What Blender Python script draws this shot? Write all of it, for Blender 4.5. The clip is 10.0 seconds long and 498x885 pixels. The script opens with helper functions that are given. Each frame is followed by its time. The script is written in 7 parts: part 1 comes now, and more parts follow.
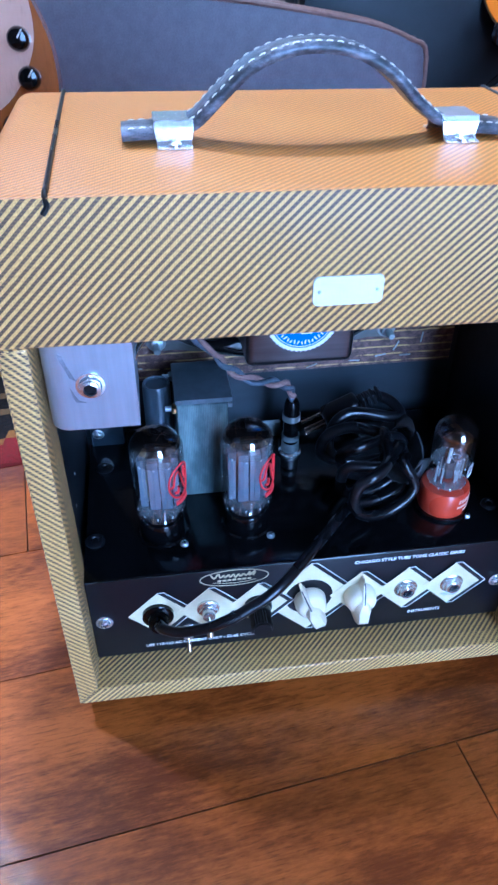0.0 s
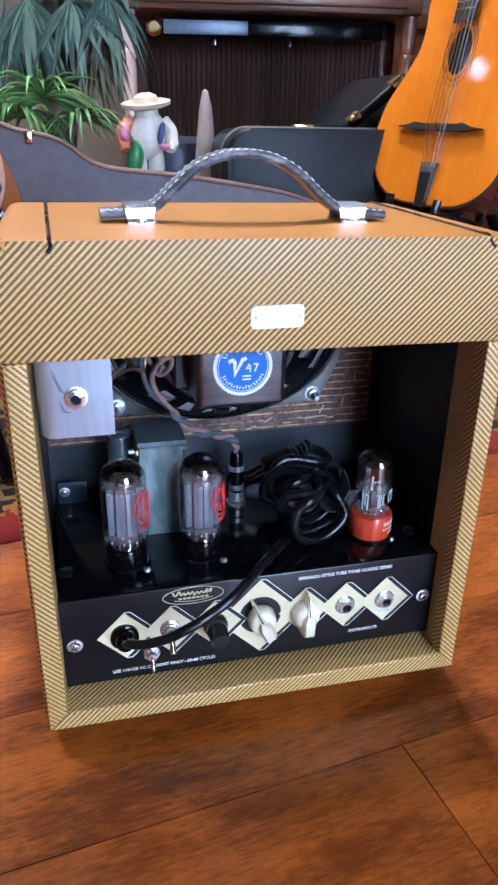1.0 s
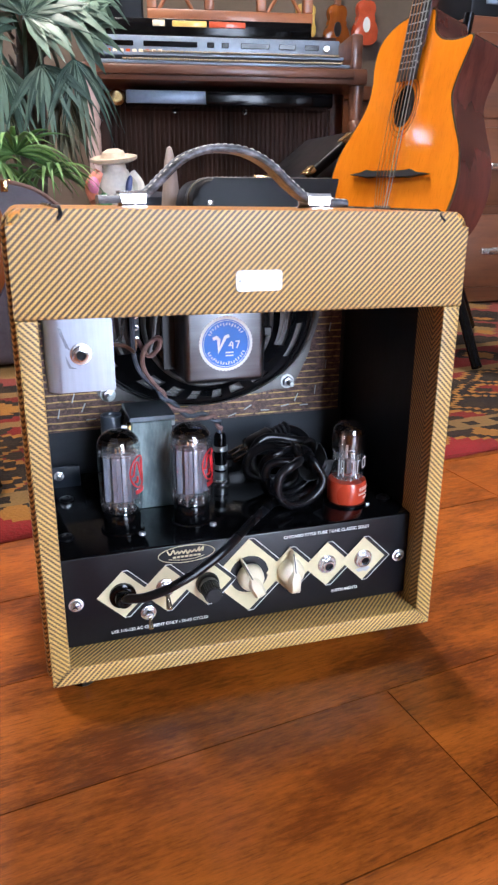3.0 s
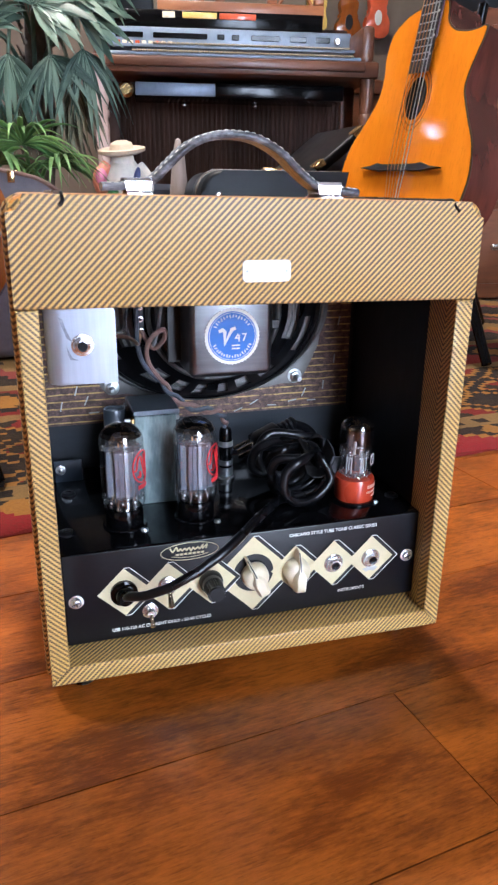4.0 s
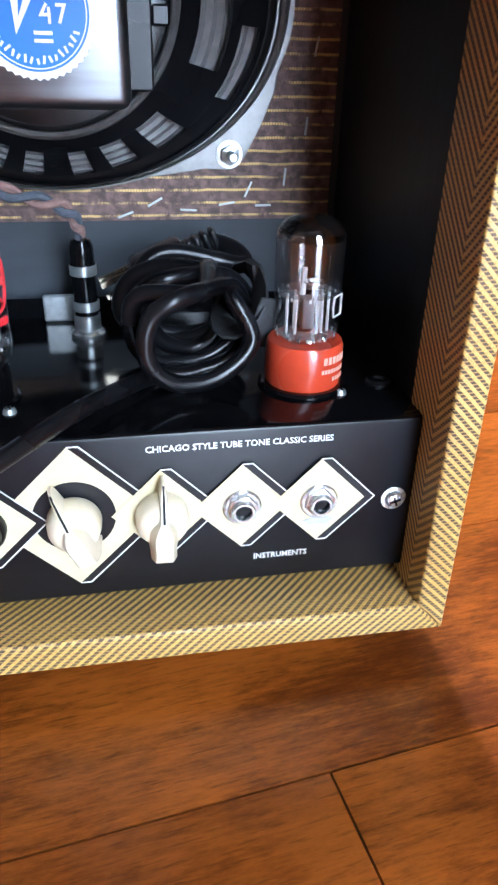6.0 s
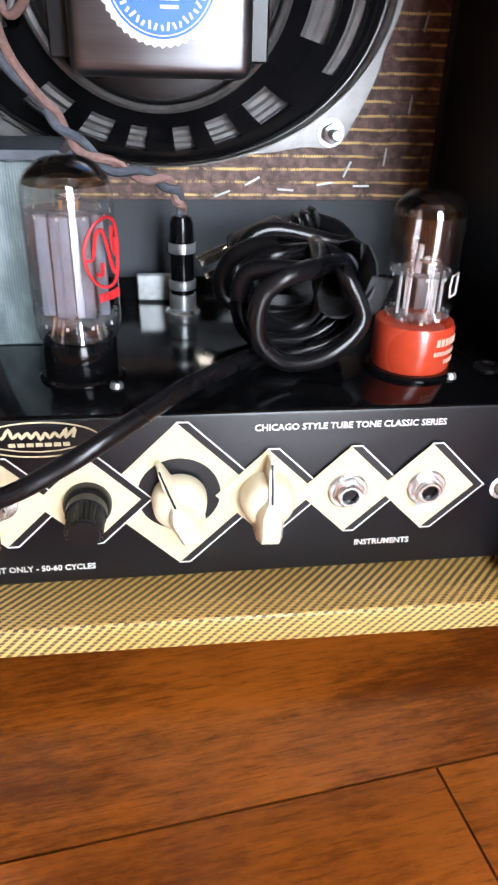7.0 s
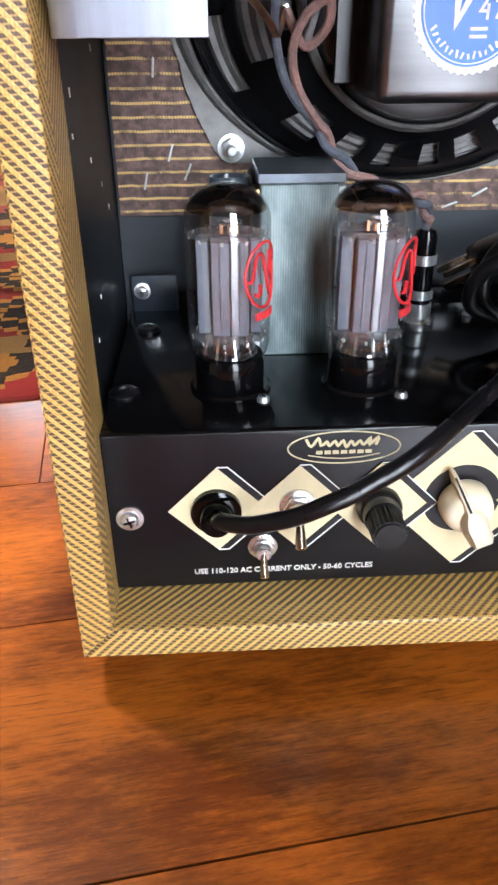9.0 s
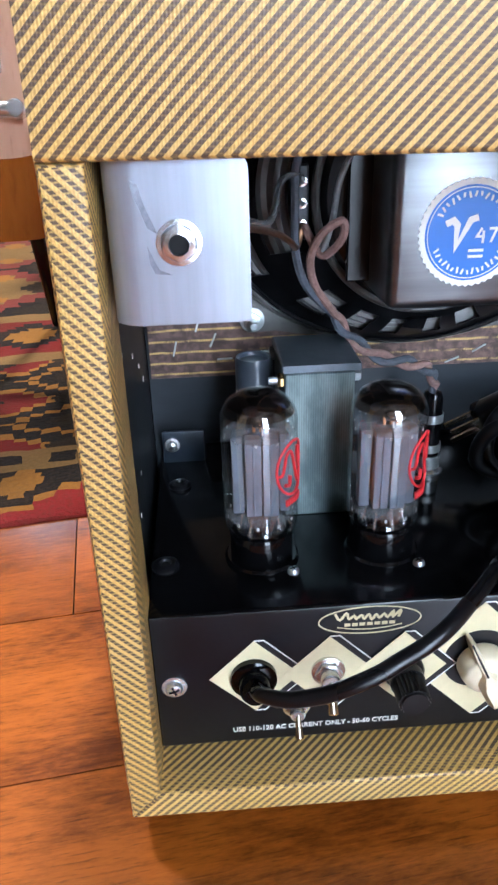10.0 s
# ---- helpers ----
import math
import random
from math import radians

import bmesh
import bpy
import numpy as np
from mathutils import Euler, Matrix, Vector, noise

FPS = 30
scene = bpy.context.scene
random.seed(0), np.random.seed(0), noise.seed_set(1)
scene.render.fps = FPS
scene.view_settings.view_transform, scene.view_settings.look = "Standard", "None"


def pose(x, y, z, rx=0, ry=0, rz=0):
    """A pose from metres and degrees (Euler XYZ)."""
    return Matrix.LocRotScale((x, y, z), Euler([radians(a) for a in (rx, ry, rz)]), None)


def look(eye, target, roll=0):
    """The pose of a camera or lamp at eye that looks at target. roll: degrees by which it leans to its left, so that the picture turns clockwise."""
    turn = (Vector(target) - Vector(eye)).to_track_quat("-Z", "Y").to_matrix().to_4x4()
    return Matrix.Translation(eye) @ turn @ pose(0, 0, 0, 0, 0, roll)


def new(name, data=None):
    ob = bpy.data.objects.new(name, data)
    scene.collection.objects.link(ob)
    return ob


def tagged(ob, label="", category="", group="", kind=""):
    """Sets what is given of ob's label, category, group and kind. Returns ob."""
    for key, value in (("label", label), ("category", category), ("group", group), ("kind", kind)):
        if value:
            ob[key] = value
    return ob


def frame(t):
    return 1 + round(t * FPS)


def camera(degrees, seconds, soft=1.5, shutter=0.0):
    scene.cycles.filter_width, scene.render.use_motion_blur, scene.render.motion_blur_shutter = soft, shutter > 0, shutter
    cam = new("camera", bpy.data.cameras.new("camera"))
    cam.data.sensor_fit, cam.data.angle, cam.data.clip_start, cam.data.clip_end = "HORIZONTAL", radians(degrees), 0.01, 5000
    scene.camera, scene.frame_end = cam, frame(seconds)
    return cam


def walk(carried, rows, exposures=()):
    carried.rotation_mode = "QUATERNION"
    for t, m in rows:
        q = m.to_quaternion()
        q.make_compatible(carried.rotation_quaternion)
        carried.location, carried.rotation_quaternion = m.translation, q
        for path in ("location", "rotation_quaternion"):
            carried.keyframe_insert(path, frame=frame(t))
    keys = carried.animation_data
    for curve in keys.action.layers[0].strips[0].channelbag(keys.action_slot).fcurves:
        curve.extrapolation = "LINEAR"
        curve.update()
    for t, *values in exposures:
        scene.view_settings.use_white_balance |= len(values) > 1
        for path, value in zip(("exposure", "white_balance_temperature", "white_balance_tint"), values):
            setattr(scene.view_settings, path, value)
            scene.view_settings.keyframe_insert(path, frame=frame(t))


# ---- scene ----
cam = camera(38.8, 10.0, 2.4, 0.15)
PATH = [
    (0, (-0.083, -0.271, 0.43), (0.155, 1.301, -0.783), 0.5),
    (0.2, (-0.085, -0.285, 0.43), (0.199, 1.343, -0.696), 1.7),
    (0.5, (-0.101, -0.326, 0.413), (0.264, 1.377, -0.569), 2.1),
    (1, (-0.111, -0.375, 0.398), (0.341, 1.39, -0.427), 1.0),
    (1.5, (-0.127, -0.415, 0.381), (0.41, 1.375, -0.331), 0.2),
    (2, (-0.137, -0.433, 0.362), (0.424, 1.368, -0.303), -0.6),
    (2.5, (-0.139, -0.437, 0.35), (0.428, 1.365, -0.307), -0.5),
    (3, (-0.142, -0.436, 0.35), (0.42, 1.366, -0.309), 0.2),
    (4.3, (-0.133, -0.411, 0.345), (0.398, 1.391, -0.34), 1.0),
    (4.5, (-0.12, -0.38, 0.355), (0.398, 1.406, -0.381), 1.6),
    (5, (-0.059, -0.293, 0.325), (0.419, 1.473, -0.482), 2.0),
    (5.2, (-0.025, -0.267, 0.303), (0.415, 1.481, -0.563), 1.8),
    (6.3, (0.023, -0.203, 0.22), (0.333, 1.517, -0.752), 1.5),
    (6.5, (0.017, -0.203, 0.219), (0.3, 1.517, -0.761), 1.4),
    (7, (-0.004, -0.201, 0.221), (0.237, 1.532, -0.748), 1.7),
    (7.5, (-0.025, -0.2, 0.224), (0.167, 1.545, -0.735), 1.4),
    (8, (-0.05, -0.202, 0.223), (0.114, 1.539, -0.748), 1.1),
    (8.5, (-0.073, -0.205, 0.227), (0.053, 1.53, -0.76), 0.4),
    (9, (-0.095, -0.204, 0.233), (0.0, 1.531, -0.758), -0.4),
    (9.5, (-0.112, -0.202, 0.265), (-0.032, 1.563, -0.673), -1.4),
    (10, (-0.107, -0.203, 0.294), (-0.006, 1.592, -0.582), -1.8),
]
# the phone's exposure and white balance: seconds, stops, kelvin, tint
METER = [
    (0.0, 0.20, 3820, 12), (0.5, 0.18, 4250, 12), (1.0, 0.1, 4850, 13), (1.5, 0.12, 5250, 14), (2.5, 0.14, 5600, 17), (4.5, 0.12, 5400, 15),
    (5.0, 0.22, 5250, 12), (6.3, 0.74, 5500, 11), (7.0, 0.80, 6250, 16), (8.0, 0.7, 6500, 17), (9.0, 0.5, 6200, 15), (9.5, 0.38, 5900, 11), (10.0, 0.25, 5500, 11),
]
walk(cam, [(t, look(eye, target, roll)) for t, eye, target, roll in PATH], METER)

# ---- light ----
world = bpy.data.worlds.new("sky")
scene.world = world
world.use_nodes = True
wn, wl = world.node_tree.nodes, world.node_tree.links
sky = wn.new("ShaderNodeTexSky")
sky.sky_type, sky.sun_disc = "NISHITA", False
sky.sun_elevation, sky.sun_rotation = radians(40), radians(-60)
wl.new(sky.outputs[0], wn["Background"].inputs[0])
wn["Background"].inputs[1].default_value = 0.12


def window_light(name, m, w, h, watts, colour):
    data = bpy.data.lights.new(name, "AREA")
    data.shape, data.size, data.size_y, data.energy, data.color = "RECTANGLE", w, h, watts, colour
    ob = new(name, data)
    ob.matrix_world = m
    return ob


DAY = (0.78, 0.90, 1.0)
# room: inner faces of the walls
RX0, RX1, RY0, RY1, RZ = -1.75, 2.7, -2.9, 3.4, 3.0
# openings: along the wall from, to, sill, head
WIN_S = (0.30, 1.30, 0.02, 2.60)
# west opening is out of view, sized and placed for the amber guitar's highlight
WIN_W = (2.36, 2.68, 1.44, 1.62)
WIN_N = (-1.3, -0.65, 0.85, 2.85)
# roof lights, out of view: x from, to, y from, to
ROOF = (-1.18, -0.98, 0.58, 0.78)
# this second one is added to brighten the floor on the right
ROOF_FILL = (0.02, 0.32, 1.40, 1.70)


def fill_opening(name, along, face, out, opening, watts):
    a0, a1, z0, z1 = opening
    c, h = (a0 + a1) / 2, (z0 + z1) / 2
    eye = (c, face + 0.04 * out, h) if along == "x" else (face + 0.04 * out, c, h)
    to = (c, face - out, h) if along == "x" else (face - out, c, h)
    window_light(name, look(eye, to), a1 - a0, z1 - z0, watts, DAY)


fill_opening("daylight_south", "x", RY0, -1, WIN_S, 8)
fill_opening("daylight_west", "y", RX0, -1, WIN_W, 3)
fill_opening("daylight_north", "x", RY1, 1, WIN_N, 7)

# a lamp in each unseen roof opening; the second is only fill
for (x0, x1, y0, y1), watts in ((ROOF, 60), (ROOF_FILL, 122)):
    window_light("unseen_roof_light", pose((x0 + x1) / 2, (y0 + y1) / 2, RZ + 0.04), x1 - x0, y1 - y0, watts, (1.0, 0.86, 0.66))


# ---- materials ----
def nodes_of(name):
    m = bpy.data.materials.new(name)
    m.use_nodes = True
    nt = m.node_tree
    return m, nt, nt.nodes["Principled BSDF"]


def nd(nt, kind, **kw):
    n = nt.nodes.new(kind)
    for k, v in kw.items():
        if k == "operation":
            n.operation = v
        elif k == "blend":
            n.data_type, n.blend_type = "RGBA", v
    return n


def plug(nt, src, node, idx):
    if hasattr(src, "is_output"):
        nt.links.new(src, node.inputs[idx])
    else:
        node.inputs[idx].default_value = src


def mth(nt, op, a, b=0.0, c=None):
    n = nd(nt, "ShaderNodeMath", operation=op)
    plug(nt, a, n, 0)
    plug(nt, b, n, 1)
    if c is not None:
        plug(nt, c, n, 2)
    return n.outputs[0]


def mixc(nt, fac, a, b, mode="MIX"):
    n = nd(nt, "ShaderNodeMix", blend=mode)
    plug(nt, fac, n, 0)
    plug(nt, (*a, 1) if isinstance(a, tuple) and len(a) == 3 else a, n, 6)
    plug(nt, (*b, 1) if isinstance(b, tuple) and len(b) == 3 else b, n, 7)
    return n.outputs[2]


def noise_at(nt, vec, scale, detail=3.0, rough=0.55, stretch=None):
    n = nt.nodes.new("ShaderNodeTexNoise")
    n.inputs["Scale"].default_value, n.inputs["Detail"].default_value, n.inputs["Roughness"].default_value = scale, detail, rough
    if stretch:
        mp = nt.nodes.new("ShaderNodeMapping")
        mp.inputs["Scale"].default_value = stretch
        nt.links.new(vec, mp.inputs[0])
        vec = mp.outputs[0]
    nt.links.new(vec, n.inputs[0])
    return n.outputs[0]


def ramp(nt, fac, a, b):
    n = nt.nodes.new("ShaderNodeMapRange")
    n.interpolation_type = "SMOOTHSTEP"
    plug(nt, fac, n, 0)
    n.inputs[1].default_value, n.inputs[2].default_value = a, b
    return n.outputs[0]


def bump(nt, bsdf, height, strength=0.3, dist=0.0005):
    n = nt.nodes.new("ShaderNodeBump")
    n.inputs["Strength"].default_value, n.inputs["Distance"].default_value = strength, dist
    nt.links.new(height, n.inputs["Height"])
    nt.links.new(n.outputs[0], bsdf.inputs["Normal"])


def coord(nt, which="Object"):
    return nt.nodes.new("ShaderNodeTexCoord").outputs[which]


def plain(name, col, rough=0.5, metal=0.0, var=0.15, scale=60.0, bmp=0.1, coat=0.0, bdist=0.0003, stretch=None, spec=0.5):
    """A surface of one colour with fine and coarse unevenness in colour, gloss and relief."""
    m, nt, b = nodes_of(name)
    v = coord(nt)
    n1, n2 = noise_at(nt, v, scale, 4, 0.6, stretch), noise_at(nt, v, scale * 0.13, 2)
    f = mth(nt, "ADD", mth(nt, "MULTIPLY", n1, 0.5), mth(nt, "MULTIPLY", n2, 0.5))
    dark = tuple(c * (1 - var) for c in col)
    light = tuple(min(1, c * (1 + var)) for c in col)
    nt.links.new(mixc(nt, ramp(nt, f, 0.3, 0.7), dark, light), b.inputs["Base Color"])
    nt.links.new(mth(nt, "ADD", rough - 0.06, mth(nt, "MULTIPLY", n2, 0.12)), b.inputs["Roughness"])
    b.inputs["Metallic"].default_value, b.inputs["Coat Weight"].default_value = metal, coat
    b.inputs["Coat Roughness"].default_value = 0.06
    b.inputs["Specular IOR Level"].default_value = spec
    if bmp:
        bump(nt, b, n1, bmp, bdist)
    return m


def make_tweed(name="tweed", cloth_tint=(1, 1, 1), contrast=1.0, broken=0.16):
    m, nt, b = nodes_of(name)
    sep = nt.nodes.new("ShaderNodeSeparateXYZ")
    uv = coord(nt, "UV")
    nt.links.new(uv, sep.inputs[0])
    u, v = sep.outputs[0], sep.outputs[1]
    wob = mth(nt, "MULTIPLY", mth(nt, "SUBTRACT", noise_at(nt, uv, 130, 2), 0.5), 0.0005)
    ph = mth(nt, "DIVIDE", mth(nt, "ADD", mth(nt, "SUBTRACT", v, u), wob), 0.0040)
    tri = mth(nt, "ABSOLUTE", mth(nt, "SUBTRACT", mth(nt, "FRACT", ph), 0.5))
    stripe = ramp(nt, tri, 0.29, 0.215)
    # threads cross the dark stripe and break it into short dashes
    weft = mth(nt, "SINE", mth(nt, "MULTIPLY", mth(nt, "ADD", v, mth(nt, "MULTIPLY", u, 0.12)), 2 * math.pi / 0.00155))
    warp = mth(nt, "SINE", mth(nt, "MULTIPLY", u, 2 * math.pi / 0.0010))
    dash = ramp(nt, weft, -0.95, -0.1)
    dark = mth(nt, "MULTIPLY", stripe, mth(nt, "ADD", 1.0 - broken, mth(nt, "MULTIPLY", dash, broken)))
    worn = noise_at(nt, uv, 14, 3)
    dark = mth(nt, "MULTIPLY", dark, mth(nt, "ADD", 0.78, mth(nt, "MULTIPLY", worn, 0.4)))
    fine = noise_at(nt, uv, 900, 2)
    yellow = mixc(nt, ramp(nt, fine, 0.3, 0.7), (0.56, 0.322, 0.090), (0.77, 0.500, 0.140))
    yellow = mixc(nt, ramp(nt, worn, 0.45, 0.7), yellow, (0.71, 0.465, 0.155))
    yellow = mixc(nt, 1.0, yellow, cloth_tint, "MULTIPLY")
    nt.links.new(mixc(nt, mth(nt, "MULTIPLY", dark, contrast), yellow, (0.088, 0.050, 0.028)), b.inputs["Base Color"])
    b.inputs["Roughness"].default_value = 0.42
    b.inputs["Coat Weight"].default_value, b.inputs["Coat Roughness"].default_value = 0.12, 0.3
    h = mth(nt, "ADD", mth(nt, "MULTIPLY", mth(nt, "ADD", weft, warp), 0.25), mth(nt, "MULTIPLY", stripe, -0.8))
    bump(nt, b, h, 0.35, 0.0003)
    return m


def make_plank():
    """Reddish hardwood: fine dark pores and streaks along the board under a glossy, slightly worn finish."""
    m, nt, b = nodes_of("floor_wood")
    v = coord(nt)
    rnd = nt.nodes.new("ShaderNodeObjectInfo").outputs["Random"]
    off = nt.nodes.new("ShaderNodeVectorMath")
    off.operation = "ADD"
    comb = nt.nodes.new("ShaderNodeCombineXYZ")
    plug(nt, mth(nt, "MULTIPLY", rnd, 37.0), comb, 0)
    plug(nt, mth(nt, "MULTIPLY", rnd, 11.0), comb, 1)
    nt.links.new(v, off.inputs[0])
    nt.links.new(comb.outputs[0], off.inputs[1])
    p = off.outputs[0]
    cloud = noise_at(nt, p, 16, 6, 0.68, (0.40, 1.0, 1.0))
    streak = noise_at(nt, p, 380, 6, 0.75, (0.10, 1.0, 1.0))
    pores = noise_at(nt, p, 800, 4, 0.65, (0.07, 1.0, 1.0))
    speck = noise_at(nt, p, 300, 5, 0.75, (0.22, 1.0, 1.0))
    f = mth(nt, "ADD", mth(nt, "MULTIPLY", streak, 0.18), mth(nt, "ADD", mth(nt, "MULTIPLY", cloud, 0.58), mth(nt, "MULTIPLY", speck, 0.24)))
    col = mixc(nt, ramp(nt, f, 0.39, 0.61), (0.105, 0.0215, 0.0023), (0.430, 0.115, 0.0100))
    col = mixc(nt, mth(nt, "MULTIPLY", ramp(nt, pores, 0.53, 0.68), 0.50), col, (0.030, 0.008, 0.002))
    col = mixc(nt, mth(nt, "MULTIPLY", rnd, 0.35), col, (0.17, 0.040, 0.006))
    nt.links.new(col, b.inputs["Base Color"])
    nt.links.new(mth(nt, "ADD", 0.26, mth(nt, "MULTIPLY", noise_at(nt, p, 30, 4, 0.6), 0.22)), b.inputs["Roughness"])
    nt.links.new(mth(nt, "ADD", 0.02, mth(nt, "MULTIPLY", noise_at(nt, p, 26, 4, 0.65, (0.5, 1.0, 1.0)), 0.15)), b.inputs["Coat Roughness"])
    b.inputs["Coat Weight"].default_value = 0.62
    b.inputs["Specular IOR Level"].default_value = 0.15
    hh = mth(nt, "ADD", mth(nt, "MULTIPLY", noise_at(nt, p, 8, 2, 0.5, (0.5, 1.0, 1.0)), 2.2), mth(nt, "ADD", mth(nt, "MULTIPLY", pores, -0.34), mth(nt, "MULTIPLY", streak, 0.20)))
    bump(nt, b, hh, 0.30, 0.0012)
    nt.links.new(b.inputs["Normal"].links[0].from_socket, b.inputs["Coat Normal"])
    return m


def make_cloth():
    """Brown speaker cloth with gold threads across."""
    m, nt, b = nodes_of("grille_cloth")
    v = coord(nt)
    sep = nt.nodes.new("ShaderNodeSeparateXYZ")
    nt.links.new(v, sep.inputs[0])
    x, z = sep.outputs[0], sep.outputs[2]
    wob = mth(nt, "MULTIPLY", noise_at(nt, v, 90, 2), 0.0014)
    tri = mth(nt, "ABSOLUTE", mth(nt, "SUBTRACT", mth(nt, "FRACT", mth(nt, "DIVIDE", mth(nt, "ADD", z, wob), 0.0062)), 0.5))
    gold = ramp(nt, tri, 0.12, 0.07)
    dots = ramp(nt, mth(nt, "SINE", mth(nt, "MULTIPLY", x, 2 * math.pi / 0.0014)), -1.0, 0.6)
    gold = mth(nt, "MULTIPLY", gold, mth(nt, "ADD", 0.45, mth(nt, "MULTIPLY", dots, 0.55)))
    gold = mth(nt, "MULTIPLY", gold, ramp(nt, noise_at(nt, v, 75, 4, 0.7), 0.36, 0.56))
    weave = mth(nt, "MULTIPLY", mth(nt, "SINE", mth(nt, "MULTIPLY", x, 6000)), mth(nt, "SINE", mth(nt, "MULTIPLY", z, 6000)))
    base = mixc(nt, ramp(nt, mth(nt, "ADD", noise_at(nt, v, 300, 3), mth(nt, "MULTIPLY", weave, 0.2)), 0.35, 0.7), (0.060, 0.035, 0.031), (0.21, 0.122, 0.098))
    nt.links.new(mixc(nt, gold, base, (0.80, 0.53, 0.18)), b.inputs["Base Color"])
    b.inputs["Roughness"].default_value = 0.6
    bump(nt, b, mth(nt, "ADD", gold, mth(nt, "MULTIPLY", weave, 0.3)), 0.3, 0.0004)
    return m


def make_glass(name="tube_glass", tint=(1, 1, 1)):
    m = bpy.data.materials.new(name)
    m.use_nodes = True
    nt = m.node_tree
    nt.nodes.clear()
    out, mix = nt.nodes.new("ShaderNodeOutputMaterial"), nt.nodes.new("ShaderNodeMixShader")
    tr, gl, lw = nt.nodes.new("ShaderNodeBsdfTransparent"), nt.nodes.new("ShaderNodeBsdfGlossy"), nt.nodes.new("ShaderNodeLayerWeight")
    tr.inputs[0].default_value = (*tint, 1)
    gl.inputs["Roughness"].default_value = 0.03
    lw.inputs[0].default_value = 0.5
    gloss = mth(nt, "ADD", 0.15, mth(nt, "MULTIPLY", mth(nt, "POWER", lw.outputs["Facing"], 4.0), 0.7))
    nt.links.new(gloss, mix.inputs[0])
    nt.links.new(tr.outputs[0], mix.inputs[1])
    nt.links.new(gl.outputs[0], mix.inputs[2])
    nt.links.new(mix.outputs[0], out.inputs[0])
    return m


def make_lamination():
    m, nt, b = nodes_of("transformer_iron")
    v = coord(nt)
    sep = nt.nodes.new("ShaderNodeSeparateXYZ")
    nt.links.new(v, sep.inputs[0])
    line = mth(nt, "SINE", mth(nt, "MULTIPLY", sep.outputs[0], 2 * math.pi / 0.0011))
    patch = noise_at(nt, v, 70, 4, 0.6, (1, 1, 0.4))
    col = mixc(nt, ramp(nt, patch, 0.35, 0.7), (0.11, 0.150, 0.156), (0.28, 0.35, 0.345))
    col = mixc(nt, mth(nt, "MULTIPLY", ramp(nt, line, 0.1, 1.0), 0.30), col, (0.07, 0.09, 0.09))
    nt.links.new(col, b.inputs["Base Color"])
    b.inputs["Metallic"].default_value, b.inputs["Roughness"].default_value = 0.55, 0.42
    bump(nt, b, line, 0.16, 0.0003)
    return m


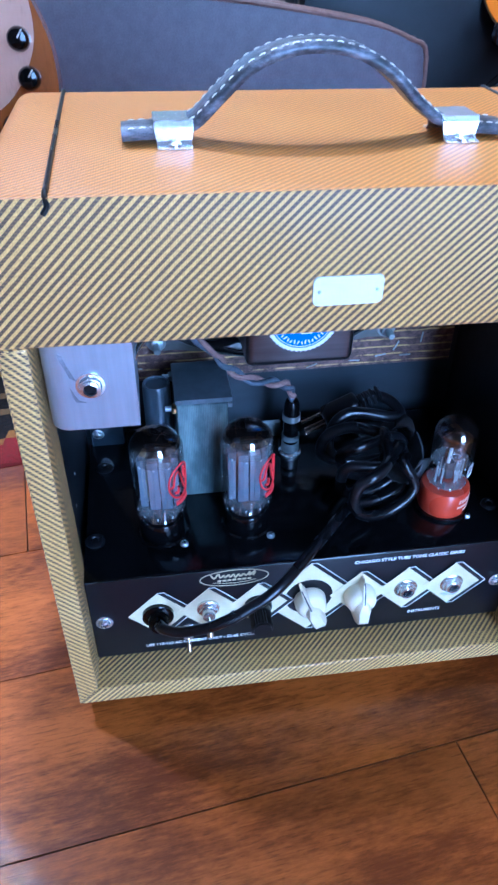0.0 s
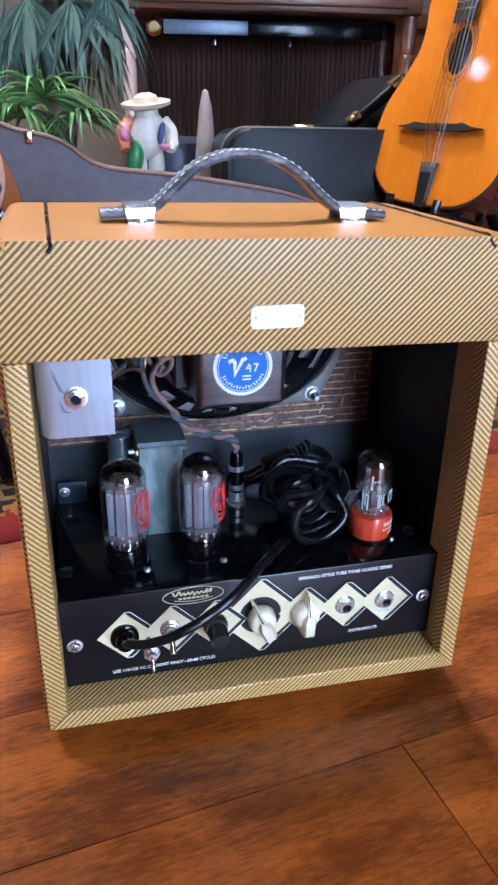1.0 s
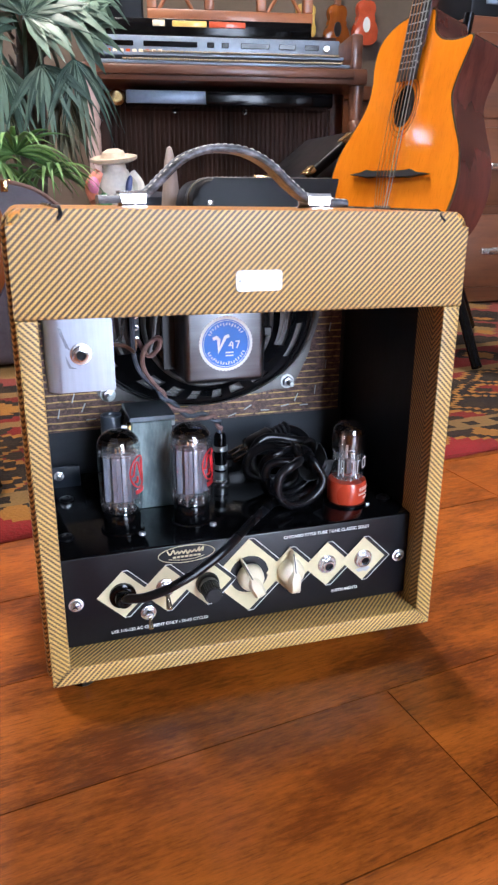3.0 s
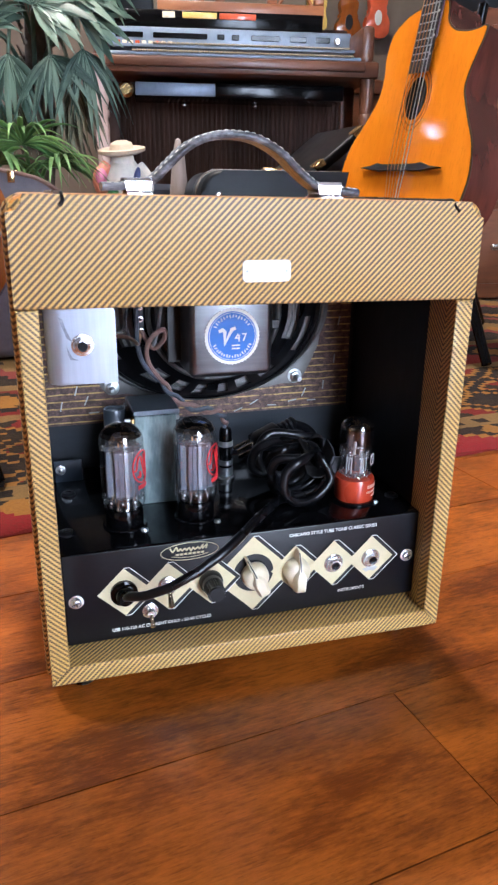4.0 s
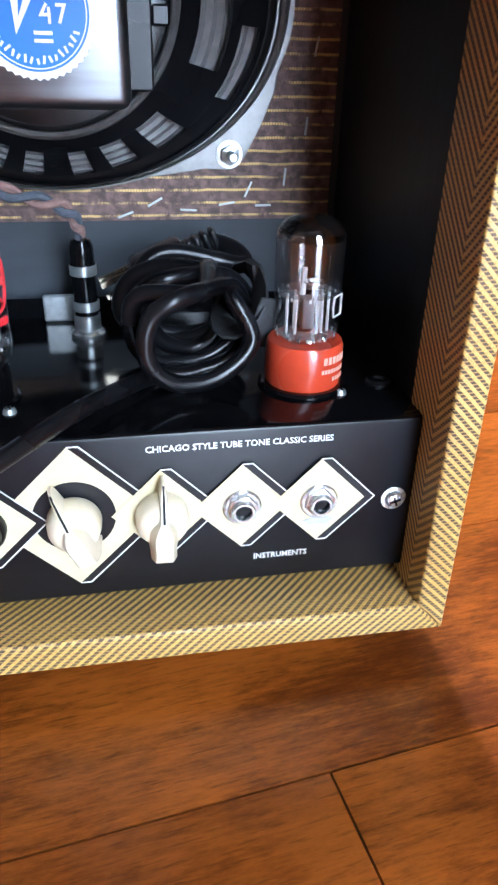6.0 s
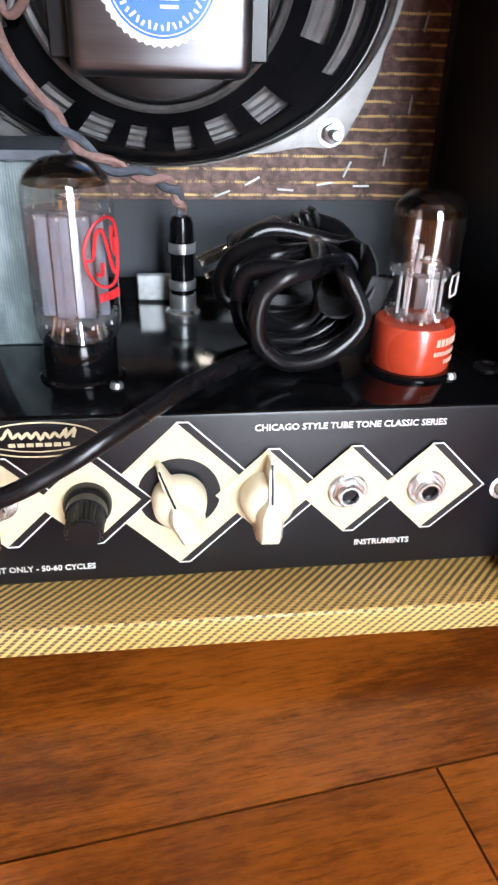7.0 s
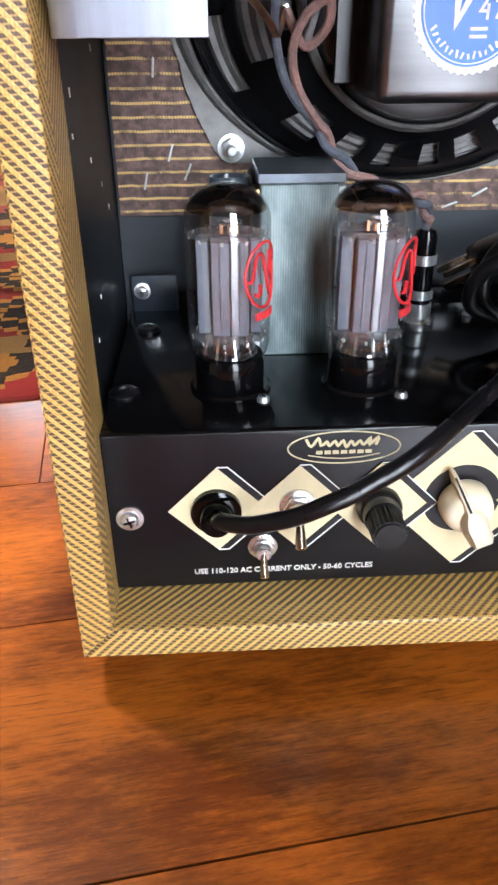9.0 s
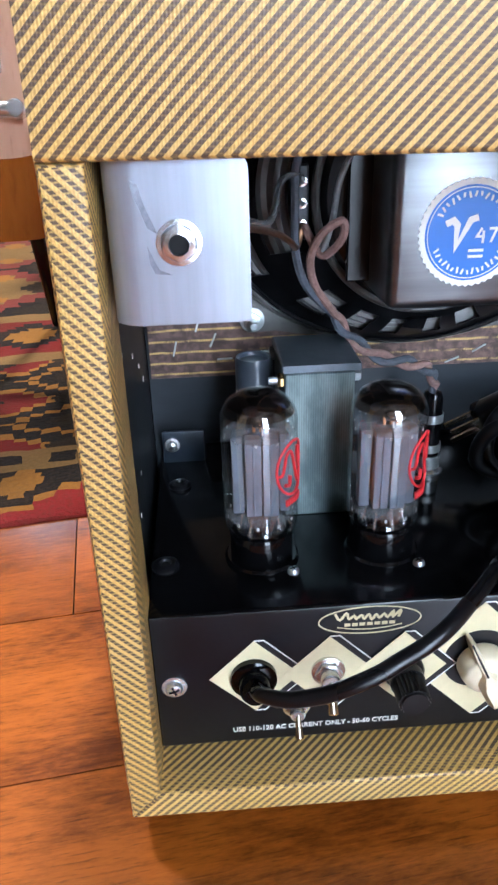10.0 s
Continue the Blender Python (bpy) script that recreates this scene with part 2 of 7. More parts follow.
def make_rug():
    """Red stepped triangles along the edge, cream guard bands with dark dashes, gold and teal figures on a navy field."""
    m, nt, b = nodes_of("rug_wool")
    v = coord(nt, "UV")
    warpn = nt.nodes.new("ShaderNodeTexNoise")
    warpn.inputs["Scale"].default_value = 14
    warpn.inputs["Detail"].default_value = 3
    nt.links.new(v, warpn.inputs[0])
    add = nt.nodes.new("ShaderNodeVectorMath")
    add.operation = "MULTIPLY_ADD"
    nt.links.new(warpn.outputs[1], add.inputs[0])
    add.inputs[1].default_value = (0.034, 0.030, 0)
    nt.links.new(v, add.inputs[2])
    sep = nt.nodes.new("ShaderNodeSeparateXYZ")
    nt.links.new(add.outputs[0], sep.inputs[0])
    u, d = mth(nt, "SNAP", sep.outputs[0], 0.004), mth(nt, "SNAP", mth(nt, "SUBTRACT", sep.outputs[1], 0.008), 0.004)

    def fold(x, cell, shift=0.0):
        """0 in the middle of each cell, 1 at its ends."""
        return mth(nt, "MULTIPLY", mth(nt, "ABSOLUTE", mth(nt, "SUBTRACT", mth(nt, "FRACT", mth(nt, "DIVIDE", mth(nt, "ADD", x, shift), cell)), 0.5)), 2.0)

    def less(x, k):
        return mth(nt, "LESS_THAN", x, k)

    def both(x, y):
        return mth(nt, "MULTIPLY", x, y)

    def band(lo, hi):
        return both(mth(nt, "GREATER_THAN", d, lo), less(d, hi))

    def figure(cell_u, cell_d, mid, size, shift=0.0):
        """A stepped lozenge in each cell."""
        return less(mth(nt, "ADD", mth(nt, "SNAP", fold(u, cell_u, shift), 0.16), mth(nt, "SNAP", fold(d, cell_d, cell_d / 2 - mid), 0.16)), size)

    red, navy, cream, gold, teal, rose = (0.15, 0.012, 0.012), (0.010, 0.009, 0.010), (0.19, 0.115, 0.042), (0.27, 0.125, 0.024), (0.018, 0.014, 0.011), (0.21, 0.016, 0.018)
    # inner field, repeated towards the far side
    col = mixc(nt, figure(0.30, 0.34, 0.80, 0.95), navy, (0.17, 0.035, 0.03))
    col = mixc(nt, figure(0.30, 0.34, 0.80, 0.62), col, cream)
    col = mixc(nt, figure(0.15, 0.17, 0.80, 0.42), col, teal)
    col = mixc(nt, figure(0.15, 0.17, 0.885, 0.30, 0.075), col, gold)
    # red inner border
    inner = mixc(nt, figure(0.15, 0.155, 0.50, 0.72), red, navy)
    inner = mixc(nt, figure(0.15, 0.155, 0.50, 0.40), inner, gold)
    col = mixc(nt, band(0.42, 0.575), col, inner)
    col = mixc(nt, band(0.575, 0.61), col, cream)
    col = mixc(nt, band(0.385, 0.42), col, cream)
    # main navy border
    main = mixc(nt, figure(0.17, 0.125, 0.258, 1.00), navy, gold)
    main = mixc(nt, figure(0.17, 0.125, 0.258, 0.82), main, navy)
    main = mixc(nt, figure(0.17, 0.125, 0.258, 0.62), main, gold)
    main = mixc(nt, figure(0.17, 0.125, 0.258, 0.34), main, red)
    main = mixc(nt, figure(0.085, 0.0625, 0.195, 0.40, 0.065), main, teal)
    col = mixc(nt, band(0.13, 0.385), col, main)
    # cream guard band with dark dashes
    guard = mixc(nt, both(less(fold(u, 0.052), 0.42), less(mth(nt, "ABSOLUTE", mth(nt, "SUBTRACT", d, 0.107)), 0.010)), cream, navy)
    col = mixc(nt, band(0.085, 0.13), col, guard)
    # outer border: stepped red triangles with a cream outline on navy
    wave = mth(nt, "ADD", 0.022, mth(nt, "MULTIPLY", mth(nt, "SNAP", mth(nt, "SUBTRACT", 1.0, fold(u, 0.20, 0.06)), 0.17), 0.062))
    edge = mixc(nt, less(d, mth(nt, "ADD", wave, 0.009)), navy, gold)
    edge = mixc(nt, less(d, wave), edge, rose)
    edge = mixc(nt, figure(0.10, 0.085, 0.064, 0.34, 0.11), edge, gold)
    col = mixc(nt, band(-1, 0.085), col, edge)
    col = mixc(nt, band(-1, 0.010), col, red)
    wool = noise_at(nt, v, 260, 3)
    fade = noise_at(nt, v, 5, 3)
    col = mixc(nt, mth(nt, "MULTIPLY", ramp(nt, wool, 0.3, 0.8), 0.30), col, (0.060, 0.036, 0.018))
    col = mixc(nt, mth(nt, "MULTIPLY", ramp(nt, fade, 0.4, 0.7), 0.35), col, (0.050, 0.028, 0.014))
    nt.links.new(col, b.inputs["Base Color"])
    b.inputs["Roughness"].default_value = 0.95
    b.inputs["Specular IOR Level"].default_value = 0.15
    bump(nt, b, wool, 0.5, 0.003)
    return m


def make_wood(name, dark, light, rough=0.35, scale=24.0, stretch=(1, 1, 0.12), coat=0.3, spec=0.5):
    m, nt, b = nodes_of(name)
    v = coord(nt)
    g = noise_at(nt, v, scale, 5, 0.6, stretch)
    f = noise_at(nt, v, scale * 9, 3, 0.6, stretch)
    c = noise_at(nt, v, scale * 0.15, 2)
    k = mth(nt, "ADD", mth(nt, "MULTIPLY", g, 0.6), mth(nt, "MULTIPLY", c, 0.4))
    col = mixc(nt, ramp(nt, k, 0.33, 0.67), dark, light)
    col = mixc(nt, mth(nt, "MULTIPLY", ramp(nt, f, 0.5, 0.8), 0.35), col, tuple(x * 0.6 for x in dark))
    nt.links.new(col, b.inputs["Base Color"])
    b.inputs["Roughness"].default_value = rough
    b.inputs["Specular IOR Level"].default_value = spec
    b.inputs["Coat Weight"].default_value, b.inputs["Coat Roughness"].default_value = coat, 0.08
    bump(nt, b, f, 0.12, 0.0004)
    return m


def make_leather():
    m, nt, b = nodes_of("strap_leather")
    v = coord(nt)
    n1, n2 = noise_at(nt, v, 260, 4, 0.7, (0.35, 1, 1)), noise_at(nt, v, 45, 3)
    f = mth(nt, "ADD", mth(nt, "MULTIPLY", n1, 0.6), mth(nt, "MULTIPLY", n2, 0.4))
    nt.links.new(mixc(nt, ramp(nt, f, 0.40, 0.68), (0.022, 0.023, 0.028), (0.20, 0.20, 0.23)), b.inputs["Base Color"])
    b.inputs["Roughness"].default_value = 0.42
    bump(nt, b, n1, 0.5, 0.0006)
    return m


def make_leaf(name, dark, light):
    m, nt, b = nodes_of(name)
    rnd = nt.nodes.new("ShaderNodeNewGeometry").outputs["Random Per Island"]
    v = coord(nt)
    f = mth(nt, "ADD", mth(nt, "MULTIPLY", rnd, 0.6), mth(nt, "MULTIPLY", noise_at(nt, v, 30, 3), 0.4))
    nt.links.new(mixc(nt, ramp(nt, f, 0.2, 0.8), dark, light), b.inputs["Base Color"])
    b.inputs["Roughness"].default_value = 0.48
    b.inputs["Specular IOR Level"].default_value = 0.35
    bump(nt, b, noise_at(nt, v, 120, 2), 0.2, 0.001)
    return m


TWEED_CROSS = make_tweed("tweed_cross", broken=0.62)
# more orange, fainter-striped tweed for the upward faces of the top
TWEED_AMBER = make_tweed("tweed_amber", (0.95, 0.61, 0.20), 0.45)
TWEED, PLANK, CLOTH, GLASS, AMBER_GLASS, LAMINATION, RUG, LEATHER = make_tweed(), make_plank(), make_cloth(), make_glass(), make_glass("getter_edge", (0.42, 0.32, 0.25)), make_lamination(), make_rug(), make_leather()
BLACK_PAINT = plain("black_enamel", (0.003, 0.003, 0.0035), 0.13, 0, 0.3, 140, 0.05, spec=0.26)
PANEL_BLACK = plain("panel_enamel", (0.003, 0.0034, 0.0055), 0.36, 0, 0.3, 420, 0.16, bdist=0.0002, spec=0.45)
BLACK_WOOD = plain("black_stained_wood", (0.005, 0.005, 0.006), 0.5, 0, 0.4, 90, 0.35, stretch=(1, 1, 0.2), spec=0.2)
SLATE = plain("grey_board", (0.020, 0.025, 0.031), 0.5, 0, 0.35, 60, 0.2, stretch=(0.2, 1, 1))
CREAM_PRINT = plain("cream_print", (0.72, 0.63, 0.39), 0.36, 0, 0.05, 200, 0.03)
WHITE_PRINT = plain("white_print", (0.80, 0.80, 0.76), 0.5, 0, 0.03, 200, 0.0)
BLACK_PRINT = plain("black_print", (0.010, 0.010, 0.012), 0.35, 0, 0.2, 200, 0.03)
CREAM_PLASTIC = plain("cream_bakelite", (0.80, 0.70, 0.50), 0.30, 0, 0.06, 80, 0.04, coat=0.3)
BLACK_PLASTIC = plain("black_bakelite", (0.003, 0.003, 0.0035), 0.12, 0, 0.3, 120, 0.03, spec=0.26)
RUBBER = plain("black_rubber", (0.005, 0.005, 0.006), 0.28, 0, 0.3, 160, 0.06, bdist=0.0002, spec=0.38)
CHROME = plain("nickel", (0.74, 0.74, 0.74), 0.26, 0.86, 0.15, 150, 0.08)
# nickel with warm reflections put into its tint; the plug's blades share it
WARM_NICKEL = plain("warm_nickel", (0.66, 0.56, 0.42), 0.2, 1.0, 0.12, 150, 0.05)
DULL_STEEL = plain("zinc_steel", (0.52, 0.55, 0.55), 0.34, 0.85, 0.25, 220, 0.15)
ALUMINIUM = plain("brushed_aluminium", (0.42, 0.46, 0.54), 0.36, 0.65, 0.10, 300, 0.10, stretch=(1, 1, 0.06))
WHITE_PLATE = plain("white_enamel_plate", (0.82, 0.82, 0.80), 0.3, 0, 0.03, 90, 0.03)
BASKET_BLACK = plain("speaker_basket_paint", (0.006, 0.006, 0.007), 0.28, 0, 0.3, 100, 0.05, spec=0.35)
FLANGE_GREY = plain("speaker_rim_paint", (0.15, 0.147, 0.14), 0.36, 0.6, 0.3, 100, 0.1)
CONE_PAPER = plain("cone_paper", (0.17, 0.165, 0.16), 0.4, 0, 0.3, 90, 0.3)
MAGNET = plain("magnet_cover_steel", (0.150, 0.153, 0.160), 0.31, 0.95, 0.2, 260, 0.08, stretch=(0.05, 1, 1))
BLUE_LABEL = plain("blue_label", (0.02, 0.16, 0.60), 0.4, 0, 0.1, 100, 0.02)
PLATE_GREY = plain("tube_plate_grey", (0.165, 0.185, 0.225), 0.55, 0.1, 0.2, 140, 0.15)
MICA = plain("mica_white", (0.50, 0.50, 0.49), 0.5, 0, 0.1, 150, 0.1)
CLEAR_MICA = plain("clear_mica", (0.42, 0.42, 0.42), 0.3, 0, 0.1, 150, 0.1)
CLEAR_MICA.node_tree.nodes["Principled BSDF"].inputs["Alpha"].default_value = 0.25
LINING = plain("grey_black_lining", (0.010, 0.0115, 0.014), 0.42, 0, 0.5, 120, 0.35, stretch=(1, 1, 0.3), spec=0.35)
GETTER = plain("getter_dark", (0.008, 0.006, 0.005), 0.12, 0.2, 0.4, 60, 0.05)
RED_INK = plain("red_ink", (0.62, 0.025, 0.03), 0.45, 0, 0.1, 100, 0.02)
RED_BASE = plain("orange_red_base", (0.52, 0.055, 0.020), 0.28, 0, 0.1, 90, 0.03, coat=0.3)
WIRE_BROWN = plain("cloth_wire_brown", (0.22, 0.13, 0.11), 0.8, 0, 0.3, 500, 0.5)
WIRE_GREY = plain("cloth_wire_grey", (0.075, 0.085, 0.105), 0.8, 0, 0.3, 500, 0.5)
COPPER = plain("copper_wire", (0.60, 0.33, 0.18), 0.3, 1.0, 0.2, 200, 0.05)
STITCH = plain("waxed_thread", (0.72, 0.68, 0.60), 0.6, 0, 0.1, 300, 0.2)
CASE_GREY = plain("grey_case_covering", (0.10, 0.085, 0.098), 0.5, 0, 0.2, 350, 0.25)
CASE_TRIM = plain("brown_case_binding", (0.14, 0.075, 0.055), 0.5, 0, 0.25, 120, 0.2)
CASE_BLACK = plain("black_case_covering", (0.004, 0.0042, 0.0055), 0.42, 0, 0.3, 250, 0.2, spec=0.18)
CASE_RIM = plain("case_rim_bronze", (0.13, 0.10, 0.07), 0.36, 0.7, 0.3, 90, 0.1)
BRASS = plain("brass", (0.72, 0.50, 0.22), 0.25, 1.0, 0.15, 120, 0.08)
SPRUCE = make_wood("amber_spruce", (0.66, 0.180, 0.002), (0.76, 0.230, 0.004), 0.035, 30, (1, 1, 0.03), 0.0, 0.22)
ROSEWOOD = make_wood("rosewood", (0.045, 0.013, 0.010), (0.15, 0.04, 0.028), 0.25, 20, (1, 1, 0.1), 0.6)
ASH = make_wood("natural_ash", (0.44, 0.22, 0.13), (0.60, 0.35, 0.23), 0.2, 18, (1, 1, 0.12), 0.7)
AMBER_EDGE = make_wood("amber_edge_wood", (0.19, 0.042, 0.004), (0.30, 0.085, 0.008), 0.2, 18, (1, 1, 0.12), 0.1)
EBONY = plain("ebony", (0.014, 0.012, 0.011), 0.35, 0, 0.3, 120, 0.08)
ORGAN_WOOD = make_wood("organ_walnut", (0.075, 0.028, 0.014), (0.20, 0.085, 0.045), 0.35, 14, (0.12, 1, 1), 0.15)
PALE_WOOD = make_wood("pale_leg_wood", (0.42, 0.30, 0.26), (0.62, 0.48, 0.42), 0.4, 14, (1, 1, 0.12), 0.2)
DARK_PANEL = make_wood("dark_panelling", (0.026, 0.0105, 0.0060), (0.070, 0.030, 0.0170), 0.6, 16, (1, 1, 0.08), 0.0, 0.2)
RED_WOOD = make_wood("cherry_wood", (0.22, 0.075, 0.028), (0.42, 0.16, 0.06), 0.38, 14, (0.15, 1, 1), 0.2)
CHEST_WOOD = make_wood("dark_cherry_wood", (0.095, 0.030, 0.010), (0.21, 0.072, 0.024), 0.35, 14, (0.15, 1, 1), 0.2)
BLUE_GREY = plain("organ_blue_grey", (0.20, 0.25, 0.33), 0.35, 0.2, 0.15, 50, 0.05)
WALL_PAINT = plain("wall_paint", (0.15, 0.115, 0.085), 0.85, 0, 0.08, 30, 0.2)
CEILING_PAINT = plain("ceiling_paint", (0.16, 0.12, 0.10), 0.9, 0, 0.05, 30, 0.2)
FRAME_PAINT = plain("white_frame_paint", (0.72, 0.70, 0.66), 0.45, 0, 0.05, 40, 0.1)
OLD_KEY = plain("aged_key", (0.34, 0.28, 0.18), 0.4, 0, 0.1, 40, 0.05)
LEAF = make_leaf("palm_leaf", (0.030, 0.062, 0.044), (0.17, 0.25, 0.18))
LEAF_BRIGHT = make_leaf("young_palm_leaf", (0.075, 0.17, 0.045), (0.22, 0.37, 0.11))
BARK = plain("palm_trunk", (0.10, 0.075, 0.055), 0.85, 0, 0.5, 40, 0.9, bdist=0.004)
DRIFT = plain("grey_driftwood", (0.34, 0.27, 0.23), 0.8, 0, 0.3, 40, 0.6, stretch=(1, 1, 0.2), bdist=0.002)
YELLOW_BODY = plain("yellow_lacquer", (0.72, 0.50, 0.12), 0.3, 0, 0.1, 30, 0.03, coat=0.4)
RED_BODY = plain("red_lacquer", (0.55, 0.09, 0.03), 0.28, 0, 0.2, 30, 0.03, coat=0.5)


# ---- mesh helpers ----
def thing(name, label, category, at=(0, 0, 0), group=""):
    ob = new(name)
    ob.empty_display_size = 0.05
    ob.location = at
    return tagged(ob, label, category, group)


def mesh_of(name, bm, mat, sharp=35):
    bmesh.ops.recalc_face_normals(bm, faces=bm.faces)
    me = bpy.data.meshes.new(name)
    bm.to_mesh(me)
    bm.free()
    for one in mat if isinstance(mat, (list, tuple)) else [mat]:
        me.materials.append(one)
    me.shade_smooth()
    me.set_sharp_from_angle(angle=radians(sharp))
    return me


def part(name, bm, mat, parent=None, label="", sharp=35):
    """Links a bmesh, built in world places, as one mesh under its thing or part."""
    ob = new(name, mesh_of(name, bm, mat, sharp))
    if parent is not None:
        ob.parent = parent
        if parent.type == "EMPTY":
            ob.matrix_parent_inverse = Matrix.Translation(parent.location).inverted()
    if label:
        ob["label"] = label
    return ob


def solo(name, bm, mat, label, category, kind="", sharp=35):
    return tagged(part(name, bm, mat, None, "", sharp), label, category, "", kind)


def BM():
    return bmesh.new()


def edge_bevel(bm, edges, r, seg=2):
    if r > 0 and edges:
        bmesh.ops.bevel(bm, geom=list(edges), offset=r, segments=seg, profile=0.5, affect="EDGES", clamp_overlap=True)


def box(bm, x0, x1, y0, y1, z0, z1, r=0.001, seg=2, m=None):
    vs = [bm.verts.new((x, y, z)) for x in (x0, x1) for y in (y0, y1) for z in (z0, z1)]
    fs = [bm.faces.new([vs[i] for i in q]) for q in ((0, 1, 3, 2), (4, 6, 7, 5), (0, 4, 5, 1), (2, 3, 7, 6), (0, 2, 6, 4), (1, 5, 7, 3))]
    if m is not None:
        for v in vs:
            v.co = m @ v.co
    edge_bevel(bm, {e for f in fs for e in f.edges}, r, seg)
    return bm


def prism(bm, pts, y0, y1, r=0.0, seg=2, m=None, both=True):
    """An outline in x, z drawn out from y0 (towards the viewer) to y1."""
    a = [bm.verts.new((x, y0, z)) for x, z in pts]
    b = [bm.verts.new((x, y1, z)) for x, z in pts]
    front = bm.faces.new(a)
    back = bm.faces.new(b[::-1])
    n = len(pts)
    for i in range(n):
        bm.faces.new((a[i], b[i], b[(i + 1) % n], a[(i + 1) % n]))
    if m is not None:
        for v in a + b:
            v.co = m @ v.co
    if r:
        edge_bevel(bm, set(front.edges) | set(back.edges) if both else set(front.edges), r, seg)
    return bm


def frame_of(p, q):
    """A turn that carries z onto the way from p to q."""
    d = (Vector(q) - Vector(p)).normalized()
    return Matrix.Translation(p) @ d.to_track_quat("Z", "Y").to_matrix().to_4x4()


def lathe(bm, prof, n=32, m=None):
    """A profile of (radius, height) turned about z, then placed by m."""
    rings = []
    for r, z in prof:
        if r < 1e-6:
            rings.append([bm.verts.new((0, 0, z))])
        else:
            rings.append([bm.verts.new((r * math.cos(2 * math.pi * i / n), r * math.sin(2 * math.pi * i / n), z)) for i in range(n)])
    for a, b in zip(rings, rings[1:]):
        for i in range(n):
            j = (i + 1) % n
            if len(a) == 1 and len(b) == 1:
                continue
            if len(a) == 1:
                bm.faces.new((a[0], b[i], b[j]))
            elif len(b) == 1:
                bm.faces.new((a[i], a[j], b[0]))
            else:
                bm.faces.new((a[i], a[j], b[j], b[i]))
    if m is not None:
        for ring in rings:
            for v in ring:
                v.co = m @ v.co
    return bm


def cyl(bm, p, q, r, r2=None, n=24, edge=0.0):
    L = (Vector(q) - Vector(p)).length
    r2 = r if r2 is None else r2
    e = edge
    prof = [(0, 0), (r - e, 0), (r, e), (r2, L - e), (r2 - e, L), (0, L)] if e else [(0, 0), (r, 0), (r2, L), (0, L)]
    return lathe(bm, prof, n, frame_of(p, q))


def smooth_path(pts, per=8):
    """Catmull-Rom through the points."""
    P = [Vector(p) for p in pts]
    P = [P[0] * 2 - P[1]] + P + [P[-1] * 2 - P[-2]]
    out = []
    for i in range(1, len(P) - 2):
        a, b, c, d = P[i - 1 : i + 3]
        for k in range(per):
            t = k / per
            out.append(0.5 * (2 * b + (c - a) * t + (2 * a - 5 * b + 4 * c - d) * t * t + (3 * b - a - 3 * c + d) * t ** 3))
    return out + [P[-2]]


def sweep(bm, pts, r, n=10, section=None, r_end=None):
    """A rod of radius r (or a section of (across, up) points, flat to y) along the points."""
    pts = [Vector(p) for p in pts]
    rings, N = [], None
    for i, p in enumerate(pts):
        T = (pts[min(i + 1, len(pts) - 1)] - pts[max(i - 1, 0)]).normalized()
        if section is not None:
            N = Vector((0, 1, 0))
        elif N is None:
            N = T.orthogonal().normalized()
        N = (N - T * N.dot(T)).normalized()
        B = T.cross(N)
        rr = r if r_end is None else r + (r_end - r) * i / (len(pts) - 1)
        sec = section or [(rr * math.cos(2 * math.pi * k / n), rr * math.sin(2 * math.pi * k / n)) for k in range(n)]
        rings.append([bm.verts.new(p + N * a + B * b) for a, b in sec])
    for a, b in zip(rings, rings[1:]):
        for k in range(len(a)):
            j = (k + 1) % len(a)
            bm.faces.new((a[k], a[j], b[j], b[k]))
    bm.faces.new(rings[0][::-1])
    bm.faces.new(rings[-1])
    return bm


def tweed_uv(bm, flip=False):
    """Cloth co-ordinates in metres, wrapped round the edges; flip: the cloth is laid the other way."""
    bmesh.ops.recalc_face_normals(bm, faces=bm.faces)
    uv = bm.loops.layers.uv.new("UVMap")
    for f in bm.faces:
        n = [abs(c) for c in f.normal]
        ax = n.index(max(n))
        for lp in f.loops:
            x, y, z = lp.vert.co
            a, b = ((y + 0.4, z), (x, z), (x, 0.345 + y))[ax]
            if ax == 2 and f.normal.z > 0 and z < 0.1:
                a, b = x, 0.0345 + y
            lp[uv].uv = (-a, b) if flip else (a, b)
    return bm


def rounded(w0, w1, z0, z1, r, n=5, bottom=None):
    """A rounded rectangle as points (x, z)."""
    rb = r if bottom is None else bottom
    out = []
    for cx, cz, a0, rr in ((w1 - rb, z0 + rb, -90, rb), (w1 - r, z1 - r, 0, r), (w0 + r, z1 - r, 90, r), (w0 + rb, z0 + rb, 180, rb)):
        for k in range(n + 1):
            a = radians(a0 + 90 * k / n)
            out.append((cx + rr * math.cos(a), cz + rr * math.sin(a)))
    return out


def circle(cx, cz, r, n=40, a0=0.0, rz=None):
    return [(cx + r * math.cos(a0 + 2 * math.pi * i / n), cz + (rz or r) * math.sin(a0 + 2 * math.pi * i / n)) for i in range(n)]


def ring(bm, outer, inner, y0, y1):
    """A flat ring between two outlines of equal count, with thickness."""
    n = len(outer)
    lay = [[bm.verts.new((x, y, z)) for x, z in o] for o, y in ((outer, y0), (inner, y0), (inner, y1), (outer, y1))]
    for k in range(4):
        a, b = lay[k], lay[(k + 1) % 4]
        for i in range(n):
            bm.faces.new((a[i], a[(i + 1) % n], b[(i + 1) % n], b[i]))
    return bm


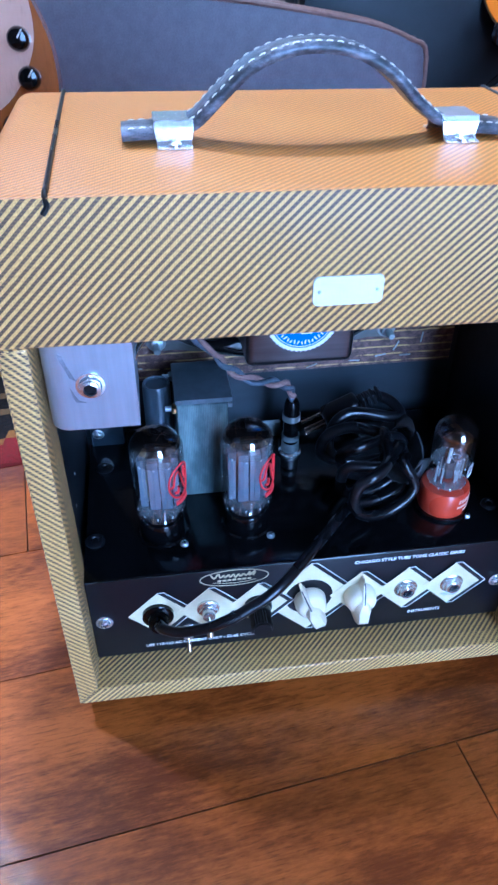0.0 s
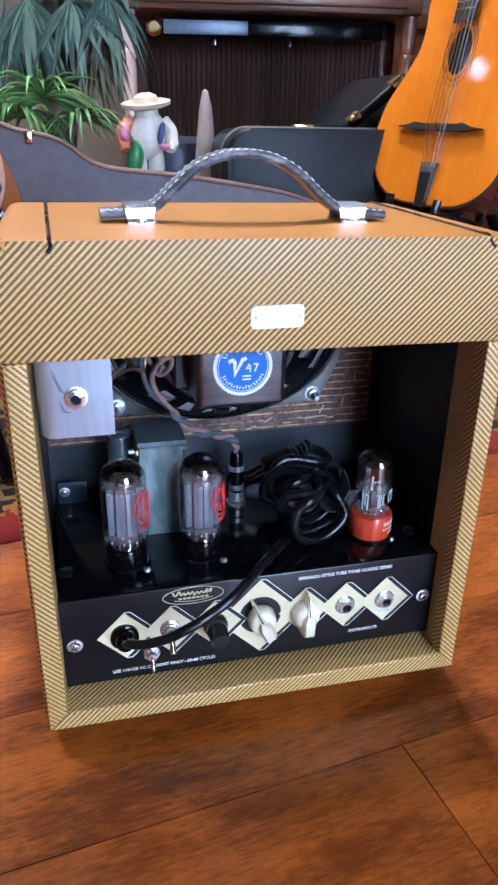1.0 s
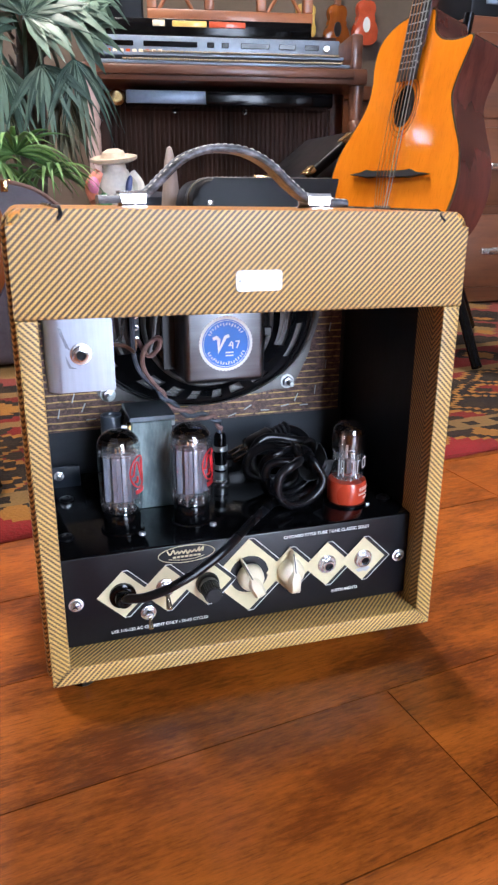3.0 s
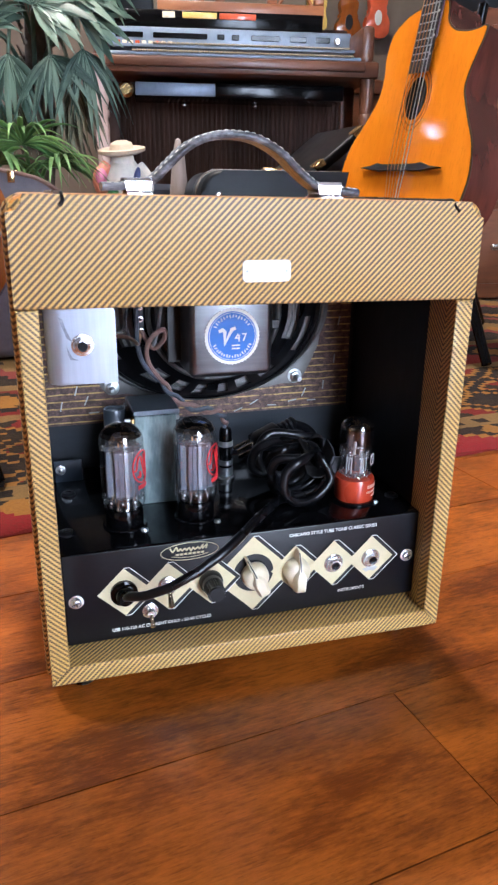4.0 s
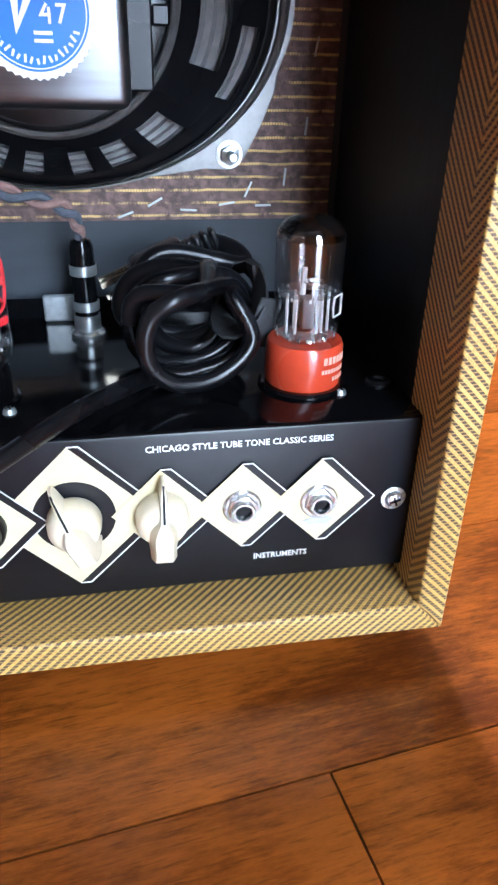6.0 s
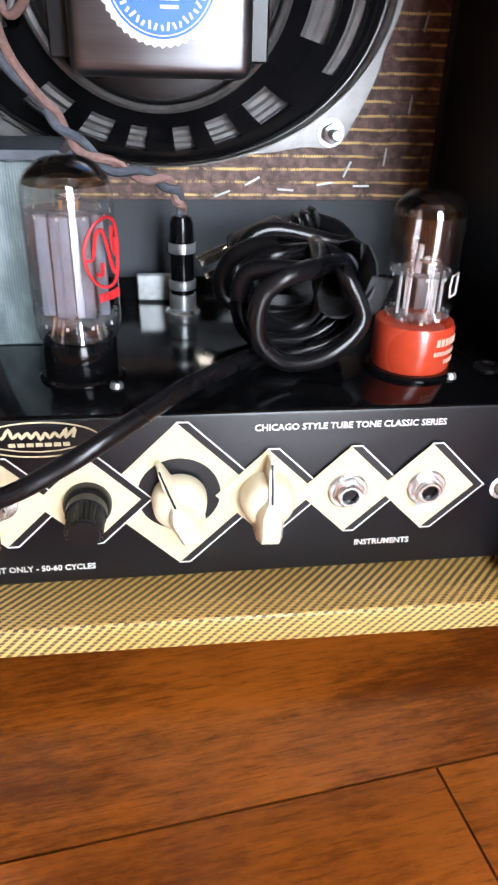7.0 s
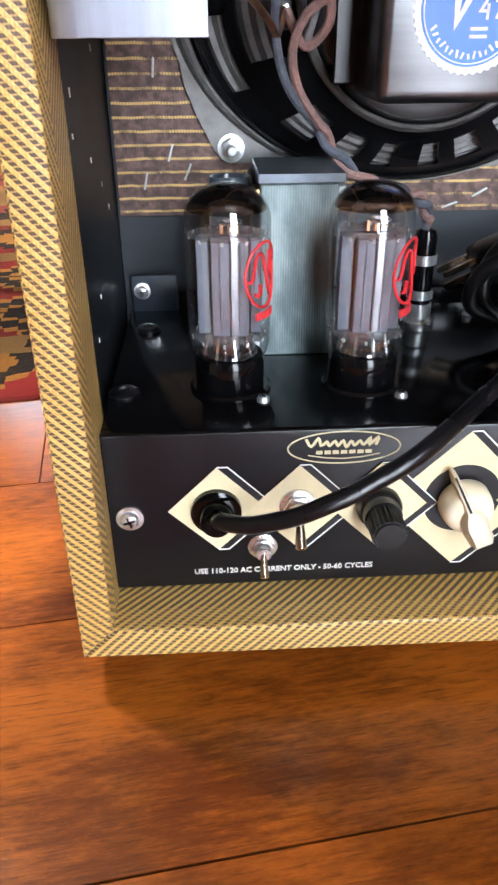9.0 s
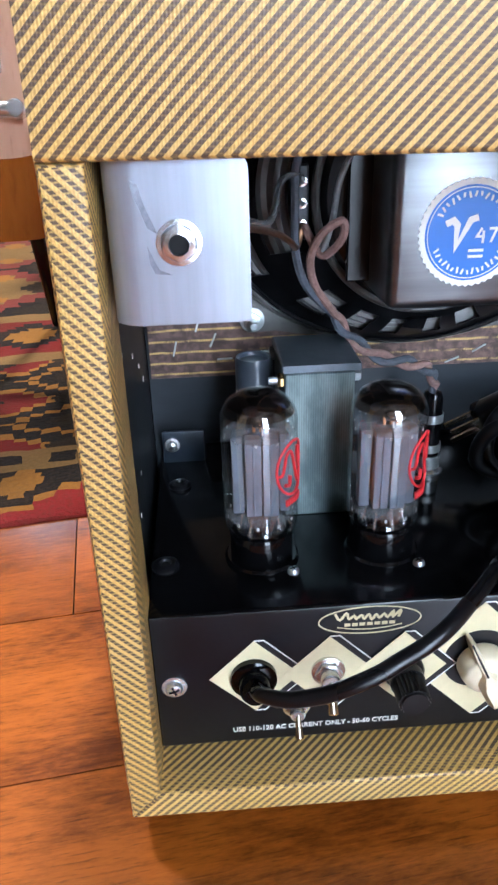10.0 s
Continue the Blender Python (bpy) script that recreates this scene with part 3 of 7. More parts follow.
def stroke(bm, pts, w, y0, y1, closed=False):
    """A flat line of width w through points (x, z)."""
    P = [Vector(p) for p in pts]
    n = len(P)
    L, R = [], []
    for i in range(n):
        a = P[i - 1] if (i or closed) else P[0]
        c = P[(i + 1) % n] if (i < n - 1 or closed) else P[-1]
        d1, d2 = (P[i] - a), (c - P[i])
        d1 = d1.normalized() if d1.length > 1e-9 else d2.normalized()
        d2 = d2.normalized() if d2.length > 1e-9 else d1
        t = (d1 + d2).normalized()
        nn = Vector((-t.y, t.x))
        k = max(0.5, nn.dot(Vector((-d1.y, d1.x))))
        L.append(P[i] + nn * w / 2 / k)
        R.append(P[i] - nn * w / 2 / k)
    for i in range(n if closed else n - 1):
        j = (i + 1) % n
        prism(bm, [tuple(R[i]), tuple(R[j]), tuple(L[j]), tuple(L[i])], y0, y1)
    return bm


def lettering(words, x0, x1, z, y, cap):
    """Raised capitals between x0 and x1, standing on z, on a plane facing -y."""
    cu = bpy.data.curves.new("words", "FONT")
    cu.body, cu.size, cu.extrude, cu.resolution_u = words, 1.0, 0.0, 2
    cu.offset = 0.018
    ob = bpy.data.objects.new("words", cu)
    scene.collection.objects.link(ob)
    bpy.context.view_layer.update()
    me = bpy.data.meshes.new_from_object(ob.evaluated_get(bpy.context.evaluated_depsgraph_get()))
    bpy.data.objects.remove(ob)
    bm = bmesh.new()
    bm.from_mesh(me)
    xs, ys = [v.co.x for v in bm.verts], [v.co.y for v in bm.verts]
    sx, sz = (x1 - x0) / (max(xs) - min(xs)), cap / (max(ys) - min(ys))
    lo = min(xs)
    for v in bm.verts:
        v.co = Vector((x0 + (v.co.x - lo) * sx, y, z + v.co.y * sz))
    g = bmesh.ops.extrude_face_region(bm, geom=bm.faces[:])
    for e in g["geom"]:
        if isinstance(e, bmesh.types.BMVert):
            e.co.y += 0.00015
    return bm


def hexagon(r):
    return circle(0, 0, r, 6, math.pi / 6)


# ---- the amplifier ----
HW, Z0, ZT, ZF, DEEP = 0.150, 0.0205, 0.343, 0.280, 0.185
IW, IB = 0.137, 0.0345
PY, CT = 0.022, 0.109  # panel plane, chassis top

amp = thing("guitar_amplifier", "open-backed tweed-covered valve guitar amplifier with black chassis, on the wooden floor", "amplifier", (0, 0.09, 0))


def settle(bm):
    """The old cabinet hangs a little lower on one side."""
    for v in bm.verts:
        v.co.z -= 0.0030 * min(1.0, max(0.0, (v.co.x + HW) / (2 * HW)))
    return bm


def build_cabinet():
    bm = BM()
    outer = rounded(-HW - 0.003, HW + 0.003, Z0, ZT, 0.0115, 5, 0.004)
    inner = rounded(-IW, IW, IB, ZT - 0.012, 0.0006, 5)
    wide = rounded(-0.1425, 0.1425, IB, ZT - 0.012, 0.0006, 5)
    ring(bm, outer, inner, 0.0119, 0.0345)
    ring(bm, outer, wide, 0.0346, DEEP)
    near = [e for e in bm.edges if all(v.co.y < 0.012 for v in e.verts) and not all(abs(v.co.x) < IW + 0.001 and IB - 0.001 < v.co.z < ZT - 0.011 for v in e.verts)]
    rim = [e for e in near if all(abs(v.co.x) > HW - 0.0085 + 0.002 or v.co.z > ZT - 0.0085 or v.co.z < Z0 + 0.004 for v in e.verts)]
    edge_bevel(bm, [e for e in rim if all(abs(v.co.x) > HW - 0.001 for v in e.verts)], 0.0028, 3)
    edge_bevel(bm, [e for e in bm.edges if all(v.co.y > DEEP - 1e-5 for v in e.verts) and (e.verts[0].co - e.verts[1].co).length > 0 and max(abs(e.verts[0].co.x), 0) > IW + 0.001], 0.004, 3)
    tweed_uv(bm)
    # faces that point up at the top take the more orange tweed
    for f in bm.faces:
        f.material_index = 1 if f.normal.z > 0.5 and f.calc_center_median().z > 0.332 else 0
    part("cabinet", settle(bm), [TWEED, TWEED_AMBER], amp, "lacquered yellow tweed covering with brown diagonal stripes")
    # frame round the opening, mitred at the lower corners
    for s in (-1, 1):
        bm = prism(BM(), [(s * HW, Z0), (s * IW, IB), (s * IW, ZF - 0.0003), (s * HW, ZF - 0.0003)], 0.0, 0.0118, 0.0016, 3, None, False)
        part("post", settle(tweed_uv(bm, True)), TWEED_CROSS, amp)
    bm = prism(BM(), [(-HW, Z0), (HW, Z0), (IW, IB), (-IW, IB)], 0.0, 0.0118, 0.0016, 3, None, False)
    part("bottom_rail", settle(tweed_uv(bm)), TWEED_CROSS, amp)
    pts = [(-HW, ZF), (HW, ZF)] + [(x, z) for x, z in rounded(-HW, HW, Z0, ZT, 0.010, 5, 0.003) if z > 0.3]
    bm = prism(BM(), pts, -0.0004, 0.0118)
    near = [e for e in bm.edges if all(v.co.y < 0.0 for v in e.verts)]
    top = [e for e in near if all(v.co.z > 0.33 for v in e.verts)]
    edge_bevel(bm, top, 0.0055, 5)
    edge_bevel(bm, [e for e in bm.edges if all(v.co.y < 0.0 and v.co.z < ZF + 0.001 for v in e.verts)], 0.0018, 3)
    tweed_uv(bm)
    # upward faces of the panel's top edge take the more orange tweed too
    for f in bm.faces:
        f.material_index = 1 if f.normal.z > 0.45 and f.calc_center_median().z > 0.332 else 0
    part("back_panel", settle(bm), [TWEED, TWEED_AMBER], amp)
    # dark lining behind the tweed return
    for s in (-1, 1):
        bm = box(BM(), s * 0.1412, s * 0.1424, 0.0348, 0.1818, IB + 0.001, ZT - 0.0135, 0.0004, 1)
        part("lining", bm, LINING, amp, "scuffed black inner side")
    bm = box(BM(), -0.1410, 0.1410, 0.0348, 0.166, ZT - 0.0140, ZT - 0.0115, 0.0004, 1)
    part("lining", bm, BLACK_WOOD, amp)
    # pale specks in the lining, for its staples
    rng = random.Random(4)
    for z in np.arange(0.125, 0.27, 0.013):
        y = rng.uniform(0.048, 0.150)
        part("chip", box(BM(), -0.1414, -0.1409, y, y + 0.0012, z, z + 0.0016 + rng.uniform(0, 0.0014), 0), WHITE_PRINT, amp)
    for x in (-0.128, 0.128):
        for y in (0.032, 0.163):
            part("foot", lathe(BM(), [(0, 0), (0.0085, 0), (0.0095, 0.001), (0.0108, 0.0195), (0.0098, Z0 + 0.0002), (0, Z0 + 0.0002)], 24, Matrix.Translation((x, y, 0))), RUBBER, amp, "black rubber foot")
    # dark piping let into the top, coming a little over the edge
    for x, lean, thick in ((-0.1195, -0.004, 0.0012), (0.1275, 0.004, 0.0008)):
        pts = [(x + lean * 0.6 + 0.001, -0.0013, 0.3392), (x + 0.0005, -0.0008, 0.3420), (x, 0.0008, 0.3448), (x, 0.0044, 0.3460), (x, 0.010, 0.3458), (x + lean * 0.1, 0.02, 0.3456), (x + lean, 0.176, 0.3456), (x + lean, 0.184, 0.3436)]
        part("piping", settle(sweep(BM(), smooth_path([(px, py, pz - 0.002) for px, py, pz in pts], 5), thick, 8)), RUBBER, amp, "dark piping across the top")
    # blank plate
    plate = part("name_plate", prism(BM(), rounded(-0.0153, 0.0155, 0.2926, 0.3056, 0.0024), -0.0016, 0.0, 0.0003, 1), WHITE_PLATE, amp, "blank white enamel plate")
    for x in (-0.0126, 0.0128):
        part("nail", lathe(BM(), [(0.0009, 0), (0.0009, 0.0004), (0.0005, 0.0007), (0, 0.0007)], 10, Matrix.Translation((x, -0.0016, 0.2992)) @ pose(0, 0, 0, 90)), DULL_STEEL, plate)


def build_baffle():
    part("baffle", box(BM(), -0.1408, 0.1408, 0.1705, 0.182, IB, ZT - 0.014, 0.0005, 1), SLATE, amp, "dark grey baffle board")
    part("grille_cloth", box(BM(), -0.1392, 0.1365, 0.1685, 0.1702, 0.155, ZT - 0.015, 0.0003, 1), CLOTH, amp, "brown speaker cloth with gold threads")
    rng = random.Random(8)
    spots = [(-0.118, 0.222, 80), (-0.112, 0.185, 80), (-0.104, 0.176, 60), (-0.098, 0.165, 5), (-0.07, 0.163, 10), (0.045, 0.164, 25), (0.062, 0.160, 5),
             (0.082, 0.163, 5), (0.101, 0.162, 3), (0.112, 0.176, 85), (0.122, 0.20, 85), (0.125, 0.235, 80), (0.03, 0.158, 15), (0.093, 0.170, 70), (-0.125, 0.172, 70)]
    for x, z, a in spots:
        m = Matrix.Translation((x, 0.1682, z)) @ pose(0, 0, 0, 0, -a + rng.uniform(-8, 8), 0)
        part("staple", box(BM(), -0.0042, 0.0042, -0.0004, 0.0004, -0.0005, 0.0005, 0.0002, 1, m), DULL_STEEL, amp)


def build_chassis():
    bm = box(BM(), -0.1375, 0.1390, PY, 0.160, IB + 0.0015, CT, 0.0018, 3)
    bmesh.ops.recalc_face_normals(bm, faces=bm.faces)
    for f in bm.faces:
        f.material_index = 0 if f.normal.y < -0.9 else 1
    ch = part("chassis", bm, [PANEL_BLACK, BLACK_PAINT], amp, "black enamelled steel chassis")
    # upright flange along the back with its fixing ears
    part("flange", box(BM(), -0.1355, -0.112, 0.156, 0.1585, CT - 0.002, CT + 0.019, 0.0015, 2), plain("blue_grey_steel", (0.030, 0.040, 0.055), 0.3, 0.2, 0.2, 90, 0.05), ch)
    part("flange", box(BM(), -0.111, 0.1355, 0.157, 0.159, CT - 0.002, CT + 0.010, 0.0008, 1), BLACK_PAINT, ch)
    part("bracket", box(BM(), -0.014, 0.0045, 0.150, 0.1535, CT, CT + 0.0135, 0.0008, 1), DULL_STEEL, ch)

    def screw(x, y, z, turn, r=0.0042, washer=True, label=""):
        m = Matrix.Translation((x, y, z)) @ turn
        s = part("screw", lathe(BM(), [(r * 1.45, 0), (r * 1.45, 0.0008), (r * 1.0, 0.0010), (r * 0.98, 0.0018), (r * 0.75, 0.0029), (r * 0.3, 0.0033), (0, 0.0034)], 24, m) if washer
                 else lathe(BM(), [(r, 0), (r * 0.98, 0.0009), (r * 0.75, 0.002), (0, 0.0024)], 20, m), CHROME if washer else DULL_STEEL, ch, label)
        # black bars across the head paint the shade of a cross slot
        bm = BM()
        h = 0.0034 if washer else 0.0024
        for a in (20, 110):
            box(bm, -r * 0.62, r * 0.62, -r * 0.11, r * 0.11, h - 0.0007, h + 0.00012, 0, 1, m @ pose(0, 0, 0, 0, 0, a))
        part("cross_slot", bm, BLACK_PAINT, s)

    face = pose(0, 0, 0, 90)
    screw(-0.129, PY, 0.072, face, 0.0037)
    screw(0.129, PY, 0.072, face, 0.0037)
    screw(-0.130, 0.156, CT + 0.011, face, 0.0030)
    for x, y in ((-0.0755, 0.046), (-0.0205, 0.046), (0.1105, 0.0465), (0.037, 0.139)):
        screw(x, y, CT, pose(0, 0, 0), 0.0026, False)
    for x, y, r in ((-0.131, 0.056, 0.0062), (0.130, 0.055, 0.0056), (-0.126, 0.128, 0.0058)):
        part("grommet", lathe(BM(), [(r, 0), (r, 0.001), (r * 0.8, 0.002), (r * 0.45, 0.0022), (r * 0.35, 0.0012), (0, 0.0012)], 20, Matrix.Translation((x, y, CT))), RUBBER, ch)
    part("ear", prism(BM(), [(-0.006, -0.016), (0.006, -0.016), (0.004, 0.02), (-0.004, 0.02)], -0.0008, 0.0, 0.0003, 1, Matrix.Translation((0.130, 0.07, CT + 0.0001)) @ pose(0, 0, 0, 90, 0, 0)), BLACK_PAINT, ch)
    return ch


def build_panel(ch):
    """Printed diamonds, lettering, knobs, switches and sockets on the panel."""
    order = [(0.0008, 0.031, 0), (-0.095, 0.0192, 1), (-0.0635, 0.0192, 2), (-0.0322, 0.0192, 3), (0.0340, 0.0192, 3), (0.0653, 0.0192, 4), (0.0968, 0.0192, 5)]
    cz, off = 0.0745, 0.0042
    for cx, h, lvl in order:
        y = PY - 0.00008 - 0.00025 * lvl
        shade = [(cx, cz + h), (cx + off, cz + h), (cx + off + h, cz), (cx + off, cz - h), (cx, cz - h)]
        part("shadow_mark", prism(BM(), shade, y - 0.00006, y + 0.0003 + 0.00025 * lvl), BLACK_PRINT, ch)
        part("outline_mark", stroke(BM(), shade, 0.00055, y - 0.00012, y), WHITE_PRINT, ch)
        part("diamond_mark", prism(BM(), [(cx - h, cz), (cx, cz - h), (cx + h, cz), (cx, cz + h)], y - 0.00018, y), CREAM_PRINT, ch, "cream printed diamond")
    top = PY - 0.0003
    part("disc_mark", prism(BM(), circle(0.0012, 0.0755, 0.0155, 48), top - 0.0001, PY), BLACK_PRINT, ch)
    # lettering
    part("lettering", lettering("CHICAGO STYLE TUBE TONE CLASSIC SERIES", 0.029, 0.1012, 0.1010, PY - 0.0002, 0.0027), WHITE_PRINT, ch, "white lettering CHICAGO STYLE TUBE TONE CLASSIC SERIES")
    part("lettering", lettering("INSTRUMENTS", 0.0712, 0.0938, 0.0472, PY - 0.0002, 0.0027), WHITE_PRINT, ch, "white lettering INSTRUMENTS")
    part("lettering", lettering("USE 110-120 AC CURRENT ONLY - 50-60 CYCLES", -0.1052, -0.0318, 0.0428, PY - 0.0002, 0.0027), WHITE_PRINT, ch, "white lettering USE 110-120 AC CURRENT ONLY - 50-60 CYCLES")
    # oval badge: a rim, a slanting flourish and a bar
    bm = BM()
    stroke(bm, circle(-0.047, 0.1005, 0.0212, 48, 0, 0.0068), 0.0005, PY - 0.0002, PY, True)
    stroke(bm, [(-0.0335, 0.0975), (-0.040, 0.0962), (-0.047, 0.0957), (-0.054, 0.0962), (-0.0605, 0.0975)], 0.0004, PY - 0.0002, PY)
    part("badge_rim", bm, CREAM_PRINT, ch, "oval printed badge")
    bm = BM()
    zig = [(-0.0615, 0.1045), (-0.0595, 0.1012), (-0.0568, 0.1048), (-0.0558, 0.1015), (-0.0535, 0.1032), (-0.0528, 0.1013), (-0.0505, 0.1033), (-0.0495, 0.1012), (-0.0475, 0.1035), (-0.0463, 0.1005),
           (-0.0445, 0.1032), (-0.0432, 0.1012), (-0.0412, 0.1032), (-0.0398, 0.1014), (-0.0372, 0.1046), (-0.0378, 0.1012), (-0.0342, 0.1048), (-0.0352, 0.1012)]
    line = [Vector((p.x, 0, p.y)) for p in smooth_path([(x, z, 0) for x, z in zig], 3)]
    rings = []
    for i, p in enumerate(line):
        d = (line[min(i + 1, len(line) - 1)] - line[max(i - 1, 0)]).normalized()
        n = Vector((-d.z, 0, d.x)) * 0.00055
        rings.append([bm.verts.new(p + n * s + Vector((0, y, 0))) for s, y in ((-1, PY - 0.0002), (1, PY - 0.0002), (1, PY), (-1, PY))])
    for r0, r1 in zip(rings, rings[1:]):
        for k in range(4):
            bm.faces.new((r0[k], r0[(k + 1) % 4], r1[(k + 1) % 4], r1[k]))
    bm.faces.new(rings[0][::-1])
    bm.faces.new(rings[-1])
    bmesh.ops.recalc_face_normals(bm, faces=bm.faces[:])
    part("badge_flourish", bm, CREAM_PRINT, ch)
    for a in np.arange(-0.0575, -0.037, 0.0031):
        part("badge_bar", box(BM(), a, a + 0.0024, PY - 0.0002, PY, 0.0978, 0.0993, 0), CREAM_PRINT, ch)

    def face(x, z, out=0.0):
        return Matrix.Translation((x, PY - 0.0015 - out, z)) @ pose(0, 0, 0, 90)

    # input sockets
    for x in (0.0655, 0.0968):
        s = part("input_socket", lathe(BM(), [(0.0078, -0.0012), (0.0078, 0.0005), (0.0070, 0.0011), (0.0052, 0.0011)], 32, face(x, cz)), CHROME, ch, "nickel jack socket")
        bm = prism(BM(), [(0.0064 * math.cos(a), 0.0064 * math.sin(a)) for a in [math.pi / 3 * i + 0.3 for i in range(6)]], -0.0028, -0.0010, 0.0004, 2, Matrix.Translation((x, PY - 0.0015, cz)))
        part("hex_nut", bm, CHROME, s)
        part("collar", lathe(BM(), [(0.0048, 0.0026), (0.0048, 0.0044), (0.0042, 0.0050), (0.0034, 0.0050), (0.0032, 0.0044), (0.0032, -0.001)], 28, face(x, cz)), CHROME, s)
        # black disc in the collar stands in for the shade of the hole
        part("bore", lathe(BM(), [(0, 0.0033), (0.0032, 0.0033), (0.0032, 0.003)], 24, face(x, cz)), BLACK_PLASTIC, s)
    # torn scrap of pale tape below the last socket
    part("tape_scrap", prism(BM(), [(0.0905, 0.0655), (0.0935, 0.0632), (0.0968, 0.0640), (0.100, 0.0630), (0.1035, 0.0658), (0.1010, 0.0672), (0.0985, 0.0662), (0.0952, 0.0668)], PY - 0.0022, PY - 0.0016), MICA, ch)

    # pointer knobs
    def knob(x, z, turn):
        m = Matrix.Translation((x, PY - 0.0015, z)) @ pose(0, 0, 0, 0, turn, 0)
        k = part("pointer_knob", lathe(BM(), [(0.0100, 0), (0.0103, 0.0006), (0.0101, 0.0045), (0.0096, 0.0075), (0.0086, 0.0094), (0.0066, 0.0106), (0, 0.0112)], 40, m @ pose(0, 0, 0, 90)), CREAM_PLASTIC, ch, "cream pointer knob")
        bm = BM()
        sec = [(0.0178, 0.0007, 0.0055), (0.0150, 0.0013, 0.0082), (0.0105, 0.0017, 0.0105), (0.0060, 0.0018, 0.0122), (0.0034, 0.0021, 0.0136), (0.0018, 0.0038, 0.0148), (-0.0004, 0.0052, 0.0158), (-0.0028, 0.0056, 0.0160), (-0.0058, 0.0052, 0.0164), (-0.0085, 0.0051, 0.0166), (-0.0107, 0.0053, 0.0164), (-0.0118, 0.0052, 0.0156), (-0.0123, 0.0048, 0.0135)]
        rows = [[bm.verts.new(m @ Vector(p)) for p in ((-w, -0.0008 if zz < -0.009 or zz > 0.009 else -0.006, zz), (-w * 0.92, -h * 0.8, zz), (-w * 0.6, -h, zz), (w * 0.6, -h, zz), (w * 0.92, -h * 0.8, zz), (w, -0.0008 if zz < -0.009 or zz > 0.009 else -0.006, zz))] for zz, w, h in sec]
        for a, b in zip(rows, rows[1:]):
            for i in range(6):
                bm.faces.new((a[i], a[(i + 1) % 6], b[(i + 1) % 6], b[i]))
        bm.faces.new(rows[0])
        bm.faces.new(rows[-1][::-1])
        part("pointer", bm, CREAM_PLASTIC, k, sharp=50)
        bm = BM()
        a, b = m @ Vector((0, -0.0068, 0.0168)), m @ Vector((0, -0.0136, 0.0040))
        sweep(bm, [a, a.lerp(b, 0.5) + Vector((0, -0.0005, 0)), b], 0.00045, 6)
        part("index_line", bm, BLACK_PRINT, k)

    knob(0.0012, 0.0752, -25)
    knob(0.0340, 0.0745, 2)
    # fuse holder
    charcoal = plain("charcoal_plastic", (0.004, 0.004, 0.0045), 0.32, 0, 0.3, 200, 0.1)
    f = part("fuse_holder", lathe(BM(), [(0.0088, 0), (0.0088, 0.003), (0.0080, 0.0045), (0.0074, 0.0050), (0.0074, 0.009), (0, 0.009)], 32, face(-0.0322, 0.0745)), charcoal, ch, "black bakelite fuse holder")
    ribs = [((0.0068 if i % 2 else 0.0060) * math.cos(math.pi * i / 24), (0.0068 if i % 2 else 0.0060) * math.sin(math.pi * i / 24)) for i in range(48)]
    part("fuse_cap", prism(BM(), ribs, -0.0195, -0.009, 0.0, 1, Matrix.Translation((-0.0322, PY - 0.0015, 0.0745))), charcoal, f)
    part("cap_top", lathe(BM(), [(0.0058, 0.0193), (0.0055, 0.0205), (0, 0.0206)], 24, face(-0.0322, 0.0745)), charcoal, f)

    # switches
    def toggle(x, z, s, down):
        t = part("toggle_switch", lathe(BM(), [(0.0072 * s, -0.001), (0.0072 * s, 0.0006), (0.0066 * s, 0.0009), (0, 0.0009)], 28, face(x, z)), CHROME, ch, "nickel toggle switch")
        part("hex_nut", prism(BM(), [(0.0058 * s * math.cos(math.pi / 3 * i), 0.0058 * s * math.sin(math.pi / 3 * i)) for i in range(6)], -0.0028 * s, -0.0008, 0.0003, 2, Matrix.Translation((x, PY - 0.0015, z))), CHROME, t)
        part("bush", lathe(BM(), [(0.0040 * s, 0.002), (0.0040 * s, 0.0068 * s), (0.0034 * s, 0.0076 * s), (0, 0.0076 * s)], 24, face(x, z)), CHROME, t)
        p = Vector((x, PY - 0.0015 - 0.0070 * s, z))
        q = p + Vector((0, -0.0085, -0.0125)) * down
        part("lever", lathe(BM(), [(0, -0.001), (0.0013 * s, 0), (0.0022 * s, (q - p).length * 0.8), (0.0024 * s, (q - p).length * 0.93), (0.0015 * s, (q - p).length * 0.99), (0, (q - p).length)], 16, frame_of(p, q)), WARM_NICKEL, t)

    toggle(-0.0640, 0.0758, 1.0, 0.85)
    toggle(-0.0775, 0.0570, 0.82, 0.62)
    # strain relief where the cord leaves
    g = part("strain_relief", lathe(BM(), [(0.0098, -0.001), (0.0098, 0.0015), (0.0085, 0.0024), (0.0066, 0.0027), (0.0060, 0.0085), (0.0046, 0.0105), (0, 0.0105)], 32, face(-0.0955, 0.0745)), BLACK_PLASTIC, ch)
    return g


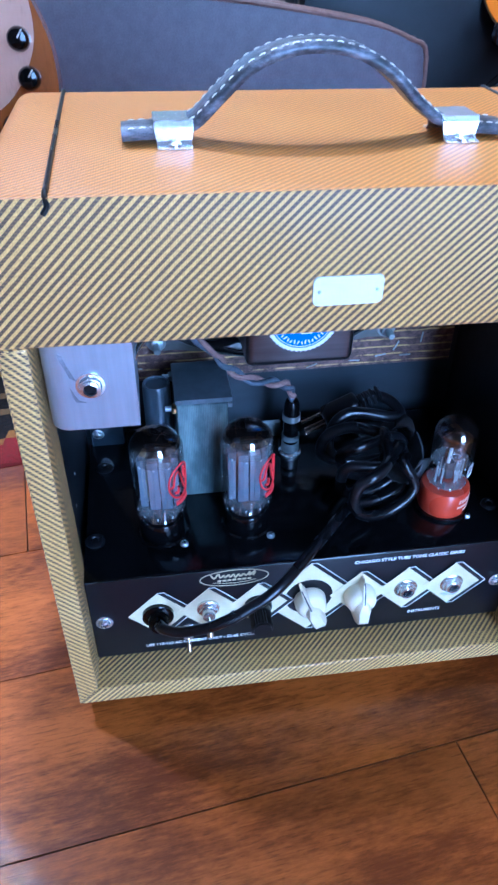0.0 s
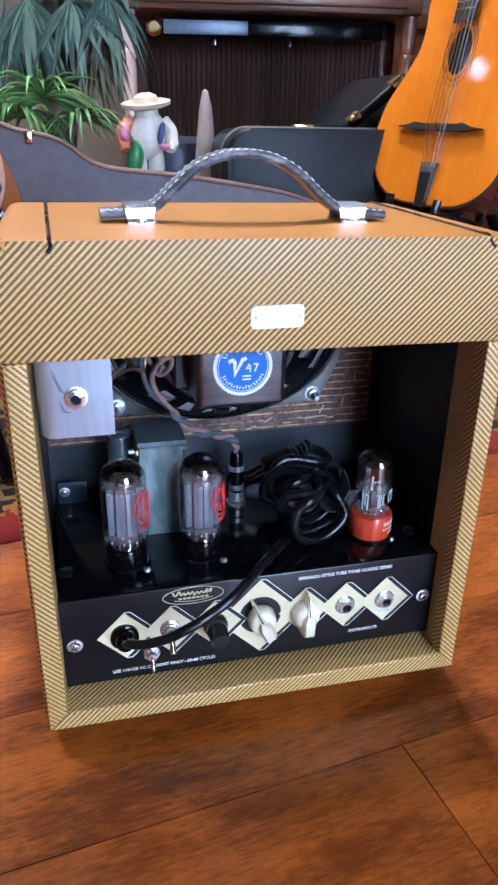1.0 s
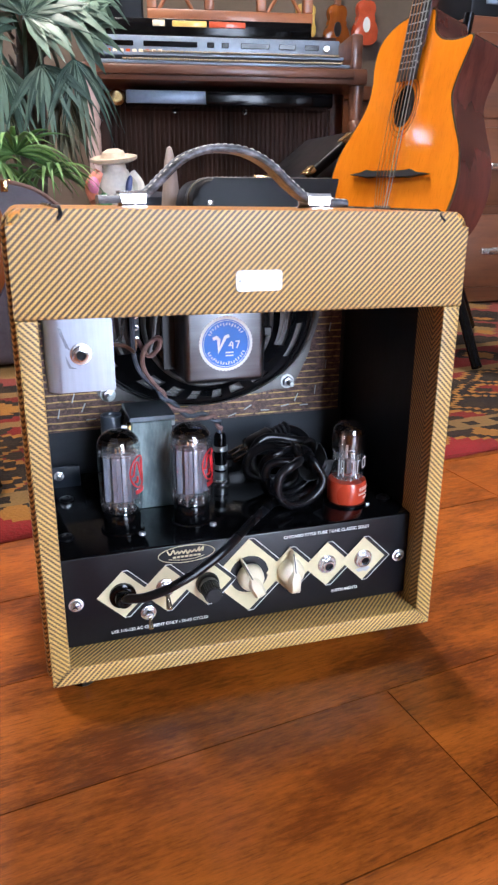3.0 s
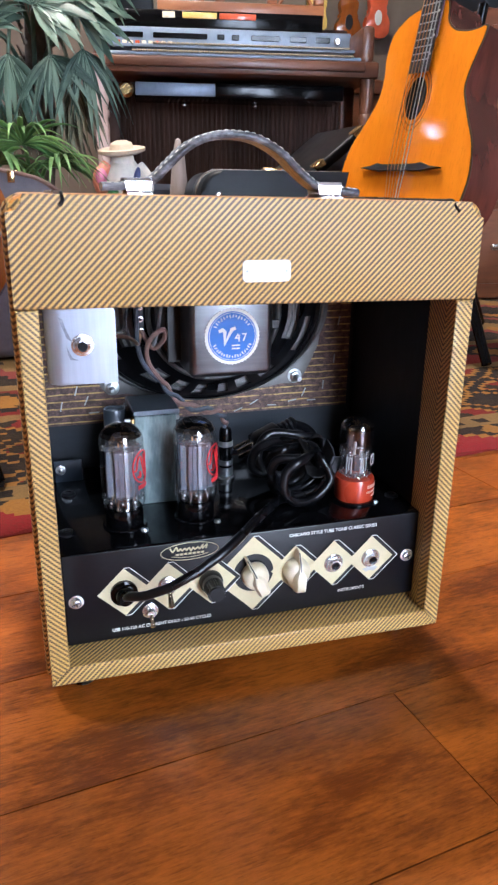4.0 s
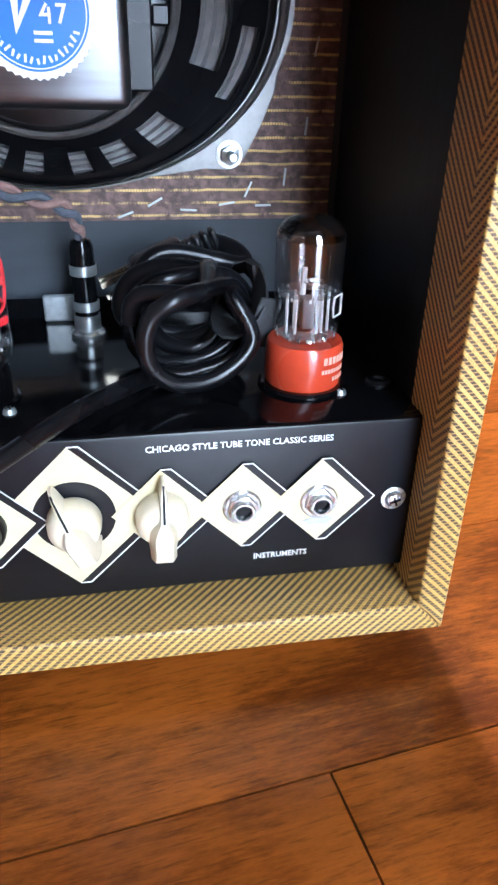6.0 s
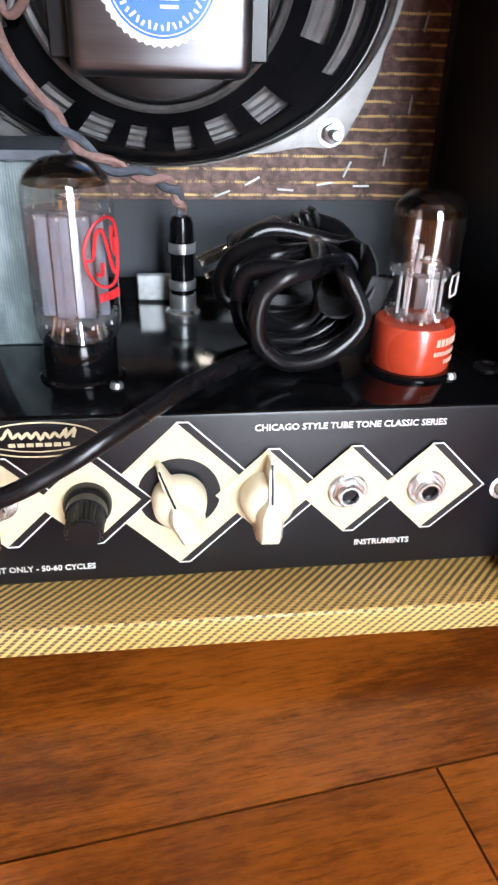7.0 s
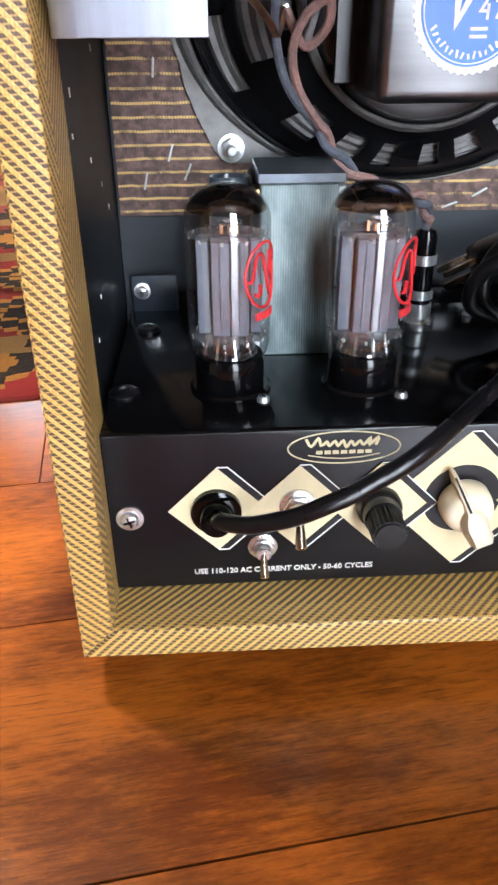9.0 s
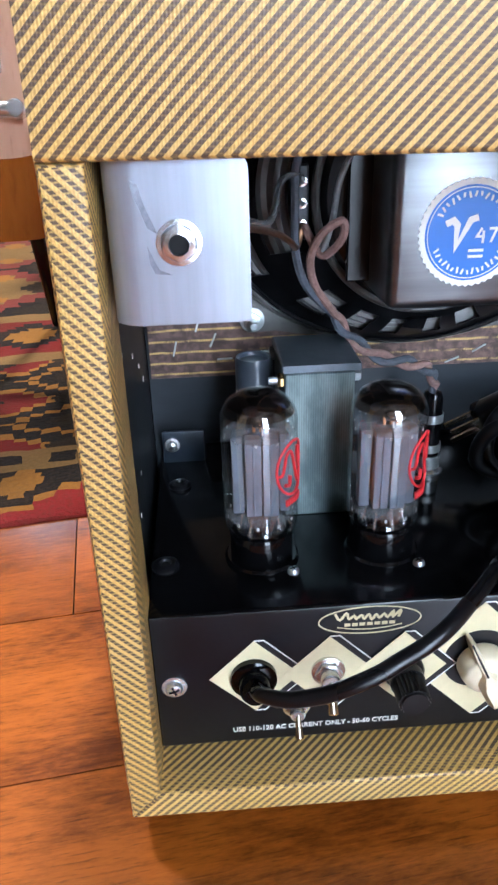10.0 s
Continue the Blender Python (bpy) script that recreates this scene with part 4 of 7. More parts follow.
def build_speaker():
    """An oval loudspeaker: the outer rims are ellipses, the middle is round."""
    cx, cz, yb = 0.0, 0.2525, 0.1685

    def flat(r):
        return 1 - 0.268 * max(0.0, min(1.05, (r - 0.054) / 0.058))

    def at(r, y, a):
        return Vector((cx + r * math.cos(a), y, cz + r * flat(r) * math.sin(a)))

    def oval(r, n=72):
        return [(at(r, 0, 2 * math.pi * i / n).x, at(r, 0, 2 * math.pi * i / n).z) for i in range(n)]

    def turned(prof, n=72):
        """A profile of (radius, y) carried round the oval."""
        bm = BM()
        rows = [[bm.verts.new(at(r, y, 2 * math.pi * i / n)) for i in range(n)] for r, y in prof]
        for p, q in zip(rows, rows[1:]):
            for i in range(n):
                bm.faces.new((p[i], p[(i + 1) % n], q[(i + 1) % n], q[i]))
        return bm

    def rod(r, y, t):
        return turned([(r + t * math.cos(k * math.pi / 4), y + t * math.sin(k * math.pi / 4)) for k in range(9)])

    def shell(prof, a0, a1, th=0.0012):
        bm = BM()
        n = max(2, round(abs(a1 - a0) / 6))
        rows = []
        for i in range(n + 1):
            a = radians(a0 + (a1 - a0) * i / n)
            rows.append([bm.verts.new(at(r, y, a)) for r, y in prof] + [bm.verts.new(at(r - th, y + th, a)) for r, y in prof[::-1]])
        for p, q in zip(rows, rows[1:]):
            for k in range(len(p)):
                j = (k + 1) % len(p)
                bm.faces.new((p[k], p[j], q[j], q[k]))
        bm.faces.new(rows[0][::-1])
        bm.faces.new(rows[-1])
        return bm

    sp = part("speaker", ring(BM(), oval(0.1125), oval(0.1005), yb - 0.0035, yb), FLANGE_GREY, amp, "black oval loudspeaker with open pressed basket")
    for sx, sz in ((1, 1), (-1, 1), (-1, -1), (1, -1)):
        pts = [(0.106, 0.028), (0.1045, 0.038), (0.098, 0.0525), (0.0905, 0.0665), (0.0875, 0.0705), (0.0835, 0.0725), (0.0785, 0.0725), (0.070, 0.0715), (0.056, 0.0745), (0.040, 0.0765), (0.060, 0.055)]
        part("lug", prism(BM(), [(cx + sx * x, cz + sz * z) for x, z in pts], yb - 0.0026, yb - 0.0002, 0.0005, 1), FLANGE_GREY, sp)
        if sz < 0:
            x, z = cx + sx * 0.0825, 0.187
            m = Matrix.Translation((x, yb - 0.0026, z)) @ pose(0, 0, 0, 90)
            bolt = part("bolt", lathe(BM(), [(0.0066, 0), (0.0066, 0.0011), (0.0030, 0.0012), (0.0024, 0.0014), (0.0024, 0.0135), (0.0018, 0.0142), (0, 0.0142)], 24, m), DULL_STEEL, sp, "zinc bolt with washer and nut")
            part("hex_nut", prism(BM(), hexagon(0.0049), -0.0052, -0.0011, 0.0005, 2, Matrix.Translation((x, yb - 0.0026, z))), DULL_STEEL, bolt)
    part("rim", rod(0.1075, yb - 0.0045, 0.0022), FLANGE_GREY, sp)
    part("rim", rod(0.1015, yb - 0.0065, 0.0021), BASKET_BLACK, sp)
    # basket: an outer band, ribs between the windows, an inner band
    Y = lambda r: yb - 0.006 - (0.100 - r) * 0.62
    part("basket_band", shell([(0.1005, Y(0.1005)), (0.097, Y(0.097))], 0, 360), BASKET_BLACK, sp)
    band = [(r, Y(r)) for r in (0.097, 0.092, 0.087)]
    for a0, a1 in ((-8, 8), (32, 48), (72, 108), (132, 148), (172, 188), (212, 228), (252, 288), (312, 328), (228, 252), (288, 312), (48, 72), (108, 132)):
        part("basket_panel", shell(band, a0, a1), BASKET_BLACK, sp)
    mid = [(r, Y(r)) for r in (0.087, 0.080, 0.072, 0.066)]
    for c in (90, 270):
        for a0, a1 in ((-62, -44), (-33, -26), (-17, -11), (-4.5, 4.5), (11, 17), (26, 33), (44, 62)):
            part("rib", shell(mid, c + a0, c + a1), BASKET_BLACK, sp)
    for c in (0, 180):
        part("rib", shell([(0.087, Y(0.087)), (0.0815, Y(0.0815))], c - 30, c + 30), BASKET_BLACK, sp)
        for a0, a1 in ((-30, -24), (24, 30)):
            part("rib", shell(mid, c + a0, c + a1), BASKET_BLACK, sp)
    part("basket_band", shell([(0.066, Y(0.066)), (0.060, Y(0.060)), (0.056, Y(0.056))], 0, 360), BASKET_BLACK, sp)
    part("inner_rim", rod(0.0545, Y(0.054) - 0.002, 0.0022), FLANGE_GREY, sp)
    y4 = Y(0.054) - 0.004
    part("inner_cup", turned([(0.0535, y4 + 0.004), (0.050, y4 - 0.003), (0.046, y4 - 0.004), (0.001, y4 - 0.004)]), BASKET_BLACK, sp)
    prof = [(0.100, yb - 0.003)]
    for k in range(8):
        r = 0.097 - k * 0.0055
        prof += [(r, yb - 0.002 - k * 0.0034), (r - 0.0026, yb - 0.0062 - k * 0.0034)]
    part("cone", turned(prof), CONE_PAPER, sp, "grey ribbed paper cone")
    # magnet cover, a bent steel box
    yc = 0.083
    cover = part("magnet_cover", box(BM(), -0.0315, 0.0330, yc, y4 + 0.004, 0.2115, 0.2935, 0.0045, 4), MAGNET, sp, "dark steel magnet cover")
    part("cover_flange", box(BM(), -0.0420, 0.0435, y4 - 0.012, y4 - 0.0095, 0.2165, 0.2885, 0.0008, 1), BASKET_BLACK, sp)
    part("cover_tab", box(BM(), 0.0435, 0.0505, y4 - 0.012, y4 - 0.0095, 0.2400, 0.2475, 0.0008, 1), BASKET_BLACK, sp)
    bm = prism(BM(), [(0.001 + (0.0208 if i % 2 else 0.0216) * math.cos(math.pi * i / 48), 0.2425 + (0.0208 if i % 2 else 0.0216) * math.sin(math.pi * i / 48)) for i in range(96)], yc - 0.0004, yc + 0.0001)
    seal = part("round_label", bm, WHITE_PRINT, cover, "round blue and white paper label with serrated edge")
    part("blue_field", prism(BM(), circle(0.001, 0.2425, 0.0188, 60), yc - 0.0006, yc - 0.0004), BLUE_LABEL, seal)
    bm = BM()
    stroke(bm, circle(0.001, 0.2425, 0.0178, 60), 0.0004, yc - 0.0008, yc - 0.0006, True)
    part("seal_line", bm, WHITE_PRINT, seal)
    bm = BM()
    stroke(bm, [(-0.0095, 0.2465), (-0.0065, 0.2478), (-0.0048, 0.2460), (-0.0048, 0.2375), (0.0005, 0.2478), (0.0035, 0.2488)], 0.0026, yc - 0.0008, yc - 0.0006)
    part("letter_mark", bm, WHITE_PRINT, seal)
    bm = BM()
    stroke(bm, [(0.0055, 0.2445), (0.0035, 0.2412), (0.0068, 0.2412)], 0.0010, yc - 0.0008, yc - 0.0006)
    stroke(bm, [(0.0062, 0.2435), (0.0062, 0.2385)], 0.0010, yc - 0.0008, yc - 0.0006)
    part("digit_mark", bm, WHITE_PRINT, seal)
    bm = BM()
    stroke(bm, [(0.0085, 0.2442), (0.0115, 0.2442), (0.0095, 0.2388)], 0.0010, yc - 0.0008, yc - 0.0006)
    part("digit_mark", bm, WHITE_PRINT, seal)
    for z in (0.2352, 0.2328):
        part("bar_mark", box(BM(), 0.0005, 0.0068, yc - 0.0008, yc - 0.0006, z, z + 0.0011, 0), WHITE_PRINT, seal)
    for a0, a1, n in ((150, 35, 14), (205, 335, 17)):
        for k in range(n):
            a = radians(a0 + (a1 - a0) * k / (n - 1))
            m = Matrix.Translation((0.001 + 0.0151 * math.cos(a), yc - 0.0007, 0.2425 + 0.0151 * math.sin(a))) @ pose(0, 0, 0, 0, 90 - math.degrees(a) + (15 if k % 2 else -12), 0)
            part("seal_bar", box(BM(), -0.00042, 0.00042, -0.0001, 0.0001, -0.0013 + 0.0004 * (k % 3), 0.0013, 0, 1, m), WHITE_PRINT, seal)
    # solder terminal and its leads
    term = part("terminal_strip", box(BM(), -0.0655, -0.0595, 0.118, 0.1205, 0.236, 0.268, 0.0008, 1), SLATE, sp)
    for z in (0.243, 0.252, 0.261):
        part("eyelet", lathe(BM(), [(0.0022, 0), (0.0022, 0.0008), (0.0012, 0.001), (0.0011, 0)], 16, Matrix.Translation((-0.0625, 0.118, z)) @ pose(0, 0, 0, 90)), CHROME, term)
    part("lead", sweep(BM(), smooth_path([(-0.094, 0.030, 0.2568), (-0.0905, 0.045, 0.2560), (-0.0845, 0.068, 0.2515), (-0.0800, 0.080, 0.2512), (-0.0768, 0.090, 0.2555), (-0.0748, 0.100, 0.2612), (-0.0700, 0.108, 0.2642), (-0.0645, 0.114, 0.2640), (-0.0625, 0.117, 0.2610)], 7), 0.0015, 8), CHROME, sp, "bare tinned lead")
    part("lead", sweep(BM(), smooth_path([(-0.094, 0.030, 0.2545), (-0.0905, 0.045, 0.2540), (-0.0770, 0.085, 0.2450), (-0.0700, 0.100, 0.2390), (-0.0655, 0.112, 0.2345), (-0.0625, 0.117, 0.2430)], 7), 0.0014, 8), COPPER, sp, "bare copper lead")
    part("braid", sweep(BM(), smooth_path([(-0.0545, 0.112, 0.2300), (-0.050, 0.112, 0.2450), (-0.047, 0.112, 0.2620), (-0.0385, 0.114, 0.2800), (-0.034, 0.116, 0.3000)], 7), 0.0014, 8), plain("grey_braid", (0.20, 0.20, 0.20), 0.6, 0.3, 0.3, 500, 0.4), sp, "grey braided lead to the voice coil")
    return sp


def build_box():
    """Aluminium screening box with a socket, hung in the upper corner."""
    plan = [(-0.0932, 0.048), (-0.0932, 0.0040)]
    plan += [(-0.1345 + 0.010 - 0.010 * math.sin(radians(a)), 0.004 + 0.010 - 0.010 * math.cos(radians(a))) for a in range(0, 91, 9)] + [(-0.1345, 0.048)]
    bm = prism(BM(), plan, 0.2335, 0.2815, 0, 2, Matrix(((1, 0, 0, 0), (0, 0, 1, 0), (0, 1, 0, 0), (0, 0, 0, 1))))
    bmesh.ops.recalc_face_normals(bm, faces=bm.faces)
    edge_bevel(bm, [e for e in bm.edges if all(v.co.x > -0.0935 and v.co.z > 0.281 for v in e.verts)], 0.0052, 5)
    edge_bevel(bm, [e for e in bm.edges if all(v.co.y < 0.0041 for v in e.verts) and e.calc_face_angle(0) > 1.0], 0.0007, 2)
    bx = part("aluminium_box", bm, ALUMINIUM, amp, "brushed aluminium box with a jack socket", 20)
    scuff = plain("scuffed_metal", (0.24, 0.26, 0.31), 0.5, 0.4, 0.5, 400, 0.1)
    part("scuff", prism(BM(), [(-0.1262, 0.2745), (-0.1240, 0.2735), (-0.1226, 0.2680), (-0.1206, 0.2632), (-0.1194, 0.2600), (-0.1222, 0.2618), (-0.1236, 0.2660), (-0.1252, 0.2700)], 0.00393, 0.0041), scuff, bx)
    part("scuff", prism(BM(), [(-0.1226, 0.2570), (-0.1210, 0.2530), (-0.1196, 0.2500), (-0.1160, 0.2484), (-0.1208, 0.2488), (-0.1222, 0.2520)], 0.00393, 0.0041), scuff, bx)
    s = part("jack_socket", lathe(BM(), [(0.0066, 0), (0.0066, 0.0006), (0.0052, 0.0008)], 32, Matrix.Translation((-0.1135, 0.004, 0.2575)) @ pose(0, 0, 0, 90)), CHROME, bx)
    part("hex_nut", prism(BM(), hexagon(0.0055), -0.0026, -0.0004, 0.0004, 2, Matrix.Translation((-0.1135, 0.004, 0.2575))), CHROME, s)
    part("collar", lathe(BM(), [(0.0042, 0.0020), (0.0042, 0.0042), (0.0030, 0.0046), (0.0028, 0.001)], 28, Matrix.Translation((-0.1135, 0.004, 0.2575)) @ pose(0, 0, 0, 90)), CHROME, s)
    # matt black disc paints the dark inside of the socket
    part("bore", lathe(BM(), [(0, 0.0028), (0.0028, 0.0028), (0.0029, 0.0040)], 24, Matrix.Translation((-0.1135, 0.004, 0.2575)) @ pose(0, 0, 0, 90)), BLACK_WOOD, s)


def build_transformer():
    tr = part("transformer", box(BM(), -0.0735, -0.0415, 0.092, 0.138, CT, 0.1825, 0.0006, 1), LAMINATION, amp, "grey laminated transformer with steel cover")
    bm = BM()
    prof = [(0.0925, 0.1828), (0.0925, 0.1862), (0.135, 0.1868), (0.140, 0.185), (0.1415, 0.181), (0.1415, CT + 0.001), (0.1385, CT + 0.001), (0.1385, 0.1828)]
    prism(bm, prof, -0.0745, -0.0385, 0.0006, 1, Matrix(((0, 1, 0, 0), (1, 0, 0, 0), (0, 0, 1, 0), (0, 0, 0, 1))))
    part("cover", bm, plain("galvanised_cover", (0.13, 0.155, 0.18), 0.36, 0.5, 0.2, 120, 0.1), tr)
    for y, z in ((0.096, 0.1785), (0.096, 0.1135), (0.134, 0.1785)):
        b = part("bolt", prism(BM(), hexagon(0.0036), -0.0030, 0.0, 0.0004, 2, Matrix.Translation((-0.0735, y, z)) @ pose(0, 0, 0, 0, 0, -90)), BRASS if z > 0.12 and y < 0.1 else DULL_STEEL, tr)
        part("thread", cyl(BM(), (-0.0735, y, z), (-0.0805, y, z), 0.0017, n=12), DULL_STEEL, b)
    part("bolt", prism(BM(), hexagon(0.003), -0.003, 0.0, 0.0004, 1, Matrix.Translation((-0.0415, 0.096, 0.1795)) @ pose(0, 0, 0, 0, 0, 90)), DULL_STEEL, tr)
    part("capacitor", lathe(BM(), [(0, 0), (0.0092, 0), (0.0092, 0.0705), (0.0086, 0.0720), (0.0076, 0.0716), (0.0072, 0.0700), (0, 0.0698)], 32, Matrix.Translation((-0.0850, 0.124, CT))), plain("slate_blue_plastic", (0.045, 0.055, 0.070), 0.28, 0, 0.2, 80, 0.03), amp, "slate-blue can capacitor")


def build_plug_and_wires():
    x, y = 0.008, 0.130
    p = part("speaker_plug", lathe(BM(), [(0, 0), (0.0072, 0), (0.0072, 0.0022), (0.0055, 0.0030), (0.0055, 0.0125), (0.0060, 0.0128), (0.0060, 0.0165), (0.0055, 0.0168), (0.0055, 0.0295), (0.0060, 0.0298), (0.0060, 0.0345), (0.0055, 0.0348), (0.0054, 0.0425), (0.0044, 0.0455), (0.0026, 0.0462), (0, 0.0462)], 32, Matrix.Translation((x, y, CT))), BLACK_PAINT, amp, "jack plug with black barrel and nickel bands")
    part("nut", lathe(BM(), [(0, 0), (0.0082, 0), (0.0084, 0.0014), (0.0072, 0.0026), (0.0062, 0.0032), (0, 0.0032)], 32, Matrix.Translation((x, y, CT + 0.0001))), CHROME, p)
    for z0, z1 in ((0.0030, 0.0105), (0.0125, 0.0172), (0.0295, 0.0345)):
        part("band", lathe(BM(), [(0.0058, z0), (0.00635, z0 + 0.0003), (0.00635, z1 - 0.0003), (0.0058, z1)], 40, Matrix.Translation((x, y, CT))), DULL_STEEL, p)
    base = smooth_path([(x, y, CT + 0.045), (x - 0.0005, 0.129, CT + 0.052), (x - 0.005, 0.128, CT + 0.0595), (x - 0.016, 0.127, CT + 0.0635), (x - 0.031, 0.126, CT + 0.068), (x - 0.045, 0.124, CT + 0.0785), (x - 0.054, 0.122, CT + 0.091)], 12)
    n = len(base)
    for ph, mat, tail in ((0.0, WIRE_BROWN, [(-0.0560, 0.118, 0.2150), (-0.0595, 0.112, 0.229), (-0.0555, 0.106, 0.2405), (-0.0470, 0.104, 0.246), (-0.0465, 0.108, 0.2375), (-0.0545, 0.112, 0.2305), (-0.062, 0.116, 0.243)]),
                          (math.pi, WIRE_GREY, [(-0.0600, 0.117, 0.2150), (-0.0660, 0.112, 0.232), (-0.0665, 0.110, 0.252), (-0.0655, 0.114, 0.268), (-0.060, 0.118, 0.285)])):
        pts = []
        for i, q in enumerate(base):
            a = i / n * 7.0 * math.pi + ph
            pts.append(q + Vector((0.0, math.cos(a), math.sin(a))) * 0.0019 + Vector((math.sin(a) * 0.0008, 0, 0)))
        pts += smooth_path([pts[-1]] + tail, 7)[1:]
        part("wire", sweep(BM(), pts, 0.0019, 8), mat, amp, "twisted cloth-covered speaker wire")


def build_cord():
    pts = [(-0.0955, 0.016, 0.0745), (-0.0935, 0.006, 0.0800), (-0.085, 0.000, 0.0825), (-0.077, -0.003, 0.0855), (-0.067, -0.005, 0.0893), (-0.058, -0.006, 0.0940), (-0.048, -0.005, 0.0980), (-0.039, -0.003, 0.1023), (-0.0295, -0.001, 0.1070),
           (-0.0195, 0.004, 0.1115), (-0.006, 0.016, 0.1150), (0.008, 0.030, 0.1172), (0.022, 0.046, 0.1165), (0.035, 0.060, 0.1150), (0.052, 0.064, 0.1140), (0.070, 0.068, 0.120), (0.0755, 0.078, 0.136)]
    rng = random.Random(12)
    # a bundle of loops gathered at the band
    for k, (tilt, w, h, dy) in enumerate(((24, 0.0235, 0.0200, -0.017), (-14, 0.0270, 0.0190, -0.005), (38, 0.0215, 0.0225, 0.007), (2, 0.0285, 0.0175, 0.018), (-24, 0.0225, 0.0205, 0.027))):
        for i in range(7):
            a = radians(35 - i * 52 + k * 6)
            u, v = w * math.cos(a), h * math.sin(a)
            t = radians(tilt)
            pts.append((0.0520 + u * math.cos(t) - v * math.sin(t) * 0.5 + rng.uniform(-0.003, 0.003), 0.074 + dy + 0.012 * math.sin(a * 0.5 + k), 0.1335 + v * math.cos(t) * 0.98 + u * math.sin(t) * 0.4 + rng.uniform(-0.002, 0.002)))
    pts += [(0.080, 0.112, 0.146), (0.078, 0.124, 0.151), (0.066, 0.132, 0.152), (0.053, 0.131, 0.148)]
    pts = [(x, y, max(z, CT + 0.0038)) if i > 11 else (x, y, z) for i, (x, y, z) in enumerate(pts)]
    cord = part("mains_cord", sweep(BM(), smooth_path(pts, 7), 0.0033, 12, None, 0.0040), RUBBER, amp, "black rubber mains cord tied in a bundle")
    # moulded plug lying at the back, its two blades towards the jack plug
    m = Matrix.Translation((0.043, 0.127, 0.1435)) @ pose(0, 0, 0, 0, -22, 6)
    pl = part("mains_plug", box(BM(), -0.013, 0.014, -0.008, 0.008, -0.0075, 0.0075, 0.003, 3, m), RUBBER, cord, "black moulded mains plug")
    for k in range(4):
        part("strain_rib", box(BM(), 0.015 + k * 0.0042, 0.0178 + k * 0.0042, -0.0048, 0.0048, -0.0048, 0.0048, 0.0012, 2, m), RUBBER, pl)
    for y, z in ((-0.0042, 0.003), (0.0042, 0.003), (0.0, -0.0045)):
        part("blade", box(BM(), -0.029, -0.012, y - 0.0007, y + 0.0007, z - 0.0016, z + 0.0016, 0.0004, 1, m), WARM_NICKEL, pl)
    # hook-and-loop band
    bm = BM()
    ringp = [(0.0745 + 0.0075 * math.cos(a), 0.088 + 0.019 * math.sin(a), 0.1385 + 0.0085 * math.sin(a + 0.8)) for a in [2 * math.pi * i / 24 for i in range(25)]]
    sweep(bm, ringp, 0.003, section=[(-0.0085, -0.0006), (0.0085, -0.0006), (0.0085, 0.0006), (-0.0085, 0.0006)])
    part("cable_band", bm, plain("band_nylon", (0.035, 0.035, 0.037), 0.8, 0, 0.3, 500, 0.6), cord, "dark grey hook-and-loop band")
    part("band_end", box(BM(), -0.006, 0.006, -0.0007, 0.0007, -0.013, 0.009, 0.0005, 1, Matrix.Translation((0.0825, 0.068, 0.135)) @ pose(0, 0, 0, 10, 14, 25)), bpy.data.materials["band_nylon"], cord)


